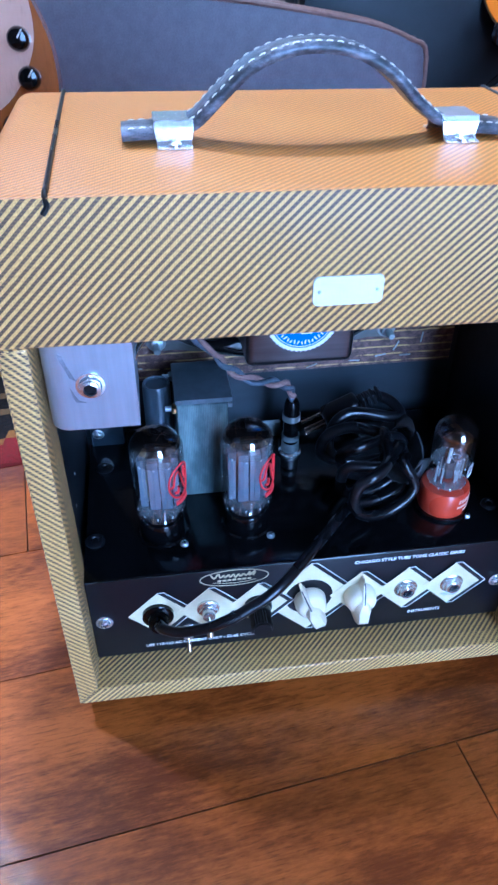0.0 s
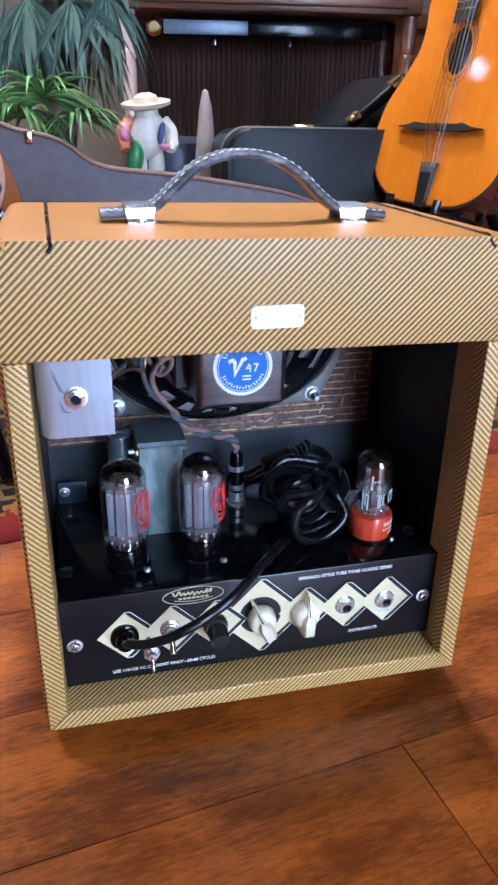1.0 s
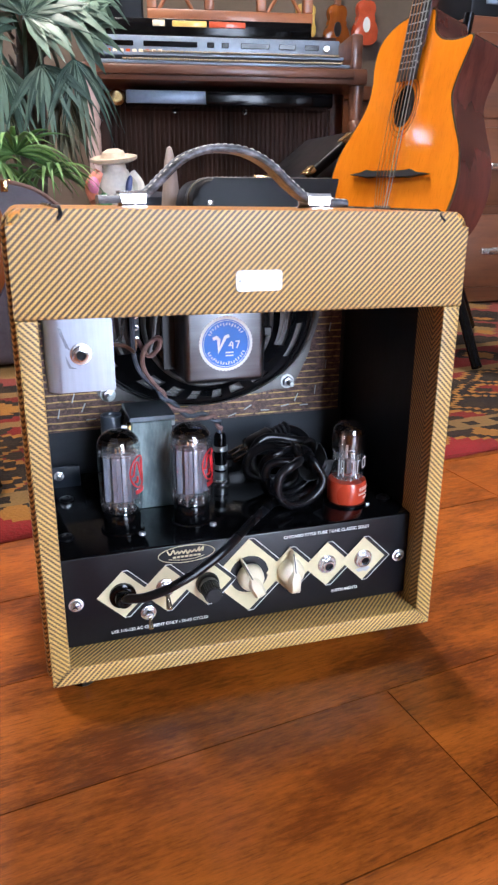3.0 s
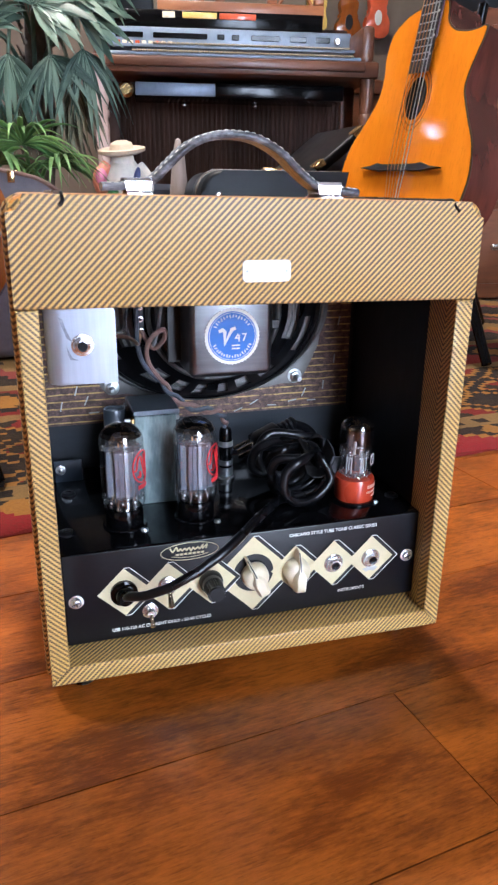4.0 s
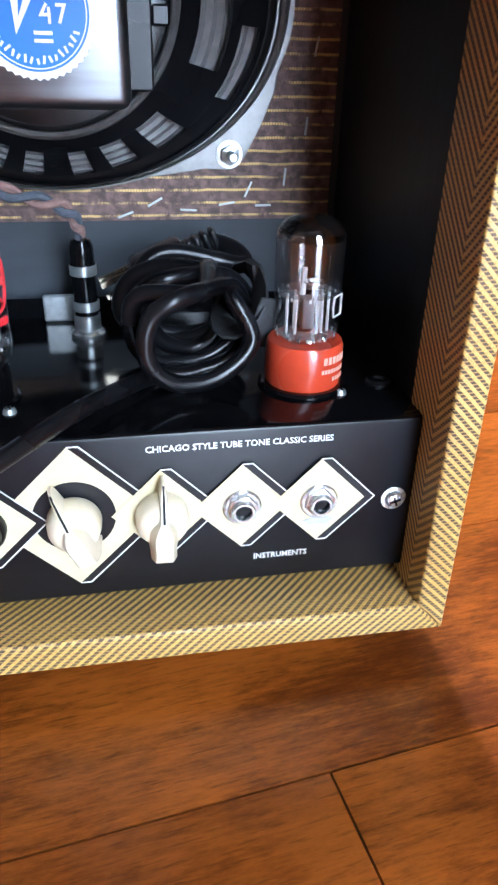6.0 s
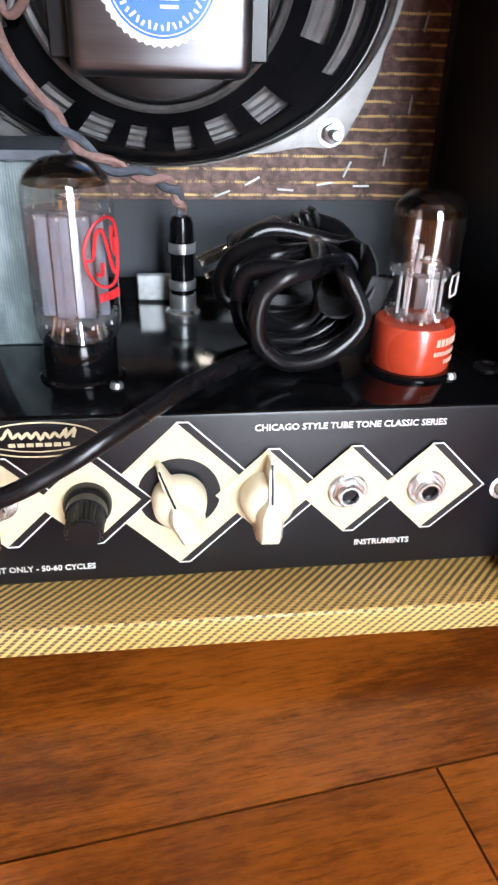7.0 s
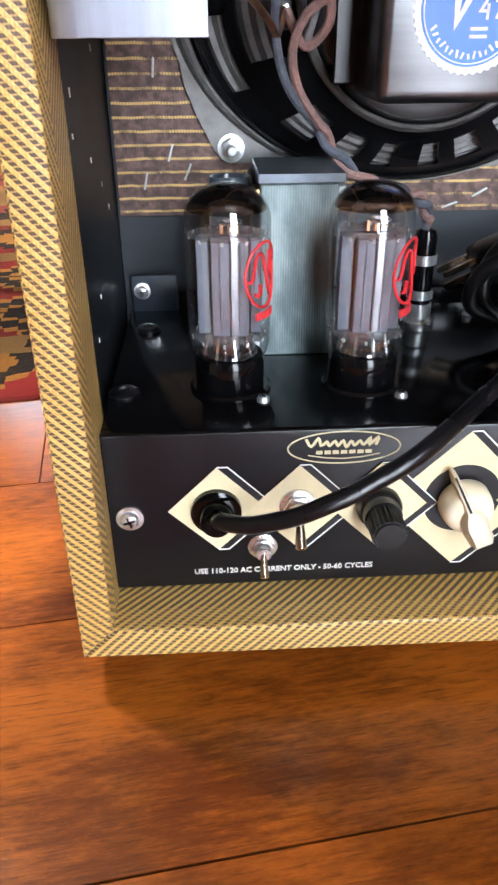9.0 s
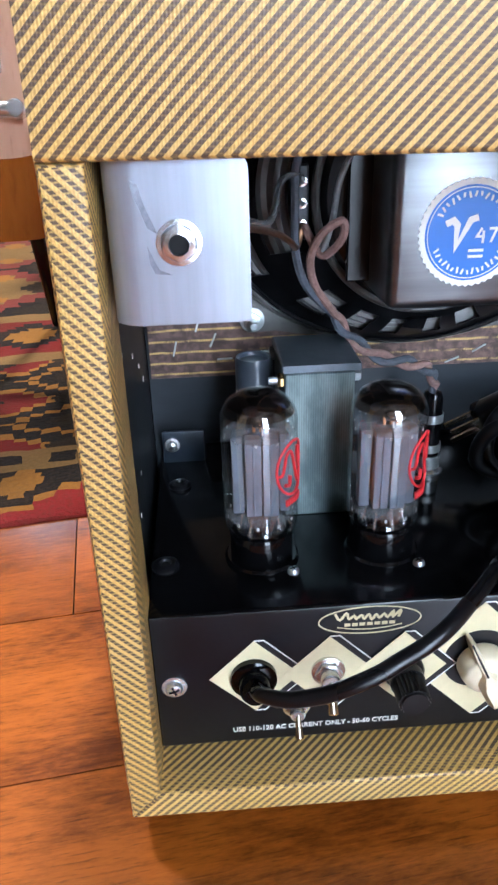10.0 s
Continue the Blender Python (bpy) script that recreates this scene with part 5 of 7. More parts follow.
def build_handle():
    y = 0.076
    arc = [(-0.0905, y, 0.3495), (-0.080, y, 0.3500), (-0.066, y, 0.3512), (-0.0565, y, 0.3545), (-0.0455, y, 0.3645), (-0.032, y, 0.3760), (-0.016, y, 0.3825), (0.0, y, 0.3840),
           (0.016, y, 0.3815), (0.032, y, 0.3735), (0.0455, y, 0.3620), (0.0575, y, 0.3535), (0.067, y, 0.3512), (0.080, y, 0.3498), (0.0905, y, 0.3490)]
    sec = [(-0.0098, -0.0008), (-0.0086, -0.0024), (0.0086, -0.0024), (0.0098, -0.0008), (0.0098, 0.0010), (0.0080, 0.0026), (0.004, 0.0032), (-0.004, 0.0032), (-0.0080, 0.0026), (-0.0098, 0.0010)]
    arc = [(a, b, c - 0.002 - 0.003 * (a + HW) / (2 * HW)) for a, b, c in arc]
    path = smooth_path(arc, 6)
    h = part("handle", sweep(BM(), path, 0, section=sec), LEATHER, amp, "worn black leather strap handle with white stitching", 50)
    # stitches along both edges
    fine = smooth_path(arc, 24)
    bm = BM()
    acc, last = 0.0, fine[0]
    for i in range(1, len(fine) - 1):
        acc += (fine[i] - last).length
        last = fine[i]
        if acc > 0.0046:
            acc = 0.0
            d = (fine[i + 1] - fine[i - 1]).normalized()
            up = Vector((-d.z, 0, d.x))
            if up.z < 0:
                up = -up
            for s in (-1, 1):
                c = fine[i] + up * 0.0026 + Vector((0, s * 0.0078, 0))
                sweep(bm, [c - d * 0.0014, c + up * 0.0003, c + d * 0.0014], 0.0004, 5)
    part("stitching", bm, STITCH, h, "white waxed stitching")
    # nickel clips over the strap ends
    for s in (-1, 1):
        x = s * 0.0672
        bm = BM()
        prof = [(y - 0.0165, 0.3462), (y - 0.0125, 0.3464), (y - 0.0112, 0.3478), (y - 0.0108, 0.3535), (y - 0.0095, 0.3558), (y + 0.0095, 0.3558), (y + 0.0108, 0.3535), (y + 0.0112, 0.3478), (y + 0.0125, 0.3464), (y + 0.0165, 0.3462)]
        th = 0.0011
        lo = [(a + (th if a < y else -th) * (0.3465 < b < 0.3556), b - th * (b > 0.3550) - (0.0009 if b < 0.3466 else 0)) for a, b in prof]
        for (a, b), (c, d), (e, f), (g, k) in zip(prof, prof[1:], lo[1:], lo):
            w0 = 0.0078 + (0.0012 if b > 0.3520 else 0)
            w1 = 0.0078 + (0.0012 if d > 0.3520 else 0)
            vs = [bm.verts.new(v) for v in ((x - w0, a, b), (x - w1, c, d), (x - w1, e, f), (x - w0, g, k), (x + w0, a, b), (x + w1, c, d), (x + w1, e, f), (x + w0, g, k))]
            for q in ((0, 1, 5, 4), (3, 7, 6, 2), (0, 3, 2, 1), (4, 5, 6, 7), (0, 4, 7, 3), (1, 2, 6, 5)):
                bm.faces.new([vs[i] for i in q])
        bmesh.ops.remove_doubles(bm, verts=bm.verts, dist=1e-5)
        bm.transform(Matrix.Translation((0, 0, -0.002 - 0.003 * (x + HW) / (2 * HW))))
        c = part("clip", bm, CHROME, h, "nickel handle clip", 25)
        for yy in (y - 0.0148, y + 0.0148):
            part("screw", lathe(BM(), [(0.0034, 0), (0.0030, 0.0012), (0.0015, 0.0021), (0, 0.0023)], 18, Matrix.Translation((x, yy, 0.3442 - 0.003 * (x + HW) / (2 * HW)))), CHROME, c)


def build_tube(name, x, y, r_base, r_glass, h_base, h_top, base_mat, label, logo):
    t = thing(name, label, "vacuum tube", (x, y, CT), "tubes on the chassis")
    M = Matrix.Translation((x, y, CT + 0.0004))
    red = base_mat is RED_BASE
    part("socket", lathe(BM(), [(0, 0), (r_base + 0.0026, 0), (r_base + 0.0026, 0.0008), (r_base + 0.0016, 0.0018), (r_base + 0.001, 0.0018), (0, 0.0018)], 40, M), BLACK_PAINT, t)
    part("base", lathe(BM(), [(0, 0.0018), (r_base - 0.0006, 0.0018), (r_base, 0.0030), (r_base, h_base - 0.0014), (r_base - 0.0008, h_base), (r_base - 0.003, h_base), (0, h_base)], 48, M), base_mat, t, "orange-red plastic base" if red else "glossy black plastic base")
    g0 = h_base + 0.0002
    # rounded shoulder at the foot of the envelope, then a straight wall and a dome
    foot = min(r_base - 0.0012, r_glass - 0.002)
    prof = [(foot, g0), (foot + (r_glass - foot) * 0.62, g0 + 0.0010), (r_glass - 0.0006, g0 + 0.0030), (r_glass, g0 + 0.0062)]
    dome = r_glass * (0.70 if red else 0.80)
    for k in range(0, 11):
        a = math.pi / 2 * k / 10
        prof.append((r_glass * math.cos(a) ** 0.82 if k < 10 else 0, h_top - dome + dome * math.sin(a)))
    glass = part("glass", lathe(BM(), prof, 48, M), GLASS, t, "clear glass envelope", 60)
    glass.visible_shadow = False
    d0 = h_top - dome

    def cap(f0, f1):
        return [(max(r_glass * math.cos(math.asin(f)) ** 0.82 - 0.0005, 0) if f < 1 else 0, d0 + dome * f - 0.0004) for f in [f0 + (f1 - f0) * k / 8 for k in range(9)]]

    g1, g2 = (0.34, 0.06) if red else (0.58, 0.34)
    part("getter", lathe(BM(), cap(g1, 1.0), 48, M), GETTER, t, "dark mirrored getter", 60)
    part("getter_edge", lathe(BM(), cap(g2, g1), 48, M), AMBER_GLASS, t, "brown edge of the getter", 60).visible_shadow = False
    # electrode structure
    w, d = r_glass * 0.80, r_glass * 0.45
    z0, z1 = (g0 + 0.0030, g0 + 0.0190) if red else (g0 + 0.0078, h_top - dome - 0.0052)
    if not red:
        for x0, x1, y0, y1 in ((-0.93, -0.56, -0.45, 0.20), (-0.50, 0.02, -0.92, -0.20), (0.06, 0.58, -0.96, -0.20), (0.64, 0.95, -0.45, 0.20)):
            part("plate", box(BM(), w * x0, w * x1, d * y0, d * y1, z0 + 0.0010, z1 - 0.0010, 0.0006, 2, M), PLATE_GREY, t, "grey sheet-metal plate")
        part("inner_plate", box(BM(), -w * 0.88, w * 0.90, d * 0.22, d * 0.8, z0 + 0.0012, z1 - 0.0012, 0.0006, 1, M), PLATE_GREY, t)
        for xx in (-0.24, 0.32):
            part("seam", box(BM(), w * xx - 0.0004, w * xx + 0.0004, -d * 0.96 - 0.0006, -d * 0.96 + 0.0004, z0 + 0.002, z1 - 0.002, 0.0002, 1, M), PLATE_GREY, t)
        for xx in (-0.22, 0.0, 0.22):
            part("fin", box(BM(), w * xx, w * (xx + 0.10), -d * 0.3, -d * 0.2, z1 + 0.0003, z1 + 0.0044, 0.0002, 1, M), COPPER, t)
    else:
        for xx, yy in ((-0.80, -0.3), (-0.52, -0.7), (-0.40, 0.5), (0.30, -0.80), (0.50, -0.6), (0.62, 0.4), (0.80, -0.2)):
            part("rod", cyl(BM(), M @ Vector((w * xx, d * yy, z0)), M @ Vector((w * xx, d * yy, z1)), 0.0006, n=8), MICA, t)
        part("plate", box(BM(), -w * 0.22, w * 0.26, -d * 0.4, d * 0.6, z0 + 0.001, z1 - 0.002, 0.001, 2, M), plain("dark_plate", (0.10, 0.10, 0.11), 0.5, 0.4, 0.2, 100, 0.1), t)
        part("rod", cyl(BM(), M @ Vector((-w * 0.28, -d * 0.5, z1)), M @ Vector((-w * 0.22, -d * 0.4, z1 + 0.0105)), 0.0012, n=8), MICA, t)
    teeth = 28
    for zz in (z0, z1):
        bm = BM()
        n = teeth * 4
        out = [(r_glass * (0.93 if i % 4 < 2 else 0.86) * math.cos(2 * math.pi * i / n), r_glass * (0.93 if i % 4 < 2 else 0.86) * math.sin(2 * math.pi * i / n)) for i in range(n)]
        ring(bm, out, circle(0, 0, r_glass * 0.30, n), -0.00012, 0.00012)
        bm.transform(M @ Matrix.Translation((0, 0, zz)) @ pose(0, 0, 0, 90))
        part("mica", bm, CLEAR_MICA, t, "toothed clear mica spacer")
        # bent tabs that hold the spacer
        for k in range(10):
            a = 2 * math.pi * k / 10 + 0.15
            part("tab", box(BM(), -0.0005, 0.0005, -0.0001, 0.0001, -0.0012, 0.0001, 0, 1, M @ Matrix.Translation((r_glass * 0.90 * math.cos(a), r_glass * 0.90 * math.sin(a), zz)) @ pose(0, 0, 0, 0, 0, math.degrees(a) + 90)), MICA, t)
    for k in range(8):
        a = 2 * math.pi * k / 8 + 0.2
        part("pin_wire", cyl(BM(), M @ Vector((r_glass * 0.62 * math.cos(a), r_glass * 0.62 * math.sin(a), g0)), M @ Vector((r_glass * 0.5 * math.cos(a), r_glass * 0.5 * math.sin(a), z0)), 0.0006, n=6), CHROME, t)
    # glass press that carries the wires
    part("press", lathe(BM(), [(0, g0), (r_glass * 0.70, g0 + 0.0002), (r_glass * 0.66, g0 + 0.0022), (r_glass * 0.40, g0 + 0.0036), (0, g0 + 0.0040)], 28, M), GLASS, t, "", 60).visible_shadow = False
    part("getter_holder", lathe(BM(), [(0.0030, 0), (0.0042, 0.0006), (0.0042, 0.0012), (0.0030, 0.0014)], 20, M @ Matrix.Translation((0.001, -r_glass * 0.35, z1 + 0.0045))), CHROME, t)
    part("support", cyl(BM(), M @ Vector((0.001, -r_glass * 0.3, z1)), M @ Vector((0.001, -r_glass * 0.3, z1 + 0.005)), 0.0005, n=6), CHROME, t)

    def on_glass(a, z, out=0.0003):
        return M @ Vector(((r_glass + out) * math.sin(radians(a)), -(r_glass + out) * math.cos(radians(a)), z))

    if logo == "red":
        bm = BM()
        mid, k = 54, math.degrees(1 / r_glass)
        zc = (z0 + z1) / 2 + 0.0065
        R = 0.0102
        sweep(bm, [on_glass(mid + R * 0.92 * math.cos(a) * k, zc + R * 1.18 * math.sin(a)) for a in [2 * math.pi * i / 40 for i in range(41)]], 0.00058, 6)
        sweep(bm, smooth_path([on_glass(mid + a * k, zc + b) for a, b in ((-0.0090, -0.0015), (-0.0065, -0.0010), (-0.0048, 0.0062), (-0.0030, 0.0082), (-0.0012, 0.0064), (0.0022, -0.0050), (0.0040, -0.0080))], 5), 0.00065, 6)
        sweep(bm, smooth_path([on_glass(mid + a * k, zc + b) for a, b in ((-0.0052, -0.0066), (-0.0030, -0.0070), (-0.0026, -0.0030))], 4), 0.0008, 6)
        sweep(bm, smooth_path([on_glass(mid + a * k, zc + b) for a, b in ((0.0034, 0.0086), (0.0030, 0.0030), (0.0056, -0.0020), (0.0062, 0.0040))], 4), 0.00065, 6)
        part("mark", bm, RED_INK, t, "red printed mark")
        for i in range(4):
            a = mid + (-0.0045 + i * 0.0030) * k
            lo, hi = zc - R * 1.18 - 0.0045, zc - R * 1.18 - 0.0018
            part("bar", sweep(BM(), [on_glass(a, hi), on_glass(a, lo), on_glass(a + 5, lo), on_glass(a + 5, hi)], 0.0006, 5), RED_INK, t)
    elif logo == "white":
        bm = BM()
        for z, h, a0, a1, n in ((0.0150, 0.0030, 14, 62, 6), (0.0105, 0.0017, 12, 60, 9), (0.0068, 0.0017, 32, 62, 5)):
            for i in range(n):
                a = a0 + (a1 - a0) * (i + 0.15) / n
                b = a0 + (a1 - a0) * (i + 0.85) / n
                vs = [M @ Vector(((r_base + o) * math.sin(radians(q)), -(r_base + o) * math.cos(radians(q)), zz)) for o in (0.0001, 0.0003) for q, zz in ((a, z - h / 2), (b, z - h / 2), (b, z + h / 2), (a, z + h / 2))]
                vv = [bm.verts.new(v) for v in vs]
                for q in ((4, 5, 6, 7), (0, 3, 2, 1), (0, 1, 5, 4), (1, 2, 6, 5), (2, 3, 7, 6), (3, 0, 4, 7)):
                    bm.faces.new([vv[i] for i in q])
        part("bars", bm, plain("faded_print", (0.70, 0.42, 0.34), 0.5, 0, 0.1, 200, 0), t)
        bm = BM()
        k = math.degrees(1 / r_glass)
        sweep(bm, [on_glass(48 + a * k, 0.036 + b) for a, b in ((-0.003, -0.004), (0.003, -0.004), (0.0036, 0.0), (0.003, 0.004), (-0.003, 0.004), (-0.0036, 0.0), (-0.003, -0.004))], 0.0004, 5)
        part("mark", bm, MICA, t)
    return t


build_cabinet()
build_baffle()
chassis = build_chassis()
build_panel(chassis)
build_speaker()
build_box()
build_transformer()
build_plug_and_wires()
build_cord()
build_handle()
build_tube("power_tube", -0.0880, 0.0600, 0.0138, 0.0160, 0.0150, 0.0795, BLACK_PLASTIC, "clear glass power tube with red mark on a black base", "red")
build_tube("power_tube", -0.0340, 0.0600, 0.0138, 0.0160, 0.0150, 0.0795, BLACK_PLASTIC, "clear glass power tube with red mark on a black base", "red")
build_tube("rectifier_tube", 0.0975, 0.0590, 0.0160, 0.0134, 0.0200, 0.0698, RED_BASE, "small clear glass tube on an orange-red base", "white")


# ---- the room ----
def wall_with_opening(name, along, lo, hi, face, out, opening, label):
    """A wall along 'x' or 'y' whose inner face stands at face, with one window opening through it."""
    a0, a1, z0, z1 = opening
    t = 0.15 * out
    w = new(name)
    tagged(w, label, "wall", "", "structure")
    for p0, p1, q0, q1 in ((lo, a0, 0, RZ), (a1, hi, 0, RZ), (a0, a1, 0, z0), (a0, a1, z1, RZ)):
        b = (p0, p1, min(face, face + t), max(face, face + t)) if along == "x" else (min(face, face + t), max(face, face + t), p0, p1)
        part("wall_piece", box(BM(), *b, q0, q1, 0), WALL_PAINT, w)
    return w


def window(name, along, face, out, opening):
    a0, a1, z0, z1 = opening
    w = new(name)
    tagged(w, "white painted window with two panes", "window", "", "structure")
    y0, y1 = sorted((face + 0.02 * out, face + 0.08 * out))

    def bar(p0, p1, q0, q1, nm):
        b = (p0, p1, y0, y1) if along == "x" else (y0, y1, p0, p1)
        part(nm, box(BM(), *b, q0, q1, 0.004, 2), FRAME_PAINT, w)

    k = 0.05
    bar(a0, a0 + k, z0, z1, "window_frame")
    bar(a1 - k, a1, z0, z1, "window_frame")
    bar(a0 + k, a1 - k, z0, z0 + k, "window_frame")
    bar(a0 + k, a1 - k, z1 - k, z1, "window_frame")
    c = (a0 + a1) / 2
    bar(c - 0.02, c + 0.02, z0 + k, z1 - k, "mullion")


wall_with_opening("wall_south", "x", RX0, RX1, RY0, -1, WIN_S, "grey-brown painted wall with a window")
wall_with_opening("wall_north", "x", RX0, RX1, RY1, 1, WIN_N, "grey-brown painted wall with a window behind the palm")
wall_with_opening("wall_west", "y", RY0, RY1, RX0, -1, WIN_W, "grey-brown painted wall with a small unseen window")
solo("wall_east", box(BM(), RX1, RX1 + 0.15, RY0, RY1, 0, RZ, 0), WALL_PAINT, "grey-brown painted wall", "wall", "structure")
ceil = BM()
for x0, x1, y0, y1 in ((RX0 - 0.15, ROOF[0], RY0 - 0.15, RY1 + 0.15), (ROOF[0], ROOF[1], RY0 - 0.15, ROOF[2]), (ROOF[0], ROOF[1], ROOF[3], RY1 + 0.15), (ROOF[1], ROOF_FILL[0], RY0 - 0.15, RY1 + 0.15),
                       (ROOF_FILL[0], ROOF_FILL[1], RY0 - 0.15, ROOF_FILL[2]), (ROOF_FILL[0], ROOF_FILL[1], ROOF_FILL[3], RY1 + 0.15), (ROOF_FILL[1], RX1 + 0.15, RY0 - 0.15, RY1 + 0.15)):
    box(ceil, x0, x1, y0, y1, RZ, RZ + 0.12, 0)
solo("ceiling", ceil, CEILING_PAINT, "plain ceiling with two unseen roof lights, one added as fill", "ceiling", "structure")
window("window_1", "x", RY0, -1, WIN_S)
window("window_2", "x", RY1, 1, WIN_N)
window("window_3", "y", RX0, -1, WIN_W)


# bright overcast sky seen beyond the openings
def make_sky_glow(name, strength):
    m, nt, b = nodes_of(name)
    z = nt.nodes.new("ShaderNodeSeparateXYZ")
    nt.links.new(coord(nt), z.inputs[0])
    nt.links.new(mixc(nt, ramp(nt, z.outputs[2], -0.3, 1.2), (0.74, 0.80, 0.84), (0.84, 0.92, 0.97)), b.inputs["Emission Color"])
    b.inputs["Emission Strength"].default_value = strength
    b.inputs["Base Color"].default_value = (0, 0, 0, 1)
    b.inputs["Specular IOR Level"].default_value = 0
    return m


for along, face, out, (a0, a1, z0, z1), power in (("x", RY0, -1, WIN_S, 25.0), ("y", RX0, -1, WIN_W, 40.0), ("x", RY1, 1, WIN_N, 6.5)):
    p, q = sorted((face + 0.30 * out, face + 0.31 * out))
    bm = BM()
    if along == "x":
        box(bm, a0 - 0.25, a1 + 0.25, p, q, z0 - 0.2, z1 + 0.3, 0)
    else:
        box(bm, p, q, a0 - 0.25, a1 + 0.25, z0 - 0.2, z1 + 0.3, 0)
    solo("backdrop", bm, make_sky_glow("sky_beyond", power), "bright overcast sky beyond the window", "backdrop", "structure")
for x0, x1, y0, y1 in (ROOF, ROOF_FILL):
    solo("backdrop", box(BM(), x0 - 0.2, x1 + 0.2, y0 - 0.2, y1 + 0.2, RZ + 0.30, RZ + 0.31, 0), make_sky_glow("roof_sky_glow", 25.0), "glowing sheet above the unseen roof light", "backdrop", "structure")
# wainscot on the far wall
wains = new("wainscot")
tagged(wains, "reddish wooden wainscot with a moulded rail", "wainscot", "", "structure")
part("rail", box(BM(), 1.30, RX1 - 0.002, RY1 - 0.05, RY1 - 0.001, 0.83, 0.90, 0.01, 3), CHEST_WOOD, wains)
part("panel", box(BM(), 1.30, RX1 - 0.002, RY1 - 0.025, RY1 - 0.001, 0.0, 0.83, 0.002, 1), CHEST_WOOD, wains)

# ---- rug ----
RUGM = pose(-0.19, 0.285, 0, 0, 0, 8.3)


def build_rug():
    bm = BM()
    n, k = 90, 80
    L0, L1, D = -0.75, 2.05, 2.4
    grid = {}
    uv = bm.loops.layers.uv.new("UVMap")
    for i in range(n + 1):
        for j in range(k + 1):
            x, y = L0 + (L1 - L0) * i / n, D * j / k
            h = 0.006 + 0.0012 * noise.noise(Vector((x * 3, y * 3, 0)))
            e = min(j, k - j, i, n - i)
            if e == 0:
                h = 0.001
                y += 0.003 * noise.noise(Vector((x * 25, 0, 3)))
            grid[i, j] = bm.verts.new((x, y, h))
    for i in range(n):
        for j in range(k):
            f = bm.faces.new((grid[i, j], grid[i + 1, j], grid[i + 1, j + 1], grid[i, j + 1]))
            for lp in f.loops:
                lp[uv].uv = (lp.vert.co.x, lp.vert.co.y)
    # skirt to the floor, so that the rug has thickness
    rim = [e for e in bm.edges if len(e.link_faces) == 1]
    g = bmesh.ops.extrude_edge_only(bm, edges=rim)
    for v in g["geom"]:
        if isinstance(v, bmesh.types.BMVert):
            v.co.z = 0.0
    bm.transform(RUGM)
    solo("rug", bm, RUG, "worn oriental rug in red, navy and gold, lying on the floorboards", "rug", "", 180)


build_rug()


# ---- grey guitar case standing on its edge behind the amplifier ----
def build_grey_case():
    c = thing("guitar_case", "charcoal grey guitar case with brown binding, standing on its side", "guitar case", (-0.05, 1.14, 0))
    top = [(0.41200000000000003, 0.012), (0.437, 0.05), (0.442, 0.21), (0.408, 0.24), (0.342, 0.263), (0.237, 0.281), (0.118, 0.298), (-0.0, 0.309), (-0.043, 0.319), (-0.069, 0.333), (-0.088, 0.348), (-0.111, 0.361), (-0.142, 0.37), (-0.184, 0.378), (-0.226, 0.392), (-0.3, 0.408), (-0.335, 0.392), (-0.357, 0.36), (-0.368, 0.3), (-0.368, 0.14), (-0.36, 0.05), (-0.34, 0.012)]
    pts = [(p.x, p.y) for p in smooth_path([(x, z, 0) for x, z in top], 4)]
    part("shell", prism(BM(), pts, 1.10, 1.19, 0.012, 4), CASE_GREY, c)
    for y in (1.102, 1.146):
        part("binding", sweep(BM(), [(x, y, z + 0.0005) for x, z in pts], 0.0045, 8), CASE_TRIM, c, "brown leather binding")
    for x, z in ((-0.163, 0.373),):
        l = part("latch", box(BM(), x - 0.014, x + 0.014, 1.104, 1.145, z - 0.002, z + 0.006, 0.002, 2), BRASS, c, "brass latch")
        part("latch_tongue", box(BM(), x - 0.007, x + 0.007, 1.094, 1.101, z - 0.018, z + 0.004, 0.002, 2), BRASS, l)


def build_black_case():
    c = thing("guitar_case", "black hard guitar case with a metal rim, standing on its side", "guitar case", (0.62, 1.30, 0))
    pts = rounded(0.235, 0.78, 0.012, 0.388, 0.05, 6)
    part("shell", prism(BM(), pts, 1.20, 1.30, 0.010, 3), CASE_BLACK, c)
    part("rim", ring(BM(), rounded(0.232, 0.783, 0.009, 0.391, 0.052, 6), rounded(0.24, 0.775, 0.017, 0.383, 0.046, 6), 1.244, 1.254), CASE_RIM, c, "dull bronze metal rim")
    part("lid", prism(BM(), rounded(0.237, 0.778, 0.014, 0.386, 0.05, 6), 1.3003, 1.40, 0.010, 3), CASE_BLACK, c)
    for x, z, y in ((0.275, 0.335, 1.196), (0.42, 0.3905, 1.25)):
        part("latch", box(BM(), x - 0.006 if y < 1.2 else x - 0.022, x + 0.006 if y < 1.2 else x + 0.022, y, y + (0.0045 if y < 1.2 else 0.03), z - 0.006, z + 0.006, 0.002, 2), BRASS if y > 1.2 else CHROME, c)


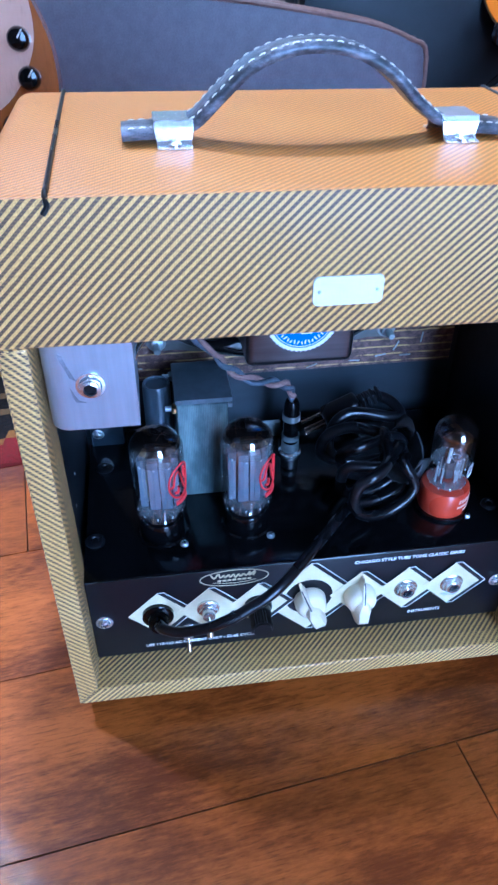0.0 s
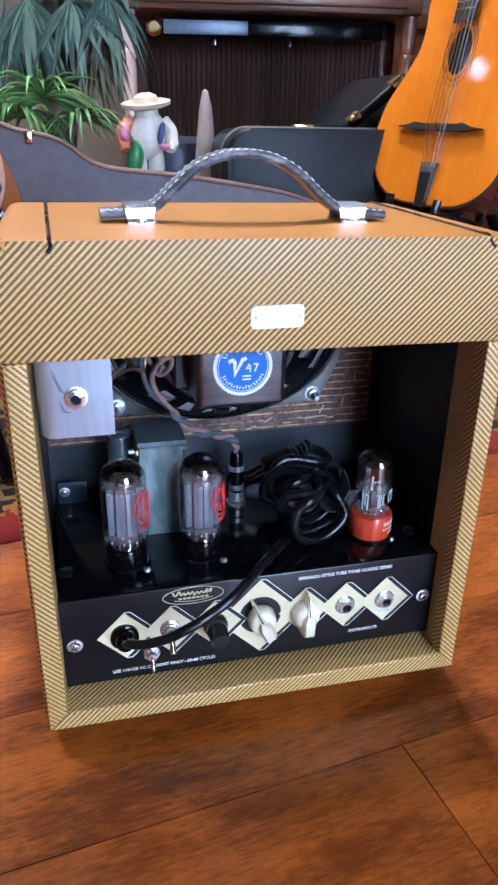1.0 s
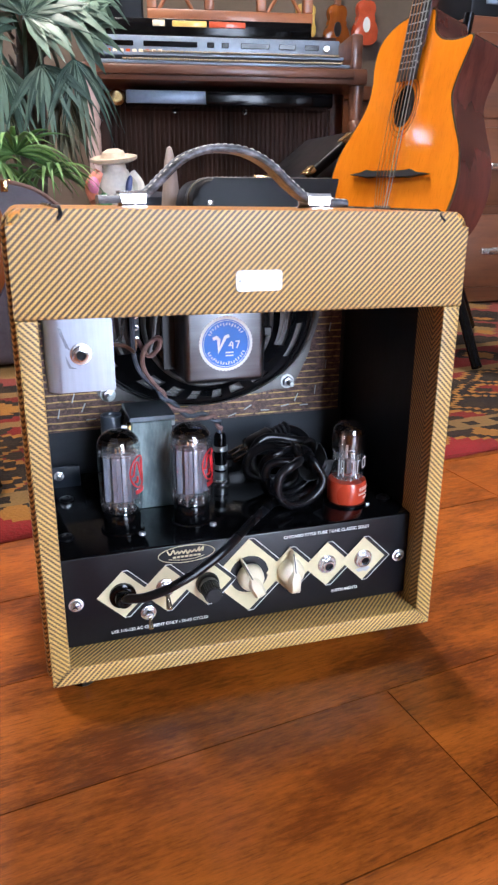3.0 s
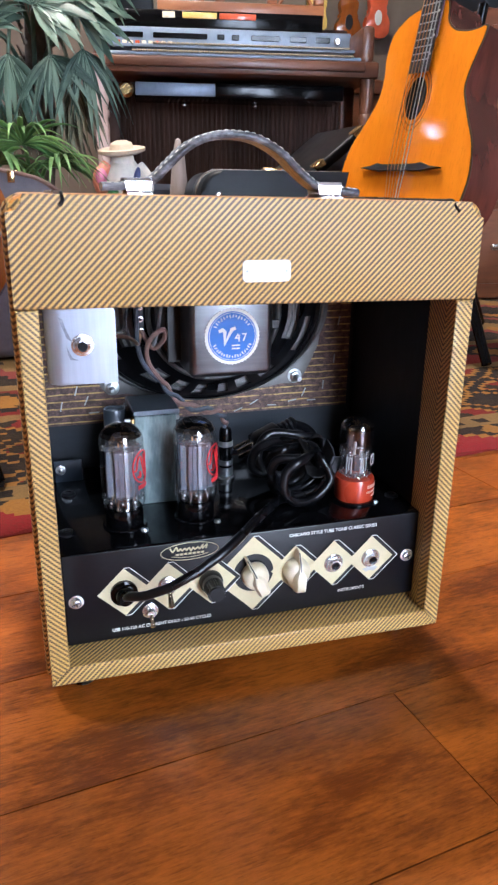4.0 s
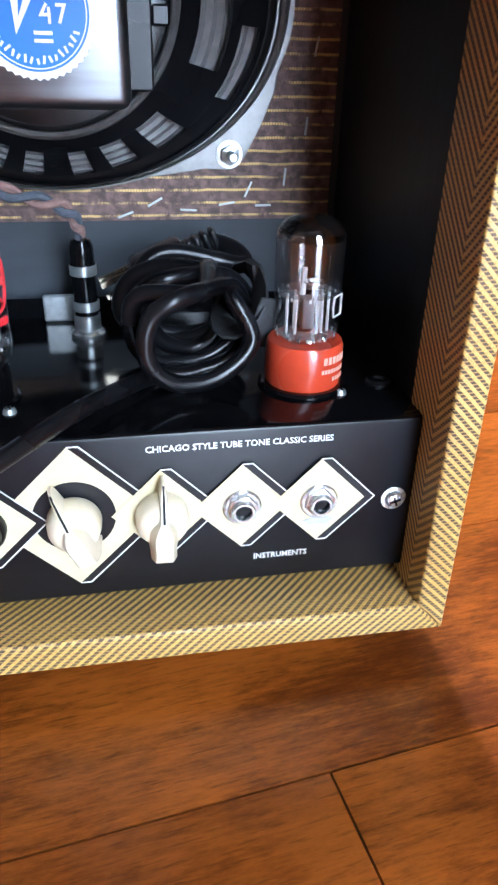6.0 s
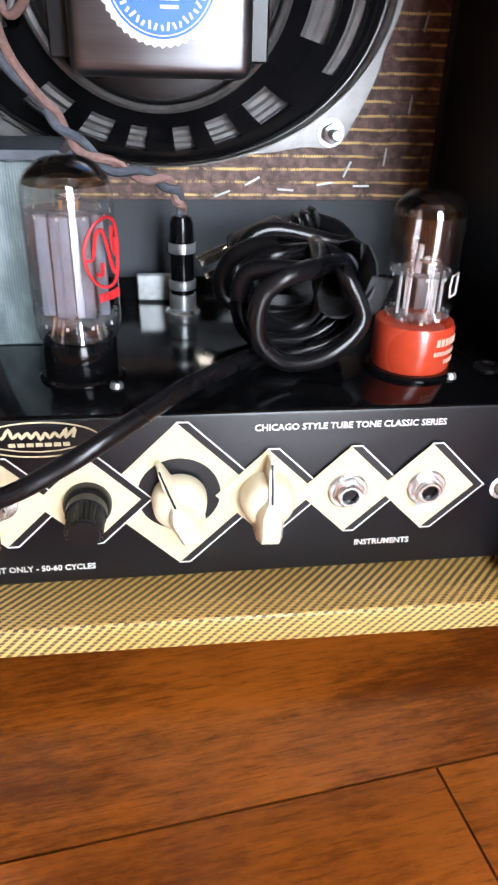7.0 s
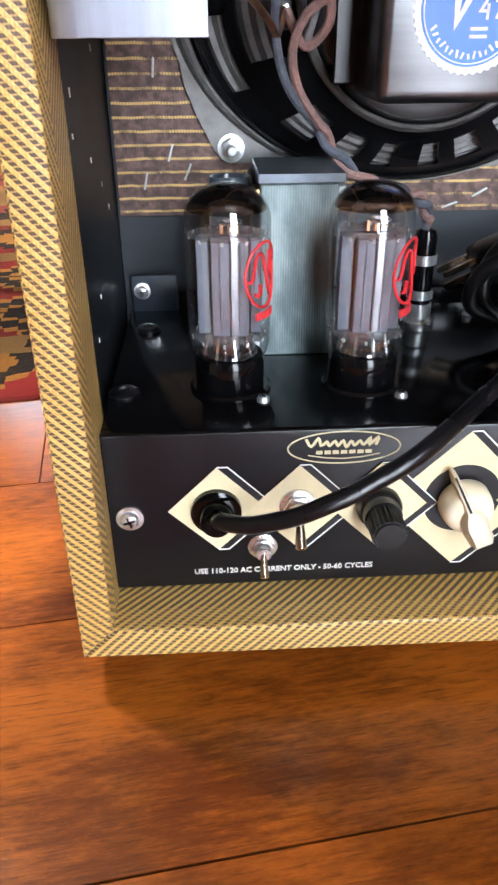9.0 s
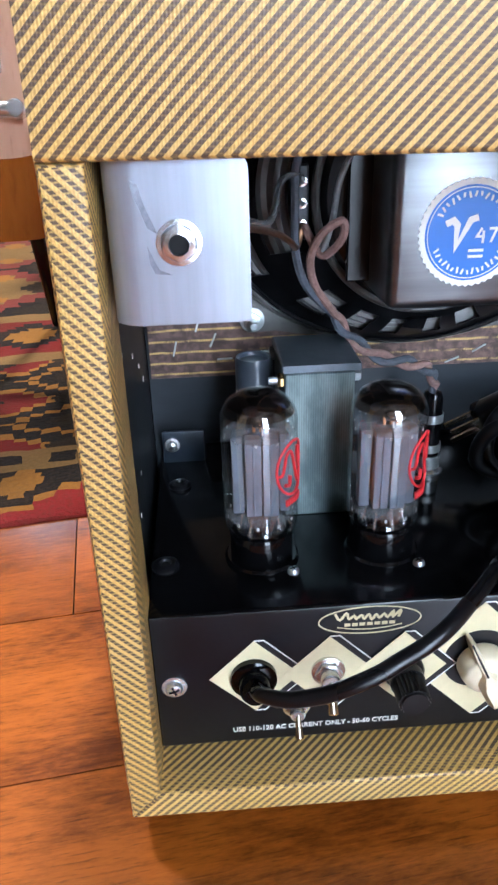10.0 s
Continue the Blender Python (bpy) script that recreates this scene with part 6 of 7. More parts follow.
def build_small_case():
    """Slanting lid of another case behind, with brass corners."""
    c = thing("instrument_case", "black instrument case with brass corners, its lid raised", "instrument case", (0.95, 1.62, 0))
    part("tray", box(BM(), 0.62, 0.98, 1.50, 1.86, 0.008, 0.36, 0.015, 3), CASE_BLACK, c)
    m = Matrix.Translation((0.62, 1.50, 0.37)) @ pose(0, 0, 0, 0, -38, 0)
    part("lid", box(BM(), 0.0, 0.21, 0.0, 0.36, 0.0, 0.03, 0.010, 3, m), CASE_BLACK, c)
    part("lid_top", prism(BM(), [(0.76, 0.362), (0.97, 0.362), (0.97, 0.475), (0.84, 0.475)], 1.53, 1.84, 0.008, 2), CASE_BLACK, c)
    for x in (0.02, 0.16):
        part("corner", box(BM(), x, x + 0.035, -0.004, 0.03, 0.015, 0.034, 0.003, 2, m), BRASS, c)
    part("catch", box(BM(), 0.66, 0.76, 1.488, 1.502, 0.352, 0.378, 0.004, 2), BRASS, c)


# ---- guitars ----
def outline_from(half, n=6):
    """A closed outline from right-hand points (half width, height), bottom to top, smoothed."""
    right = smooth_path([(w, z, 0) for w, z in half], n)
    return [(p.x, p.y) for p in right] + [(-p.x, p.y) for p in right[::-1][1:-1]]


def build_bass():
    """Natural ash electric guitar on a tubular stand beside the amplifier."""
    g = thing("electric_guitar", "natural ash electric guitar with an amber edge, on a black stand", "guitar", (-0.318, 0.50, 0.18))
    M = Matrix.Translation((-0.318, 0.492, 0.178)) @ pose(0, 0, 0, -9, 0, 0)
    half = [(0.0, 0.0), (0.07, 0.004), (0.125, 0.030), (0.158, 0.085), (0.160, 0.14), (0.143, 0.19), (0.122, 0.24), (0.128, 0.30), (0.146, 0.36), (0.135, 0.415), (0.10, 0.43), (0.06, 0.40), (0.035, 0.385), (0.0, 0.385)]
    pts = outline_from(half)
    part("body", prism(BM(), pts, -0.002, 0.042, 0.016, 6, M), AMBER_EDGE, g)
    part("top", prism(BM(), [(x * 0.90, 0.072 + z * 0.80) for x, z in pts], -0.0045, -0.0022, 0.0012, 2, M), ASH, g, "natural ash top")
    for x, z in ((0.131, 0.150), (0.136, 0.117), (0.115, 0.075)):
        k = part("knob", lathe(BM(), [(0.0105, 0), (0.0110, 0.002), (0.0095, 0.011), (0.0080, 0.0135), (0.004, 0.0145), (0, 0.0147)], 28, M @ Matrix.Translation((x, -0.0045, z)) @ pose(0, 0, 0, 90)), BLACK_PLASTIC, g, "black control knob")
        part("pointer", box(BM(), -0.0006, 0.0006, -0.0148, -0.013, 0.001, 0.009, 0.0002, 1, M @ Matrix.Translation((x, -0.0045, z)) @ pose(0, 0, 0, 0, 35, 0)), WHITE_PRINT, k)
    br = part("bridge", box(BM(), -0.041, 0.045, -0.012, -0.0045, 0.142, 0.164, 0.002, 2, M), CHROME, g, "chrome bridge")
    for k in range(6):
        part("saddle", box(BM(), -0.038 + k * 0.0132, -0.027 + k * 0.0132, -0.0165, -0.0115, 0.144, 0.162, 0.0015, 2, M), CHROME, br)
    part("tailpiece", cyl(BM(), M @ Vector((-0.052, -0.016, 0.112)), M @ Vector((0.056, -0.016, 0.112)), 0.0072, n=20, edge=0.002), CHROME, g, "chrome stop tailpiece")
    for x in (-0.052, 0.056):
        part("post", cyl(BM(), M @ Vector((x, -0.0045, 0.112)), M @ Vector((x, -0.0235, 0.112)), 0.0078, n=20, edge=0.001), CHROME, g)
    part("pickup", box(BM(), -0.045, 0.045, -0.014, -0.0045, 0.172, 0.205, 0.003, 2, M), BLACK_PLASTIC, g, "black pickup")
    part("pickup", box(BM(), -0.045, 0.045, -0.014, -0.0045, 0.28, 0.313, 0.003, 2, M), BLACK_PLASTIC, g)
    part("neck", box(BM(), -0.028, 0.028, -0.018, 0.010, 0.33, 0.88, 0.008, 3, M), ASH, g)
    part("fingerboard", box(BM(), -0.029, 0.029, -0.024, -0.0182, 0.325, 0.88, 0.002, 2, M), EBONY, g)
    part("headstock", prism(BM(), [(-0.028, 0.875), (0.028, 0.875), (0.046, 0.92), (0.040, 1.06), (-0.03, 1.07), (-0.044, 0.92)], -0.012, 0.004, 0.002, 2, M), ASH, g)
    for k in range(6):
        bm = BM()
        sweep(bm, [M @ Vector((-0.030 + k * 0.012, -0.0185, 0.10)), M @ Vector((-0.020 + k * 0.008, -0.026, 0.88))], 0.0005, 5)
        part("string", bm, DULL_STEEL, g)
    s = thing("guitar_stand", "black tubular guitar stand under the ash guitar", "guitar stand", (-0.30, 0.54, 0))
    feet = [(-0.44, 0.40), (-0.20, 0.41), (-0.318, 0.80)]
    for x, y in feet:
        part("leg", sweep(BM(), smooth_path([(-0.305, 0.60, 0.30), (-0.305 + (x + 0.305) * 0.5, 0.60 + (y - 0.60) * 0.45, 0.20), (x, y, 0.013)], 6), 0.009, 12), BLACK_PAINT, s)
    part("post", cyl(BM(), (-0.305, 0.60, 0.20), (-0.305, 0.60, 0.62), 0.010, n=16, edge=0.002), BLACK_PAINT, s)
    for x in (-0.40, -0.24):
        part("cradle", sweep(BM(), smooth_path([(x, 0.60, 0.20), (x, 0.53, 0.165), (x, 0.475, 0.163), (x, 0.468, 0.185)], 6), 0.008, 10), RUBBER, s)
    part("cradle_bar", cyl(BM(), (-0.40, 0.60, 0.20), (-0.22, 0.60, 0.20), 0.009, n=12), BLACK_PAINT, s)


def build_archtop():
    """Amber flat-topped guitar with an oval hole, leaning on a stand."""
    n = Vector((-0.9423, -0.2700, 0.1977)).normalized()
    r = Vector((0.2738, -0.9617, -0.0082)).normalized()
    u = Vector((0.1924, 0.0464, 0.9802)).normalized()
    base = Vector((0.6367, 1.0378, 0.3925)) - u * 0.150
    # local x across, y into the body, z up the body
    M = Matrix(((r.x, -n.x, u.x, base.x), (r.y, -n.y, u.y, base.y), (r.z, -n.z, u.z, base.z), (0, 0, 0, 1)))
    g = thing("acoustic_guitar", "amber jazz guitar with oval sound hole and rosewood sides", "guitar", tuple(base))
    left = [(0.0, 0.0), (0.10, 0.008), (0.168, 0.050), (0.198, 0.120), (0.188, 0.190), (0.150, 0.248), (0.122, 0.295), (0.116, 0.34), (0.122, 0.385), (0.114, 0.430), (0.078, 0.460), (0.03, 0.474), (0.0, 0.475)]
    lp = smooth_path([(w, z, 0) for w, z in left], 6)
    rt = [(0.0, 0.0), (0.10, 0.008), (0.166, 0.050), (0.190, 0.120), (0.180, 0.190), (0.150, 0.248), (0.128, 0.295), (0.128, 0.325), (0.137, 0.360), (0.148, 0.398), (0.145, 0.411), (0.125, 0.408), (0.098, 0.408), (0.065, 0.416), (0.042, 0.436), (0.03, 0.475), (0.0, 0.475)]
    rp = smooth_path([(w, z, 0) for w, z in rt], 6)
    pts = [(p.x, p.y) for p in rp[:-1]] + [(-p.x, p.y) for p in lp[::-1][:-1]]
    # sides and back, then the closed top
    part("body", prism(BM(), pts, 0.003, 0.100, 0.004, 2, M), ROSEWOOD, g, "dark rosewood sides and back")
    part("binding", prism(BM(), [(x * 1.004, 0.24 + (z - 0.24) * 1.004) for x, z in pts], 0.0004, 0.0032, 0.001, 1, M), plain("binding_dark", (0.045, 0.025, 0.012), 0.4, 0, 0.1, 60, 0.05), g)
    bm = BM()
    rows = []
    for k in (1.0, 0.97, 0.85, 0.7, 0.5, 0.3, 0.1):
        h = -0.0005 if k == 1.0 else -0.0008 - 0.0012 * (1 - k * k)
        rows.append([bm.verts.new(M @ Vector((x * 0.985 * k, h, 0.22 + (z - 0.22) * 0.985 * k))) for x, z in pts])
    for a, b in zip(rows, rows[1:]):
        for i in range(len(a)):
            j = (i + 1) % len(a)
            bm.faces.new((a[i], a[j], b[j], b[i]))
    bm.faces.new(rows[-1])
    part("soundboard", bm, SPRUCE, g, "glossy amber spruce soundboard", 60)
    hc = 0.290
    # black oval laid on the board paints the dark of the hole
    part("sound_hole", prism(BM(), circle(0, hc, 0.027, 40, 0, 0.042), -0.0030, -0.0018, 0, 1, M), BLACK_PAINT, g)
    bm = BM()
    for k, w in ((1.35, 0.0022), (1.58, 0.0012)):
        ring(bm, circle(0, hc, 0.025 * k, 48, 0, 0.042 * (k - 0.08)), circle(0, hc, 0.025 * k - w, 48, 0, 0.042 * (k - 0.08) - w), -0.0026, -0.0005)
    bm.transform(M)
    part("rosette", bm, AMBER_EDGE, g)
    bp = [(-0.120, 0.150), (-0.085, 0.147), (-0.062, 0.143), (-0.045, 0.146), (0.0, 0.145), (0.045, 0.146), (0.062, 0.143), (0.085, 0.147), (0.120, 0.150), (0.085, 0.153), (0.066, 0.160), (0.045, 0.156), (0.0, 0.157), (-0.045, 0.156), (-0.066, 0.160), (-0.085, 0.153)]
    part("bridge", prism(BM(), bp, -0.014, -0.0030, 0.001, 2, M), EBONY, g, "black moustache bridge")
    part("tailpiece", prism(BM(), [(-0.014, -0.002), (0.014, -0.002), (0.018, 0.07), (0.024, 0.085), (-0.024, 0.085), (-0.018, 0.07)], -0.010, -0.0012, 0.002, 2, M), FLANGE_GREY, g, "nickel tailpiece")
    part("tailpiece_inlay", prism(BM(), [(-0.0118, 0.003), (0.0118, 0.003), (0.0150, 0.066), (-0.0150, 0.066)], -0.0112, -0.0098, 0.0006, 1, M), EBONY, g)
    part("neck", box(BM(), -0.022, 0.022, -0.010, 0.018, 0.40, 0.86, 0.008, 3, M), ROSEWOOD, g)
    fb = part("fingerboard", prism(BM(), [(-0.027, 0.338), (0.027, 0.338), (0.022, 0.86), (-0.022, 0.86)], -0.0140, -0.0085, 0.001, 1, M), EBONY, g)
    z = 0.86 - 0.0
    for k in range(1, 22):
        zz = 0.86 - (0.86 - 0.15) * (1 - 2 ** (-k / 12))
        part("fret", box(BM(), -0.0245, 0.0245, -0.0152, -0.0138, zz - 0.0011, zz + 0.0011, 0.0003, 1, M), DULL_STEEL, fb)
    for zz in (0.37, 0.405, 0.45, 0.50, 0.56):
        part("dot", lathe(BM(), [(0.0022, 0), (0.0022, 0.0006), (0, 0.0006)], 10, M @ Matrix.Translation((0.0245, -0.0139, zz)) @ pose(0, 0, 0, 90)), WHITE_PRINT, fb)
    part("headstock", prism(BM(), [(-0.024, 0.86), (0.024, 0.86), (0.034, 0.90), (0.030, 1.02), (-0.030, 1.02), (-0.034, 0.90)], -0.010, 0.006, 0.002, 2, M), ROSEWOOD, g)
    for k in range(6):
        a = -1 + 0.4 * k
        bm = BM()
        sweep(bm, [M @ Vector((a * 0.018, -0.0095, 0.075)), M @ Vector((a * 0.026, -0.0155, 0.152)), M @ Vector((a * 0.019, -0.0185, 0.86))], 0.0010 if k < 4 else 0.0013, 5)
        part("string", bm, COPPER if k < 4 else DULL_STEEL, g)
    s = thing("guitar_stand", "black tubular guitar stand under the amber guitar", "guitar stand", (0.75, 1.03, 0))
    for (x, y), d in zip(((0.74, 0.80), (0.45, 1.12), (1.02, 1.24)), range(3)):
        part("leg", sweep(BM(), smooth_path([(0.735, 1.045, 0.30), (0.735 + (x - 0.735) * 0.55, 1.045 + (y - 1.045) * 0.55, 0.17), (x, y, 0.013)], 6), 0.011, 12), BLACK_PAINT, s)
    part("post", cyl(BM(), (0.735, 1.045, 0.24), (0.82, 1.075, 0.72), 0.011, n=16, edge=0.002), BLACK_PAINT, s)
    for d in (-0.07, 0.07):
        p = base + r * d
        part("cradle", sweep(BM(), smooth_path([Vector((0.735, 1.045, 0.24)) + r * d * 0.3, p - n * 0.10 - u * 0.014, p - n * 0.03 - u * 0.014, p + n * 0.022 - u * 0.012, p + n * 0.026 + u * 0.014], 6), 0.009, 10), RUBBER, s)


# ---- palm ----
def build_palm():
    p = thing("potted_palm", "fan palm with drooping green leaves in a dark pot", "plant", (-0.10, 1.62, 0))
    part("pot", lathe(BM(), [(0, 0.008), (0.105, 0.008), (0.115, 0.015), (0.145, 0.24), (0.152, 0.26), (0.140, 0.262), (0.132, 0.235), (0, 0.235)], 40, Matrix.Translation((-0.12, 1.64, 0))), plain("dark_pot", (0.03, 0.028, 0.028), 0.45, 0, 0.3, 40, 0.2), p)
    rng = random.Random(21)
    bm = BM()
    sweep(bm, smooth_path([(-0.12, 1.64, 0.22), (-0.09, 1.63, 0.45), (-0.075, 1.62, 0.70), (-0.06, 1.62, 1.05)], 10), 0.042, 14, None, 0.028)
    for k in range(160):
        z = rng.uniform(0.25, 1.02)
        a = rng.uniform(0, 2 * math.pi)
        f = (z - 0.22) / 0.8
        c = Vector((-0.12 + 0.06 * f, 1.64 - 0.02 * f, z))
        d = Vector((math.cos(a), math.sin(a), 0))
        q = c + d * (0.036 - 0.012 * f)
        sweep(bm, [q, q + d * 0.014 + Vector((0, 0, 0.022))], 0.006, 5, None, 0.002)
    part("trunk", bm, BARK, p, "rough fibrous trunk")

    def fan(base, tip, size, blades, mat, droop, spread=200, name="leaf", face=None, slim=0.95):
        """A fan leaf: a stalk and folded, tapering blades that part and bend over towards their tips."""
        base, tip = Vector(base), Vector(tip)
        stem = smooth_path([base, base.lerp(tip, 0.5) + Vector((0, 0, 0.05)), tip], 6)
        bm = BM()
        sweep(bm, stem, 0.006, 6, None, 0.004)
        fwd = (tip - base).normalized()
        side = fwd.cross(Vector((0, 0, 1)))
        side = side.normalized() if side.length > 0.01 else Vector((1, 0, 0))
        up = side.cross(fwd)
        if face is not None:
            up = Vector(face).normalized()
            fwd = (fwd - up * fwd.dot(up)).normalized()
            side = fwd.cross(up).normalized()
        for k in range(blades):
            a = radians(-spread / 2 + spread * k / (blades - 1) + rng.uniform(-5, 5))
            d = fwd * math.cos(a) + side * math.sin(a)
            L = size * (0.75 + 0.3 * math.cos(a * 0.6)) * rng.uniform(0.72, 1.12)
            w = 0.5 * size * radians(spread / blades) * slim * rng.uniform(0.8, 1.2)
            across = d.cross(up).normalized()
            bend = rng.uniform(0.5, 1.7)
            yaw = rng.uniform(-0.10, 0.10)
            prev = None
            for i in range(9):
                t = i / 8
                c = tip + (d + across * yaw * t) * L * t + up * (0.05 * size * math.sin(t * 3)) - Vector((0, 0, 1)) * droop * bend * L * t ** 2.6
                ww = w * (0.35 + 1.75 * t if t < 0.42 else 1.08 * (1 - ((t - 0.42) / 0.58) ** 1.5) + 0.015)
                row = [bm.verts.new(c - across * ww), bm.verts.new(c - up * ww * 0.55), bm.verts.new(c + across * ww)]
                if prev:
                    bm.faces.new((prev[0], prev[1], row[1], row[0]))
                    bm.faces.new((prev[1], prev[2], row[2], row[1]))
                prev = row
        lf = part(name, bm, mat, p, "", 60)
        so = lf.modifiers.new("thickness", "SOLIDIFY")
        so.thickness = 0.0009

    DRY = make_leaf("dry_palm_leaf", (0.055, 0.060, 0.036), (0.20, 0.19, 0.12))
    top = (-0.09, 1.60, 0.78)
    # the crown, leaf by leaf: where the blades meet, length, the way the leaf faces, droop
    crown = (
        ((0.020, 1.50, 0.725), 0.155, (0.25, -1.0, 0.35), 0.25, 230), ((-0.085, 1.46, 0.735), 0.17, (-0.2, -0.9, 0.6), 0.20, 220),
        ((-0.030, 1.54, 0.800), 0.19, (0.1, -0.8, 0.7), 0.20, 230), ((-0.160, 1.50, 0.800), 0.19, (-0.4, -0.9, 0.3), 0.25, 220),
        ((0.035, 1.56, 0.840), 0.18, (0.5, -0.8, 0.4), 0.30, 210), ((-0.110, 1.60, 0.900), 0.21, (0.0, -0.7, 0.7), 0.30, 230),
        ((-0.200, 1.52, 0.690), 0.17, (-0.5, -1.0, 0.2), 0.45, 210), ((-0.240, 1.60, 0.840), 0.20, (-0.6, -0.6, 0.5), 0.35, 220),
        ((-0.050, 1.72, 0.930), 0.20, (0.2, 0.5, 0.8), 0.35, 230), ((0.050, 1.66, 0.900), 0.19, (0.7, 0.2, 0.6), 0.35, 220),
        ((-0.180, 1.70, 0.950), 0.21, (-0.5, 0.3, 0.8), 0.35, 220),
    )
    for tip, size, face, droop, spread in crown:
        fan((top[0], top[1], tip[2] - rng.uniform(0.08, 0.16)), tip, size * 0.88, 19, LEAF, droop * 0.6, spread, "leaf", face)
    # older leaves hanging against the trunk
    for tip, size, face in (((0.020, 1.50, 0.655), 0.12, (0.3, -1.0, 0.1)), ((-0.055, 1.50, 0.640), 0.13, (-0.1, -1.0, 0.2)), ((-0.150, 1.52, 0.640), 0.14, (-0.3, -1.0, 0.1)),
                            ((0.000, 1.56, 0.590), 0.11, (0.5, -1.0, 0.0)), ((-0.210, 1.55, 0.600), 0.14, (-0.5, -1.0, 0.1)), ((-0.140, 1.55, 0.545), 0.10, (-0.2, -1.0, 0.0)), ((-0.020, 1.60, 0.530), 0.10, (0.4, -0.8, 0.1))):
        fan((tip[0] * 0.5 - 0.045, 1.62, tip[2] + 0.09), tip, size, 15, DRY if size < 0.115 else LEAF, 0.45, 120, "hanging_leaf", face, 0.75)
    fan((-0.12, 1.60, 0.30), (-0.135, 1.38, 0.440), 0.165, 30, LEAF_BRIGHT, 0.40, 250, "young_leaf", None, 0.5)
    fan((-0.12, 1.60, 0.28), (-0.19, 1.40, 0.40), 0.16, 24, LEAF_BRIGHT, 0.5, 230, "young_leaf", None, 0.5)
    fan((-0.12, 1.60, 0.28), (-0.06, 1.40, 0.395), 0.135, 24, LEAF_BRIGHT, 0.55, 200, "young_leaf", None, 0.5)


# ---- painted figure and driftwood spike ----
def build_figure():
    """A painted pottery figure with a wide pale hat, standing on a small base; one mesh."""
    M = Matrix.Translation((0.092, 1.42, 0))
    paint = [plain("figure_" + nm, col, 0.4, 0, 0.15, 60, 0.1, coat=0.3) for nm, col in
             (("cream", (0.74, 0.68, 0.58)), ("orange", (0.70, 0.22, 0.12)), ("green", (0.05, 0.24, 0.07)), ("sky", (0.30, 0.58, 0.62)), ("pink", (0.72, 0.22, 0.34)), ("straw", (0.62, 0.50, 0.36)), ("navy", (0.05, 0.07, 0.20)))]
    bm = BM()

    def add(make, k):
        n = len(bm.faces)
        make()
        bm.faces.ensure_lookup_table()
        for f in bm.faces[n:]:
            f.material_index = k

    def blob(x, y, z, rx, ry, rz, tilt=0):
        lathe(bm, [(0 if abs(i) == 6 else math.cos(math.pi / 2 * i / 6), math.sin(math.pi / 2 * i / 6)) for i in range(-6, 7)], 20, M @ Matrix.Translation((x, y, z)) @ pose(0, 0, 0, 0, tilt, 0) @ Matrix.Diagonal((rx, ry, rz, 1)))

    add(lambda: lathe(bm, [(0, 0.010), (0.075, 0.010), (0.080, 0.03), (0.072, 0.20), (0.062, 0.262), (0, 0.268)], 28, M), 5)
    for dx in (-0.022, 0.020):
        add(lambda: blob(dx, 0.0, 0.300, 0.020, 0.022, 0.048), 0)
        add(lambda: blob(dx * 1.5, -0.022, 0.272, 0.020, 0.030, 0.012), 3 if dx < 0 else 4)
    add(lambda: blob(-0.032, -0.018, 0.318, 0.020, 0.020, 0.040, 8), 2)
    add(lambda: blob(0.002, 0.0, 0.368, 0.044, 0.036, 0.055), 0)
    add(lambda: blob(0.000, -0.004, 0.412, 0.028, 0.026, 0.026), 0)
    add(lambda: sweep(bm, smooth_path([M @ Vector(q) for q in ((-0.036, 0, 0.398), (-0.060, -0.012, 0.370), (-0.054, -0.030, 0.335))], 6), 0.017, 10, None, 0.013), 1)
    add(lambda: blob(-0.055, -0.030, 0.372, 0.014, 0.013, 0.020), 4)
    add(lambda: sweep(bm, smooth_path([M @ Vector(q) for q in ((0.038, 0, 0.398), (0.056, -0.012, 0.372), (0.048, -0.030, 0.335))], 6), 0.016, 10, None, 0.012), 0)
    add(lambda: blob(0.028, -0.036, 0.372, 0.008, 0.006, 0.024, 12), 6)
    add(lambda: blob(0.036, -0.034, 0.344, 0.014, 0.010, 0.008), 4)
    add(lambda: blob(0.060, -0.020, 0.350, 0.011, 0.011, 0.016), 0)
    add(lambda: lathe(bm, [(0, -0.004), (0.040, -0.003), (0.056, 0.003), (0.057, 0.010), (0.050, 0.012), (0.036, 0.006), (0.030, 0.010), (0.026, 0.022), (0.014, 0.028), (0, 0.029)], 32, M @ Matrix.Translation((0.000, 0, 0.427)) @ pose(0, 0, 0, 8, -6, 0)), 5)
    solo("figurine", bm, paint, "painted pottery figure with a wide pale hat and coloured clothes", "figurine")
    bm = BM()
    lathe(bm, [(0, 0.008), (0.04, 0.008), (0.036, 0.18), (0.026, 0.32), (0.015, 0.43), (0.007, 0.465), (0, 0.47)], 20, Matrix.Translation((0.245, 1.50, 0)))
    for v in bm.verts:
        v.co += Vector((noise.noise(v.co * 30), noise.noise(v.co * 30 + Vector((5, 0, 0))), 0)) * 0.005
    solo("driftwood_spike", bm, DRIFT, "grey weathered wooden spike standing upright", "ornament")
    bm = BM()
    lathe(bm, [(0, 0.008), (0.10, 0.008), (0.11, 0.03), (0.115, 0.30), (0.10, 0.345), (0.06, 0.36), (0, 0.362)], 32, Matrix.Translation((0.20, 1.72, 0)))
    solo("drum_stool", bm, plain("blue_black_vinyl", (0.018, 0.026, 0.045), 0.4, 0, 0.2, 60, 0.1), "dark blue round vinyl stool behind the figure", "stool")


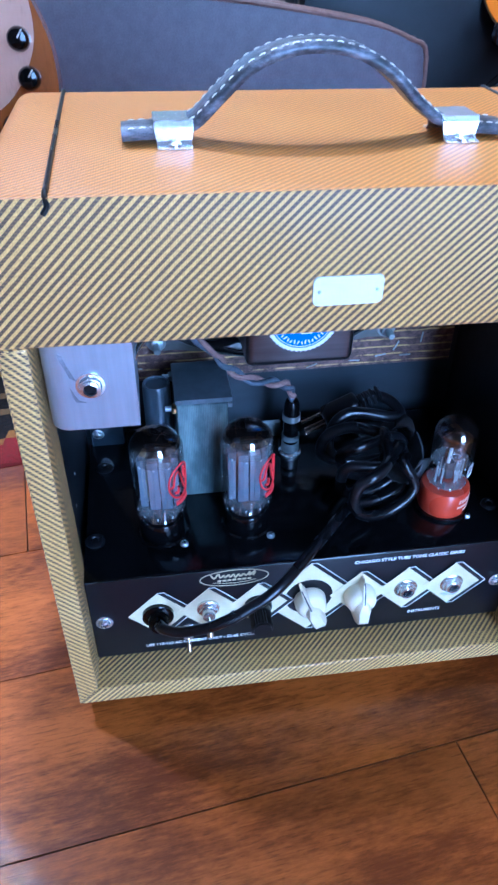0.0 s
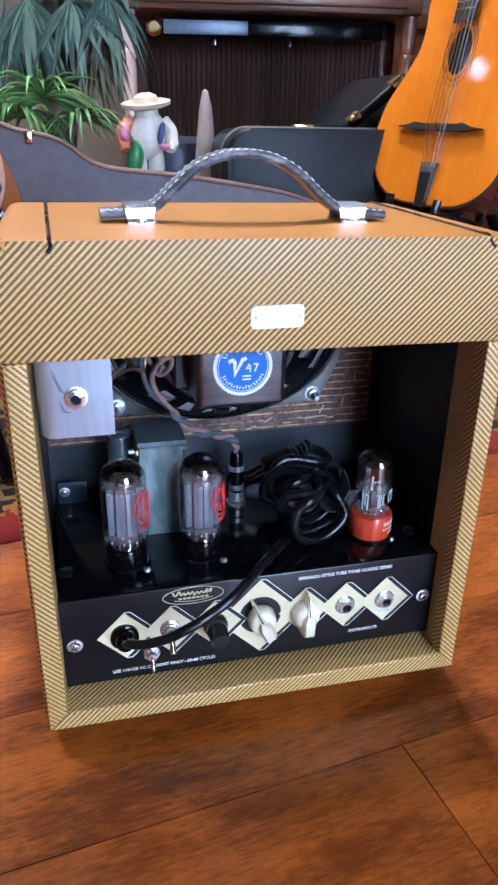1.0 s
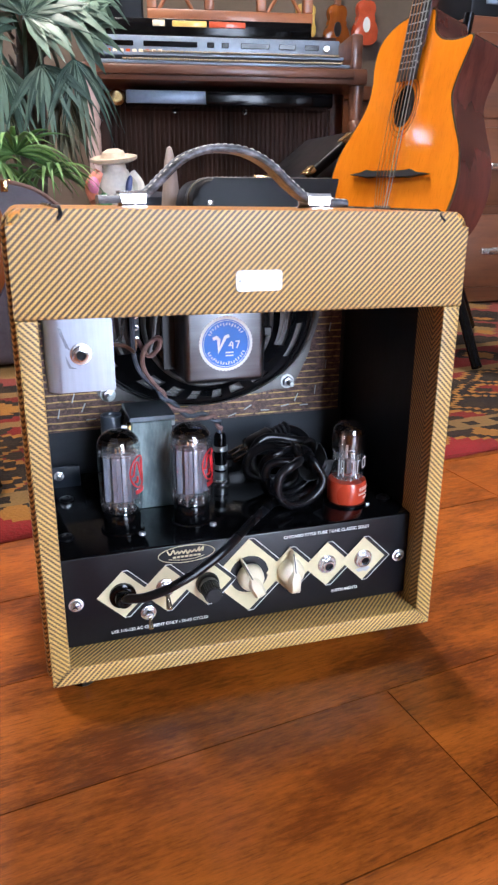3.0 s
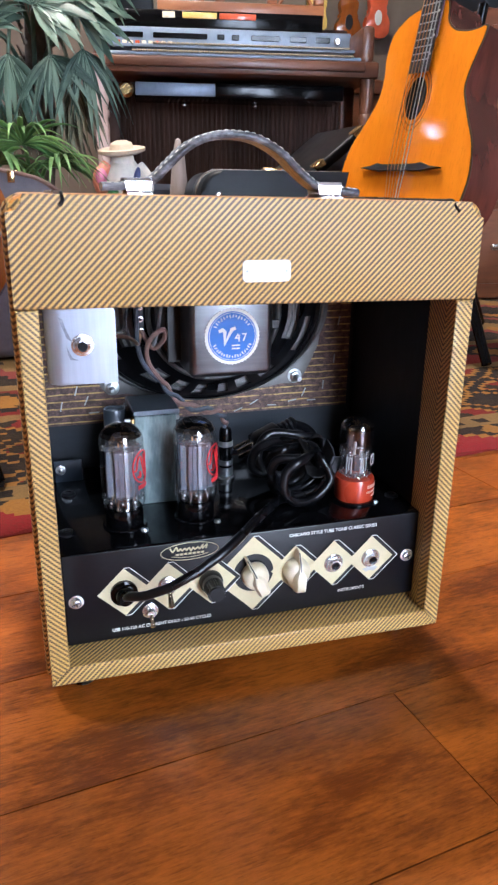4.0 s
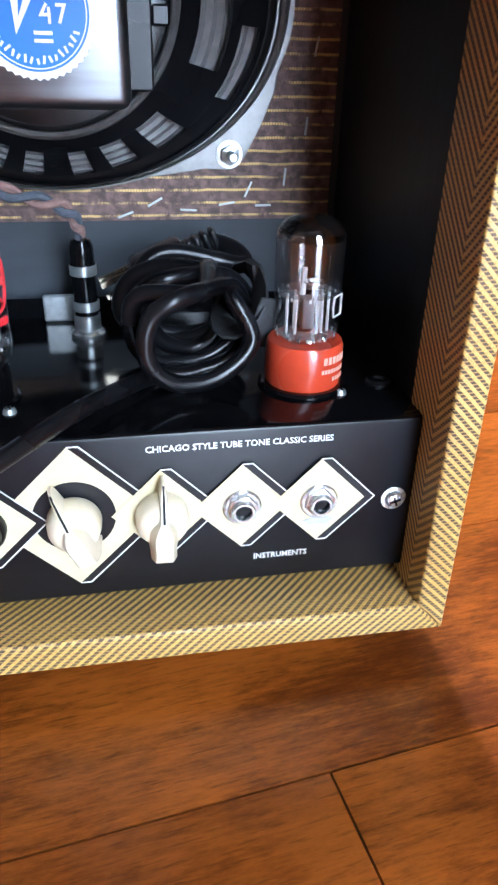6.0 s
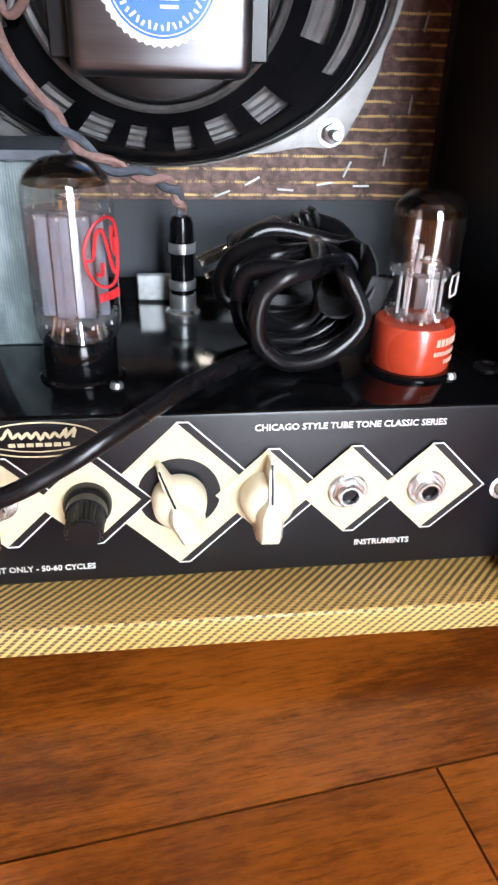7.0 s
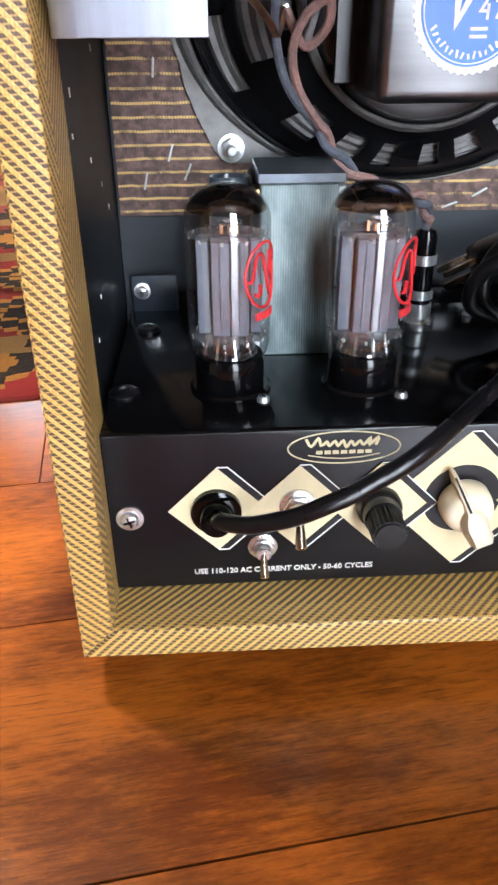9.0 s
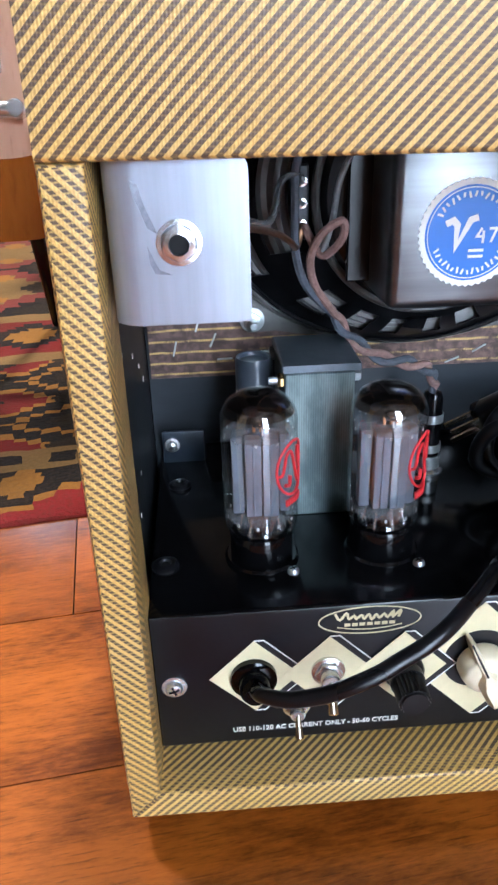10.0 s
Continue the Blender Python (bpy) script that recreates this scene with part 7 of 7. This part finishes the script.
# ---- organ against the far wall ----
def build_organ():
    o = thing("organ", "old wooden two-manual organ with blue-grey control rail and dark panelled front", "organ", (0.70, 2.60, 0))
    M = Matrix.Translation((0.70, 2.60, 0)) @ pose(0, 0, 0, 0, 0, -10)

    def B(nm, x0, x1, y0, y1, z0, z1, mat, r=0.006, lab="", par=None):
        return part(nm, box(BM(), x0, x1, y0, y1, z0, z1, r, 2, M), mat, par or o, lab)

    B("key_shelf", -0.56, 0.56, -0.10, 0.35, 0.765, 0.825, ORGAN_WOOD, 0.012)
    B("top_edge", -0.50, 0.50, -0.115, -0.09, 0.785, 0.820, ORGAN_WOOD, 0.008)
    for s in (-1, 1):
        B("cheek", s * 0.52 - 0.025, s * 0.52 + 0.025, -0.06, 0.40, 0.825, 0.955, ORGAN_WOOD, 0.012)
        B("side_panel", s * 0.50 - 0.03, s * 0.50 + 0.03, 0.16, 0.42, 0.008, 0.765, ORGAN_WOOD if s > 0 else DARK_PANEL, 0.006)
    # turned front legs, the left one in a paler wood
    for s, mat in ((-1, PALE_WOOD), (1, ORGAN_WOOD)):
        part("leg", lathe(BM(), [(0, 0.008), (0.020, 0.008), (0.025, 0.03), (0.018, 0.06), (0.021, 0.30), (0.027, 0.58), (0.023, 0.60), (0.029, 0.615), (0.029, 0.63), (0.023, 0.64), (0.029, 0.67), (0.029, 0.766), (0, 0.766)], 24, M @ Matrix.Translation((s * 0.525, -0.055, 0))), mat, o, "turned leg")
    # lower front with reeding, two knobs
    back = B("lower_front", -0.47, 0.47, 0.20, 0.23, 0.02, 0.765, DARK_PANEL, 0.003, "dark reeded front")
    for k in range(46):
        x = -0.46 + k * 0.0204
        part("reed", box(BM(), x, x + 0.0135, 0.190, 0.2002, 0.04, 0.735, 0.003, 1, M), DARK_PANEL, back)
    for x in (-0.20, 0.10):
        part("knob", lathe(BM(), [(0.010, 0), (0.010, 0.006), (0.006, 0.012), (0, 0.013)], 16, M @ Matrix.Translation((x, 0.190, 0.685)) @ pose(0, 0, 0, 90)), CHROME, back)
    B("slide", -0.40, 0.44, -0.02, 0.20, 0.690, 0.745, BLACK_PAINT, 0.006, "black expression tray under the shelf")
    B("slide_front", -0.395, -0.08, -0.026, -0.019, 0.694, 0.742, BLUE_GREY, 0.004)
    part("pedal_knob", lathe(BM(), [(0.03, 0), (0.03, 0.02), (0.02, 0.03), (0, 0.03)], 20, M @ Matrix.Translation((-0.43, 0.0, 0.715)) @ pose(0, 0, 0, 90)), BRASS, o)
    # two manuals and the tab rail
    for y, z, x0, x1 in ((-0.075, 0.828, -0.40, 0.46), (0.03, 0.872, -0.32, 0.47)):
        rail = B("manual", -0.49, 0.49, y, y + 0.12, z, z + 0.012, BLUE_GREY, 0.003)
        n = 44
        for k in range(n):
            x = x0 + (x1 - x0) * k / n
            part("white_key", box(BM(), x, x + (x1 - x0) / n - 0.0016, y - 0.006, y + 0.11, z + 0.0125, z + 0.019, 0.002, 1, M), OLD_KEY, rail)
    rail = B("tab_rail", -0.50, 0.50, 0.15, 0.20, 0.890, 0.965, BLUE_GREY, 0.006, "blue-grey tab rail")
    for x0, x1 in ((-0.47, -0.36), (-0.32, -0.10), (-0.06, -0.03), (0.0, 0.03), (0.08, 0.20), (0.24, 0.31), (0.35, 0.41)):
        part("tab_slot", box(BM(), x0, x1, 0.146, 0.1505, 0.925, 0.945, 0.002, 1, M), BLACK_PAINT, rail)
    for k in range(9):
        part("tab", box(BM(), -0.47 + k * 0.026, -0.452 + k * 0.026, 0.135, 0.150, 0.893, 0.912, 0.002, 1, M), CREAM_PLASTIC if k % 3 else RED_BODY, rail)
    part("dial", lathe(BM(), [(0.014, 0), (0.014, 0.012), (0.010, 0.016), (0, 0.016)], 20, M @ Matrix.Translation((0.44, 0.15, 0.932)) @ pose(0, 0, 0, 90)), CHROME, rail)
    B("upper_deck", -0.51, 0.38, 0.16, 0.45, 0.966, 1.03, BLACK_PAINT, 0.006, "dark upper deck")
    for x0, x1, mat in ((-0.28, -0.23, CREAM_PLASTIC), (-0.20, -0.06, YELLOW_BODY), (-0.05, 0.10, RED_BODY)):
        B("strip", x0, x1, 0.153, 0.161, 1.0, 1.022, mat, 0.002)
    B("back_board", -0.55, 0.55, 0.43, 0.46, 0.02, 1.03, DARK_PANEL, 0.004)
    # open wooden rack standing on the deck
    f = thing("wooden_rack", "orange-brown wooden lattice rack standing on the organ", "rack", (0.75, 2.85, 1.03))
    R = Matrix.Translation((0.70, 2.60, 0)) @ pose(0, 0, 0, 0, 0, -10)
    for z in (1.032, 1.30):
        part("rail", box(BM(), -0.30, 0.40, 0.24, 0.30, z, z + 0.05, 0.006, 2, R), RED_WOOD, f)
    for x in (-0.30, -0.06, 0.16, 0.36):
        part("upright", box(BM(), x, x + 0.04, 0.245, 0.295, 1.083, 1.299, 0.004, 2, R), RED_WOOD, f)
    for x in (-0.26, 0.20):
        for s in (-1, 1):
            part("brace", sweep(BM(), [R @ Vector((x + 0.08 - s * 0.07, 0.27, 1.085)), R @ Vector((x + 0.08 + s * 0.07, 0.27, 1.297))], 0.008, 8), RED_WOOD, f)
    part("black_amp_head", box(BM(), -0.50, -0.315, 0.22, 0.42, 1.032, 1.22, 0.01, 2, R), CASE_BLACK, None)
    tagged(bpy.data.objects["black_amp_head"], "small black equipment box on the organ", "equipment")


# ---- instruments hung on the far wall, cabinet at the side ----
def build_hung(x, z, kind, mat, label):
    y = RY1 - 0.012
    g = thing("wall_guitar", label, "guitar", (x, y, z), "guitars on the wall")
    M = Matrix.Translation((x, y, z))
    if kind == "slab":
        half = [(0.0, 0.0), (0.05, 0.004), (0.075, 0.05), (0.062, 0.10), (0.060, 0.14), (0.07, 0.18), (0.05, 0.21), (0.0, 0.205)]
    else:
        half = [(0.0, 0.0), (0.06, 0.006), (0.095, 0.06), (0.085, 0.12), (0.06, 0.165), (0.062, 0.20), (0.072, 0.24), (0.05, 0.275), (0.0, 0.28)]
    half = [(w * 0.72, h * 0.72) for w, h in half]
    top = half[-1][1]
    part("body", prism(BM(), outline_from(half, 4), -0.05, -0.012, 0.006, 2, M), mat, g)
    part("pickguard", prism(BM(), circle(0.0, top * 0.45, 0.020, 16, 0, 0.035), -0.053, -0.0495, 0, 1, M), WHITE_PRINT if mat is RED_BODY else EBONY, g)
    part("neck", box(BM(), -0.016, 0.016, -0.05, -0.025, top - 0.01, top + 0.34, 0.004, 2, M), RED_WOOD, g)
    part("headstock", box(BM(), -0.03, 0.03, -0.045, -0.03, top + 0.34, top + 0.46, 0.006, 2, M), RED_WOOD, g)
    part("hook", box(BM(), -0.02, 0.02, -0.03, 0.011, top + 0.31, top + 0.335, 0.004, 2, M), BLACK_PAINT, g)


def build_cabinet_right():
    c = thing("chest_of_drawers", "reddish wooden chest of drawers with metal pulls", "cabinet", (1.55, 1.75, 0))
    part("body", box(BM(), 1.20, 1.95, 1.66, 2.05, 0.010, 0.86, 0.006, 2), CHEST_WOOD, c)
    for z in (0.06, 0.32, 0.58):
        d = part("drawer", box(BM(), 1.225, 1.925, 1.645, 1.665, z, z + 0.235, 0.006, 2), CHEST_WOOD, c)
        part("pull", cyl(BM(), (1.30, 1.632, z + 0.12), (1.44, 1.632, z + 0.12), 0.011, n=14, edge=0.003), CHROME, d)
        for x in (1.31, 1.43):
            part("pull_post", cyl(BM(), (x, 1.65, z + 0.12), (x, 1.632, z + 0.12), 0.007, n=10), CHROME, d)
    e = thing("equipment_rack", "dark equipment boxes stacked on the chest of drawers", "equipment", (1.55, 1.85, 0.86))
    part("case", box(BM(), 1.22, 1.90, 1.70, 2.02, 0.862, 1.12, 0.01, 2), CASE_BLACK, e)
    part("front_panel", box(BM(), 1.27, 1.85, 1.692, 1.702, 0.90, 1.08, 0.004, 2), BLUE_GREY, e)
    for k in range(5):
        part("knob", lathe(BM(), [(0.014, 0), (0.013, 0.014), (0, 0.016)], 16, Matrix.Translation((1.34 + k * 0.10, 1.692, 0.99)) @ pose(0, 0, 0, 90)), BLACK_PLASTIC, e)


build_grey_case()
build_black_case()
build_small_case()
build_bass()
build_archtop()
build_palm()
build_figure()
build_organ()
build_hung(1.33, 1.10, "slab", YELLOW_BODY, "yellow slab guitar hung on the wall")
build_hung(1.50, 1.06, "violin", AMBER_EDGE, "amber curved instrument hung on the wall")
build_hung(1.66, 1.09, "violin", RED_BODY, "red sunburst electric guitar hung on the wall")
build_cabinet_right()


# ---- floor ----
def build_floor():
    f = new("floor")
    tagged(f, "glossy reddish-brown hardwood floorboards with worn finish", "floor", "", "structure")
    part("subfloor", box(BM(), RX0 - 0.15, RX1 + 0.15, RY0 - 0.15, RY1 + 0.15, -0.08, -0.016, 0), BLACK_WOOD, f)
    rng = random.Random(3)
    W, ang = 0.1225, 7.2
    meshes = {}
    for row in range(-32, 34):
        v = -0.0575 + row * W
        x = -3.6 + rng.uniform(0, 0.8)
        ends = []
        while x < 3.6:
            ends.append(x)
            x += rng.choice((0.6, 0.9, 1.2, 1.5))
        if row == -1:
            ends = [-3.3, -2.1, -0.9, 0.0815, 1.28, 2.2, 3.2]
        if row == 0:
            ends = [-3.5, -2.3, -1.1, 0.55, 1.6, 2.6]
        ends.append(3.8)
        for a, b in zip(ends, ends[1:]):
            mid = Vector((a + (b - a) / 2, v + W / 2, 0))
            wx = mid.x * math.cos(radians(ang)) - mid.y * math.sin(radians(ang))
            wy = mid.x * math.sin(radians(ang)) + mid.y * math.cos(radians(ang))
            if not (RX0 - 0.9 < wx < RX1 + 0.9 and RY0 - 0.2 < wy < RY1 + 0.2):
                continue
            # boards end under the walls
            lo = (RX0 - 0.12 + mid.y * math.sin(radians(ang))) / math.cos(radians(ang))
            hi = (RX1 + 0.12 + mid.y * math.sin(radians(ang))) / math.cos(radians(ang))
            a = min(max(a, lo), hi - 0.02)
            b = max(min(b, hi), a + 0.02)
            mid.x = (a + b) / 2
            wx = mid.x * math.cos(radians(ang)) - mid.y * math.sin(radians(ang))
            wy = mid.x * math.sin(radians(ang)) + mid.y * math.cos(radians(ang))
            L = b - a
            key = round(L, 3)
            if key not in meshes:
                meshes[key] = mesh_of("plank", box(BM(), -L / 2 + 0.0005, L / 2 - 0.0005, -W / 2 + 0.0005, W / 2 - 0.0005, -0.015, 0.0, 0), PLANK, 30)
            ob = new("plank", meshes[key])
            ob.parent = f
            ob.matrix_basis = Matrix.Translation((wx, wy, rng.uniform(-0.0002, 0.0))) @ pose(0, 0, 0, 0, 0, ang)


build_floor()
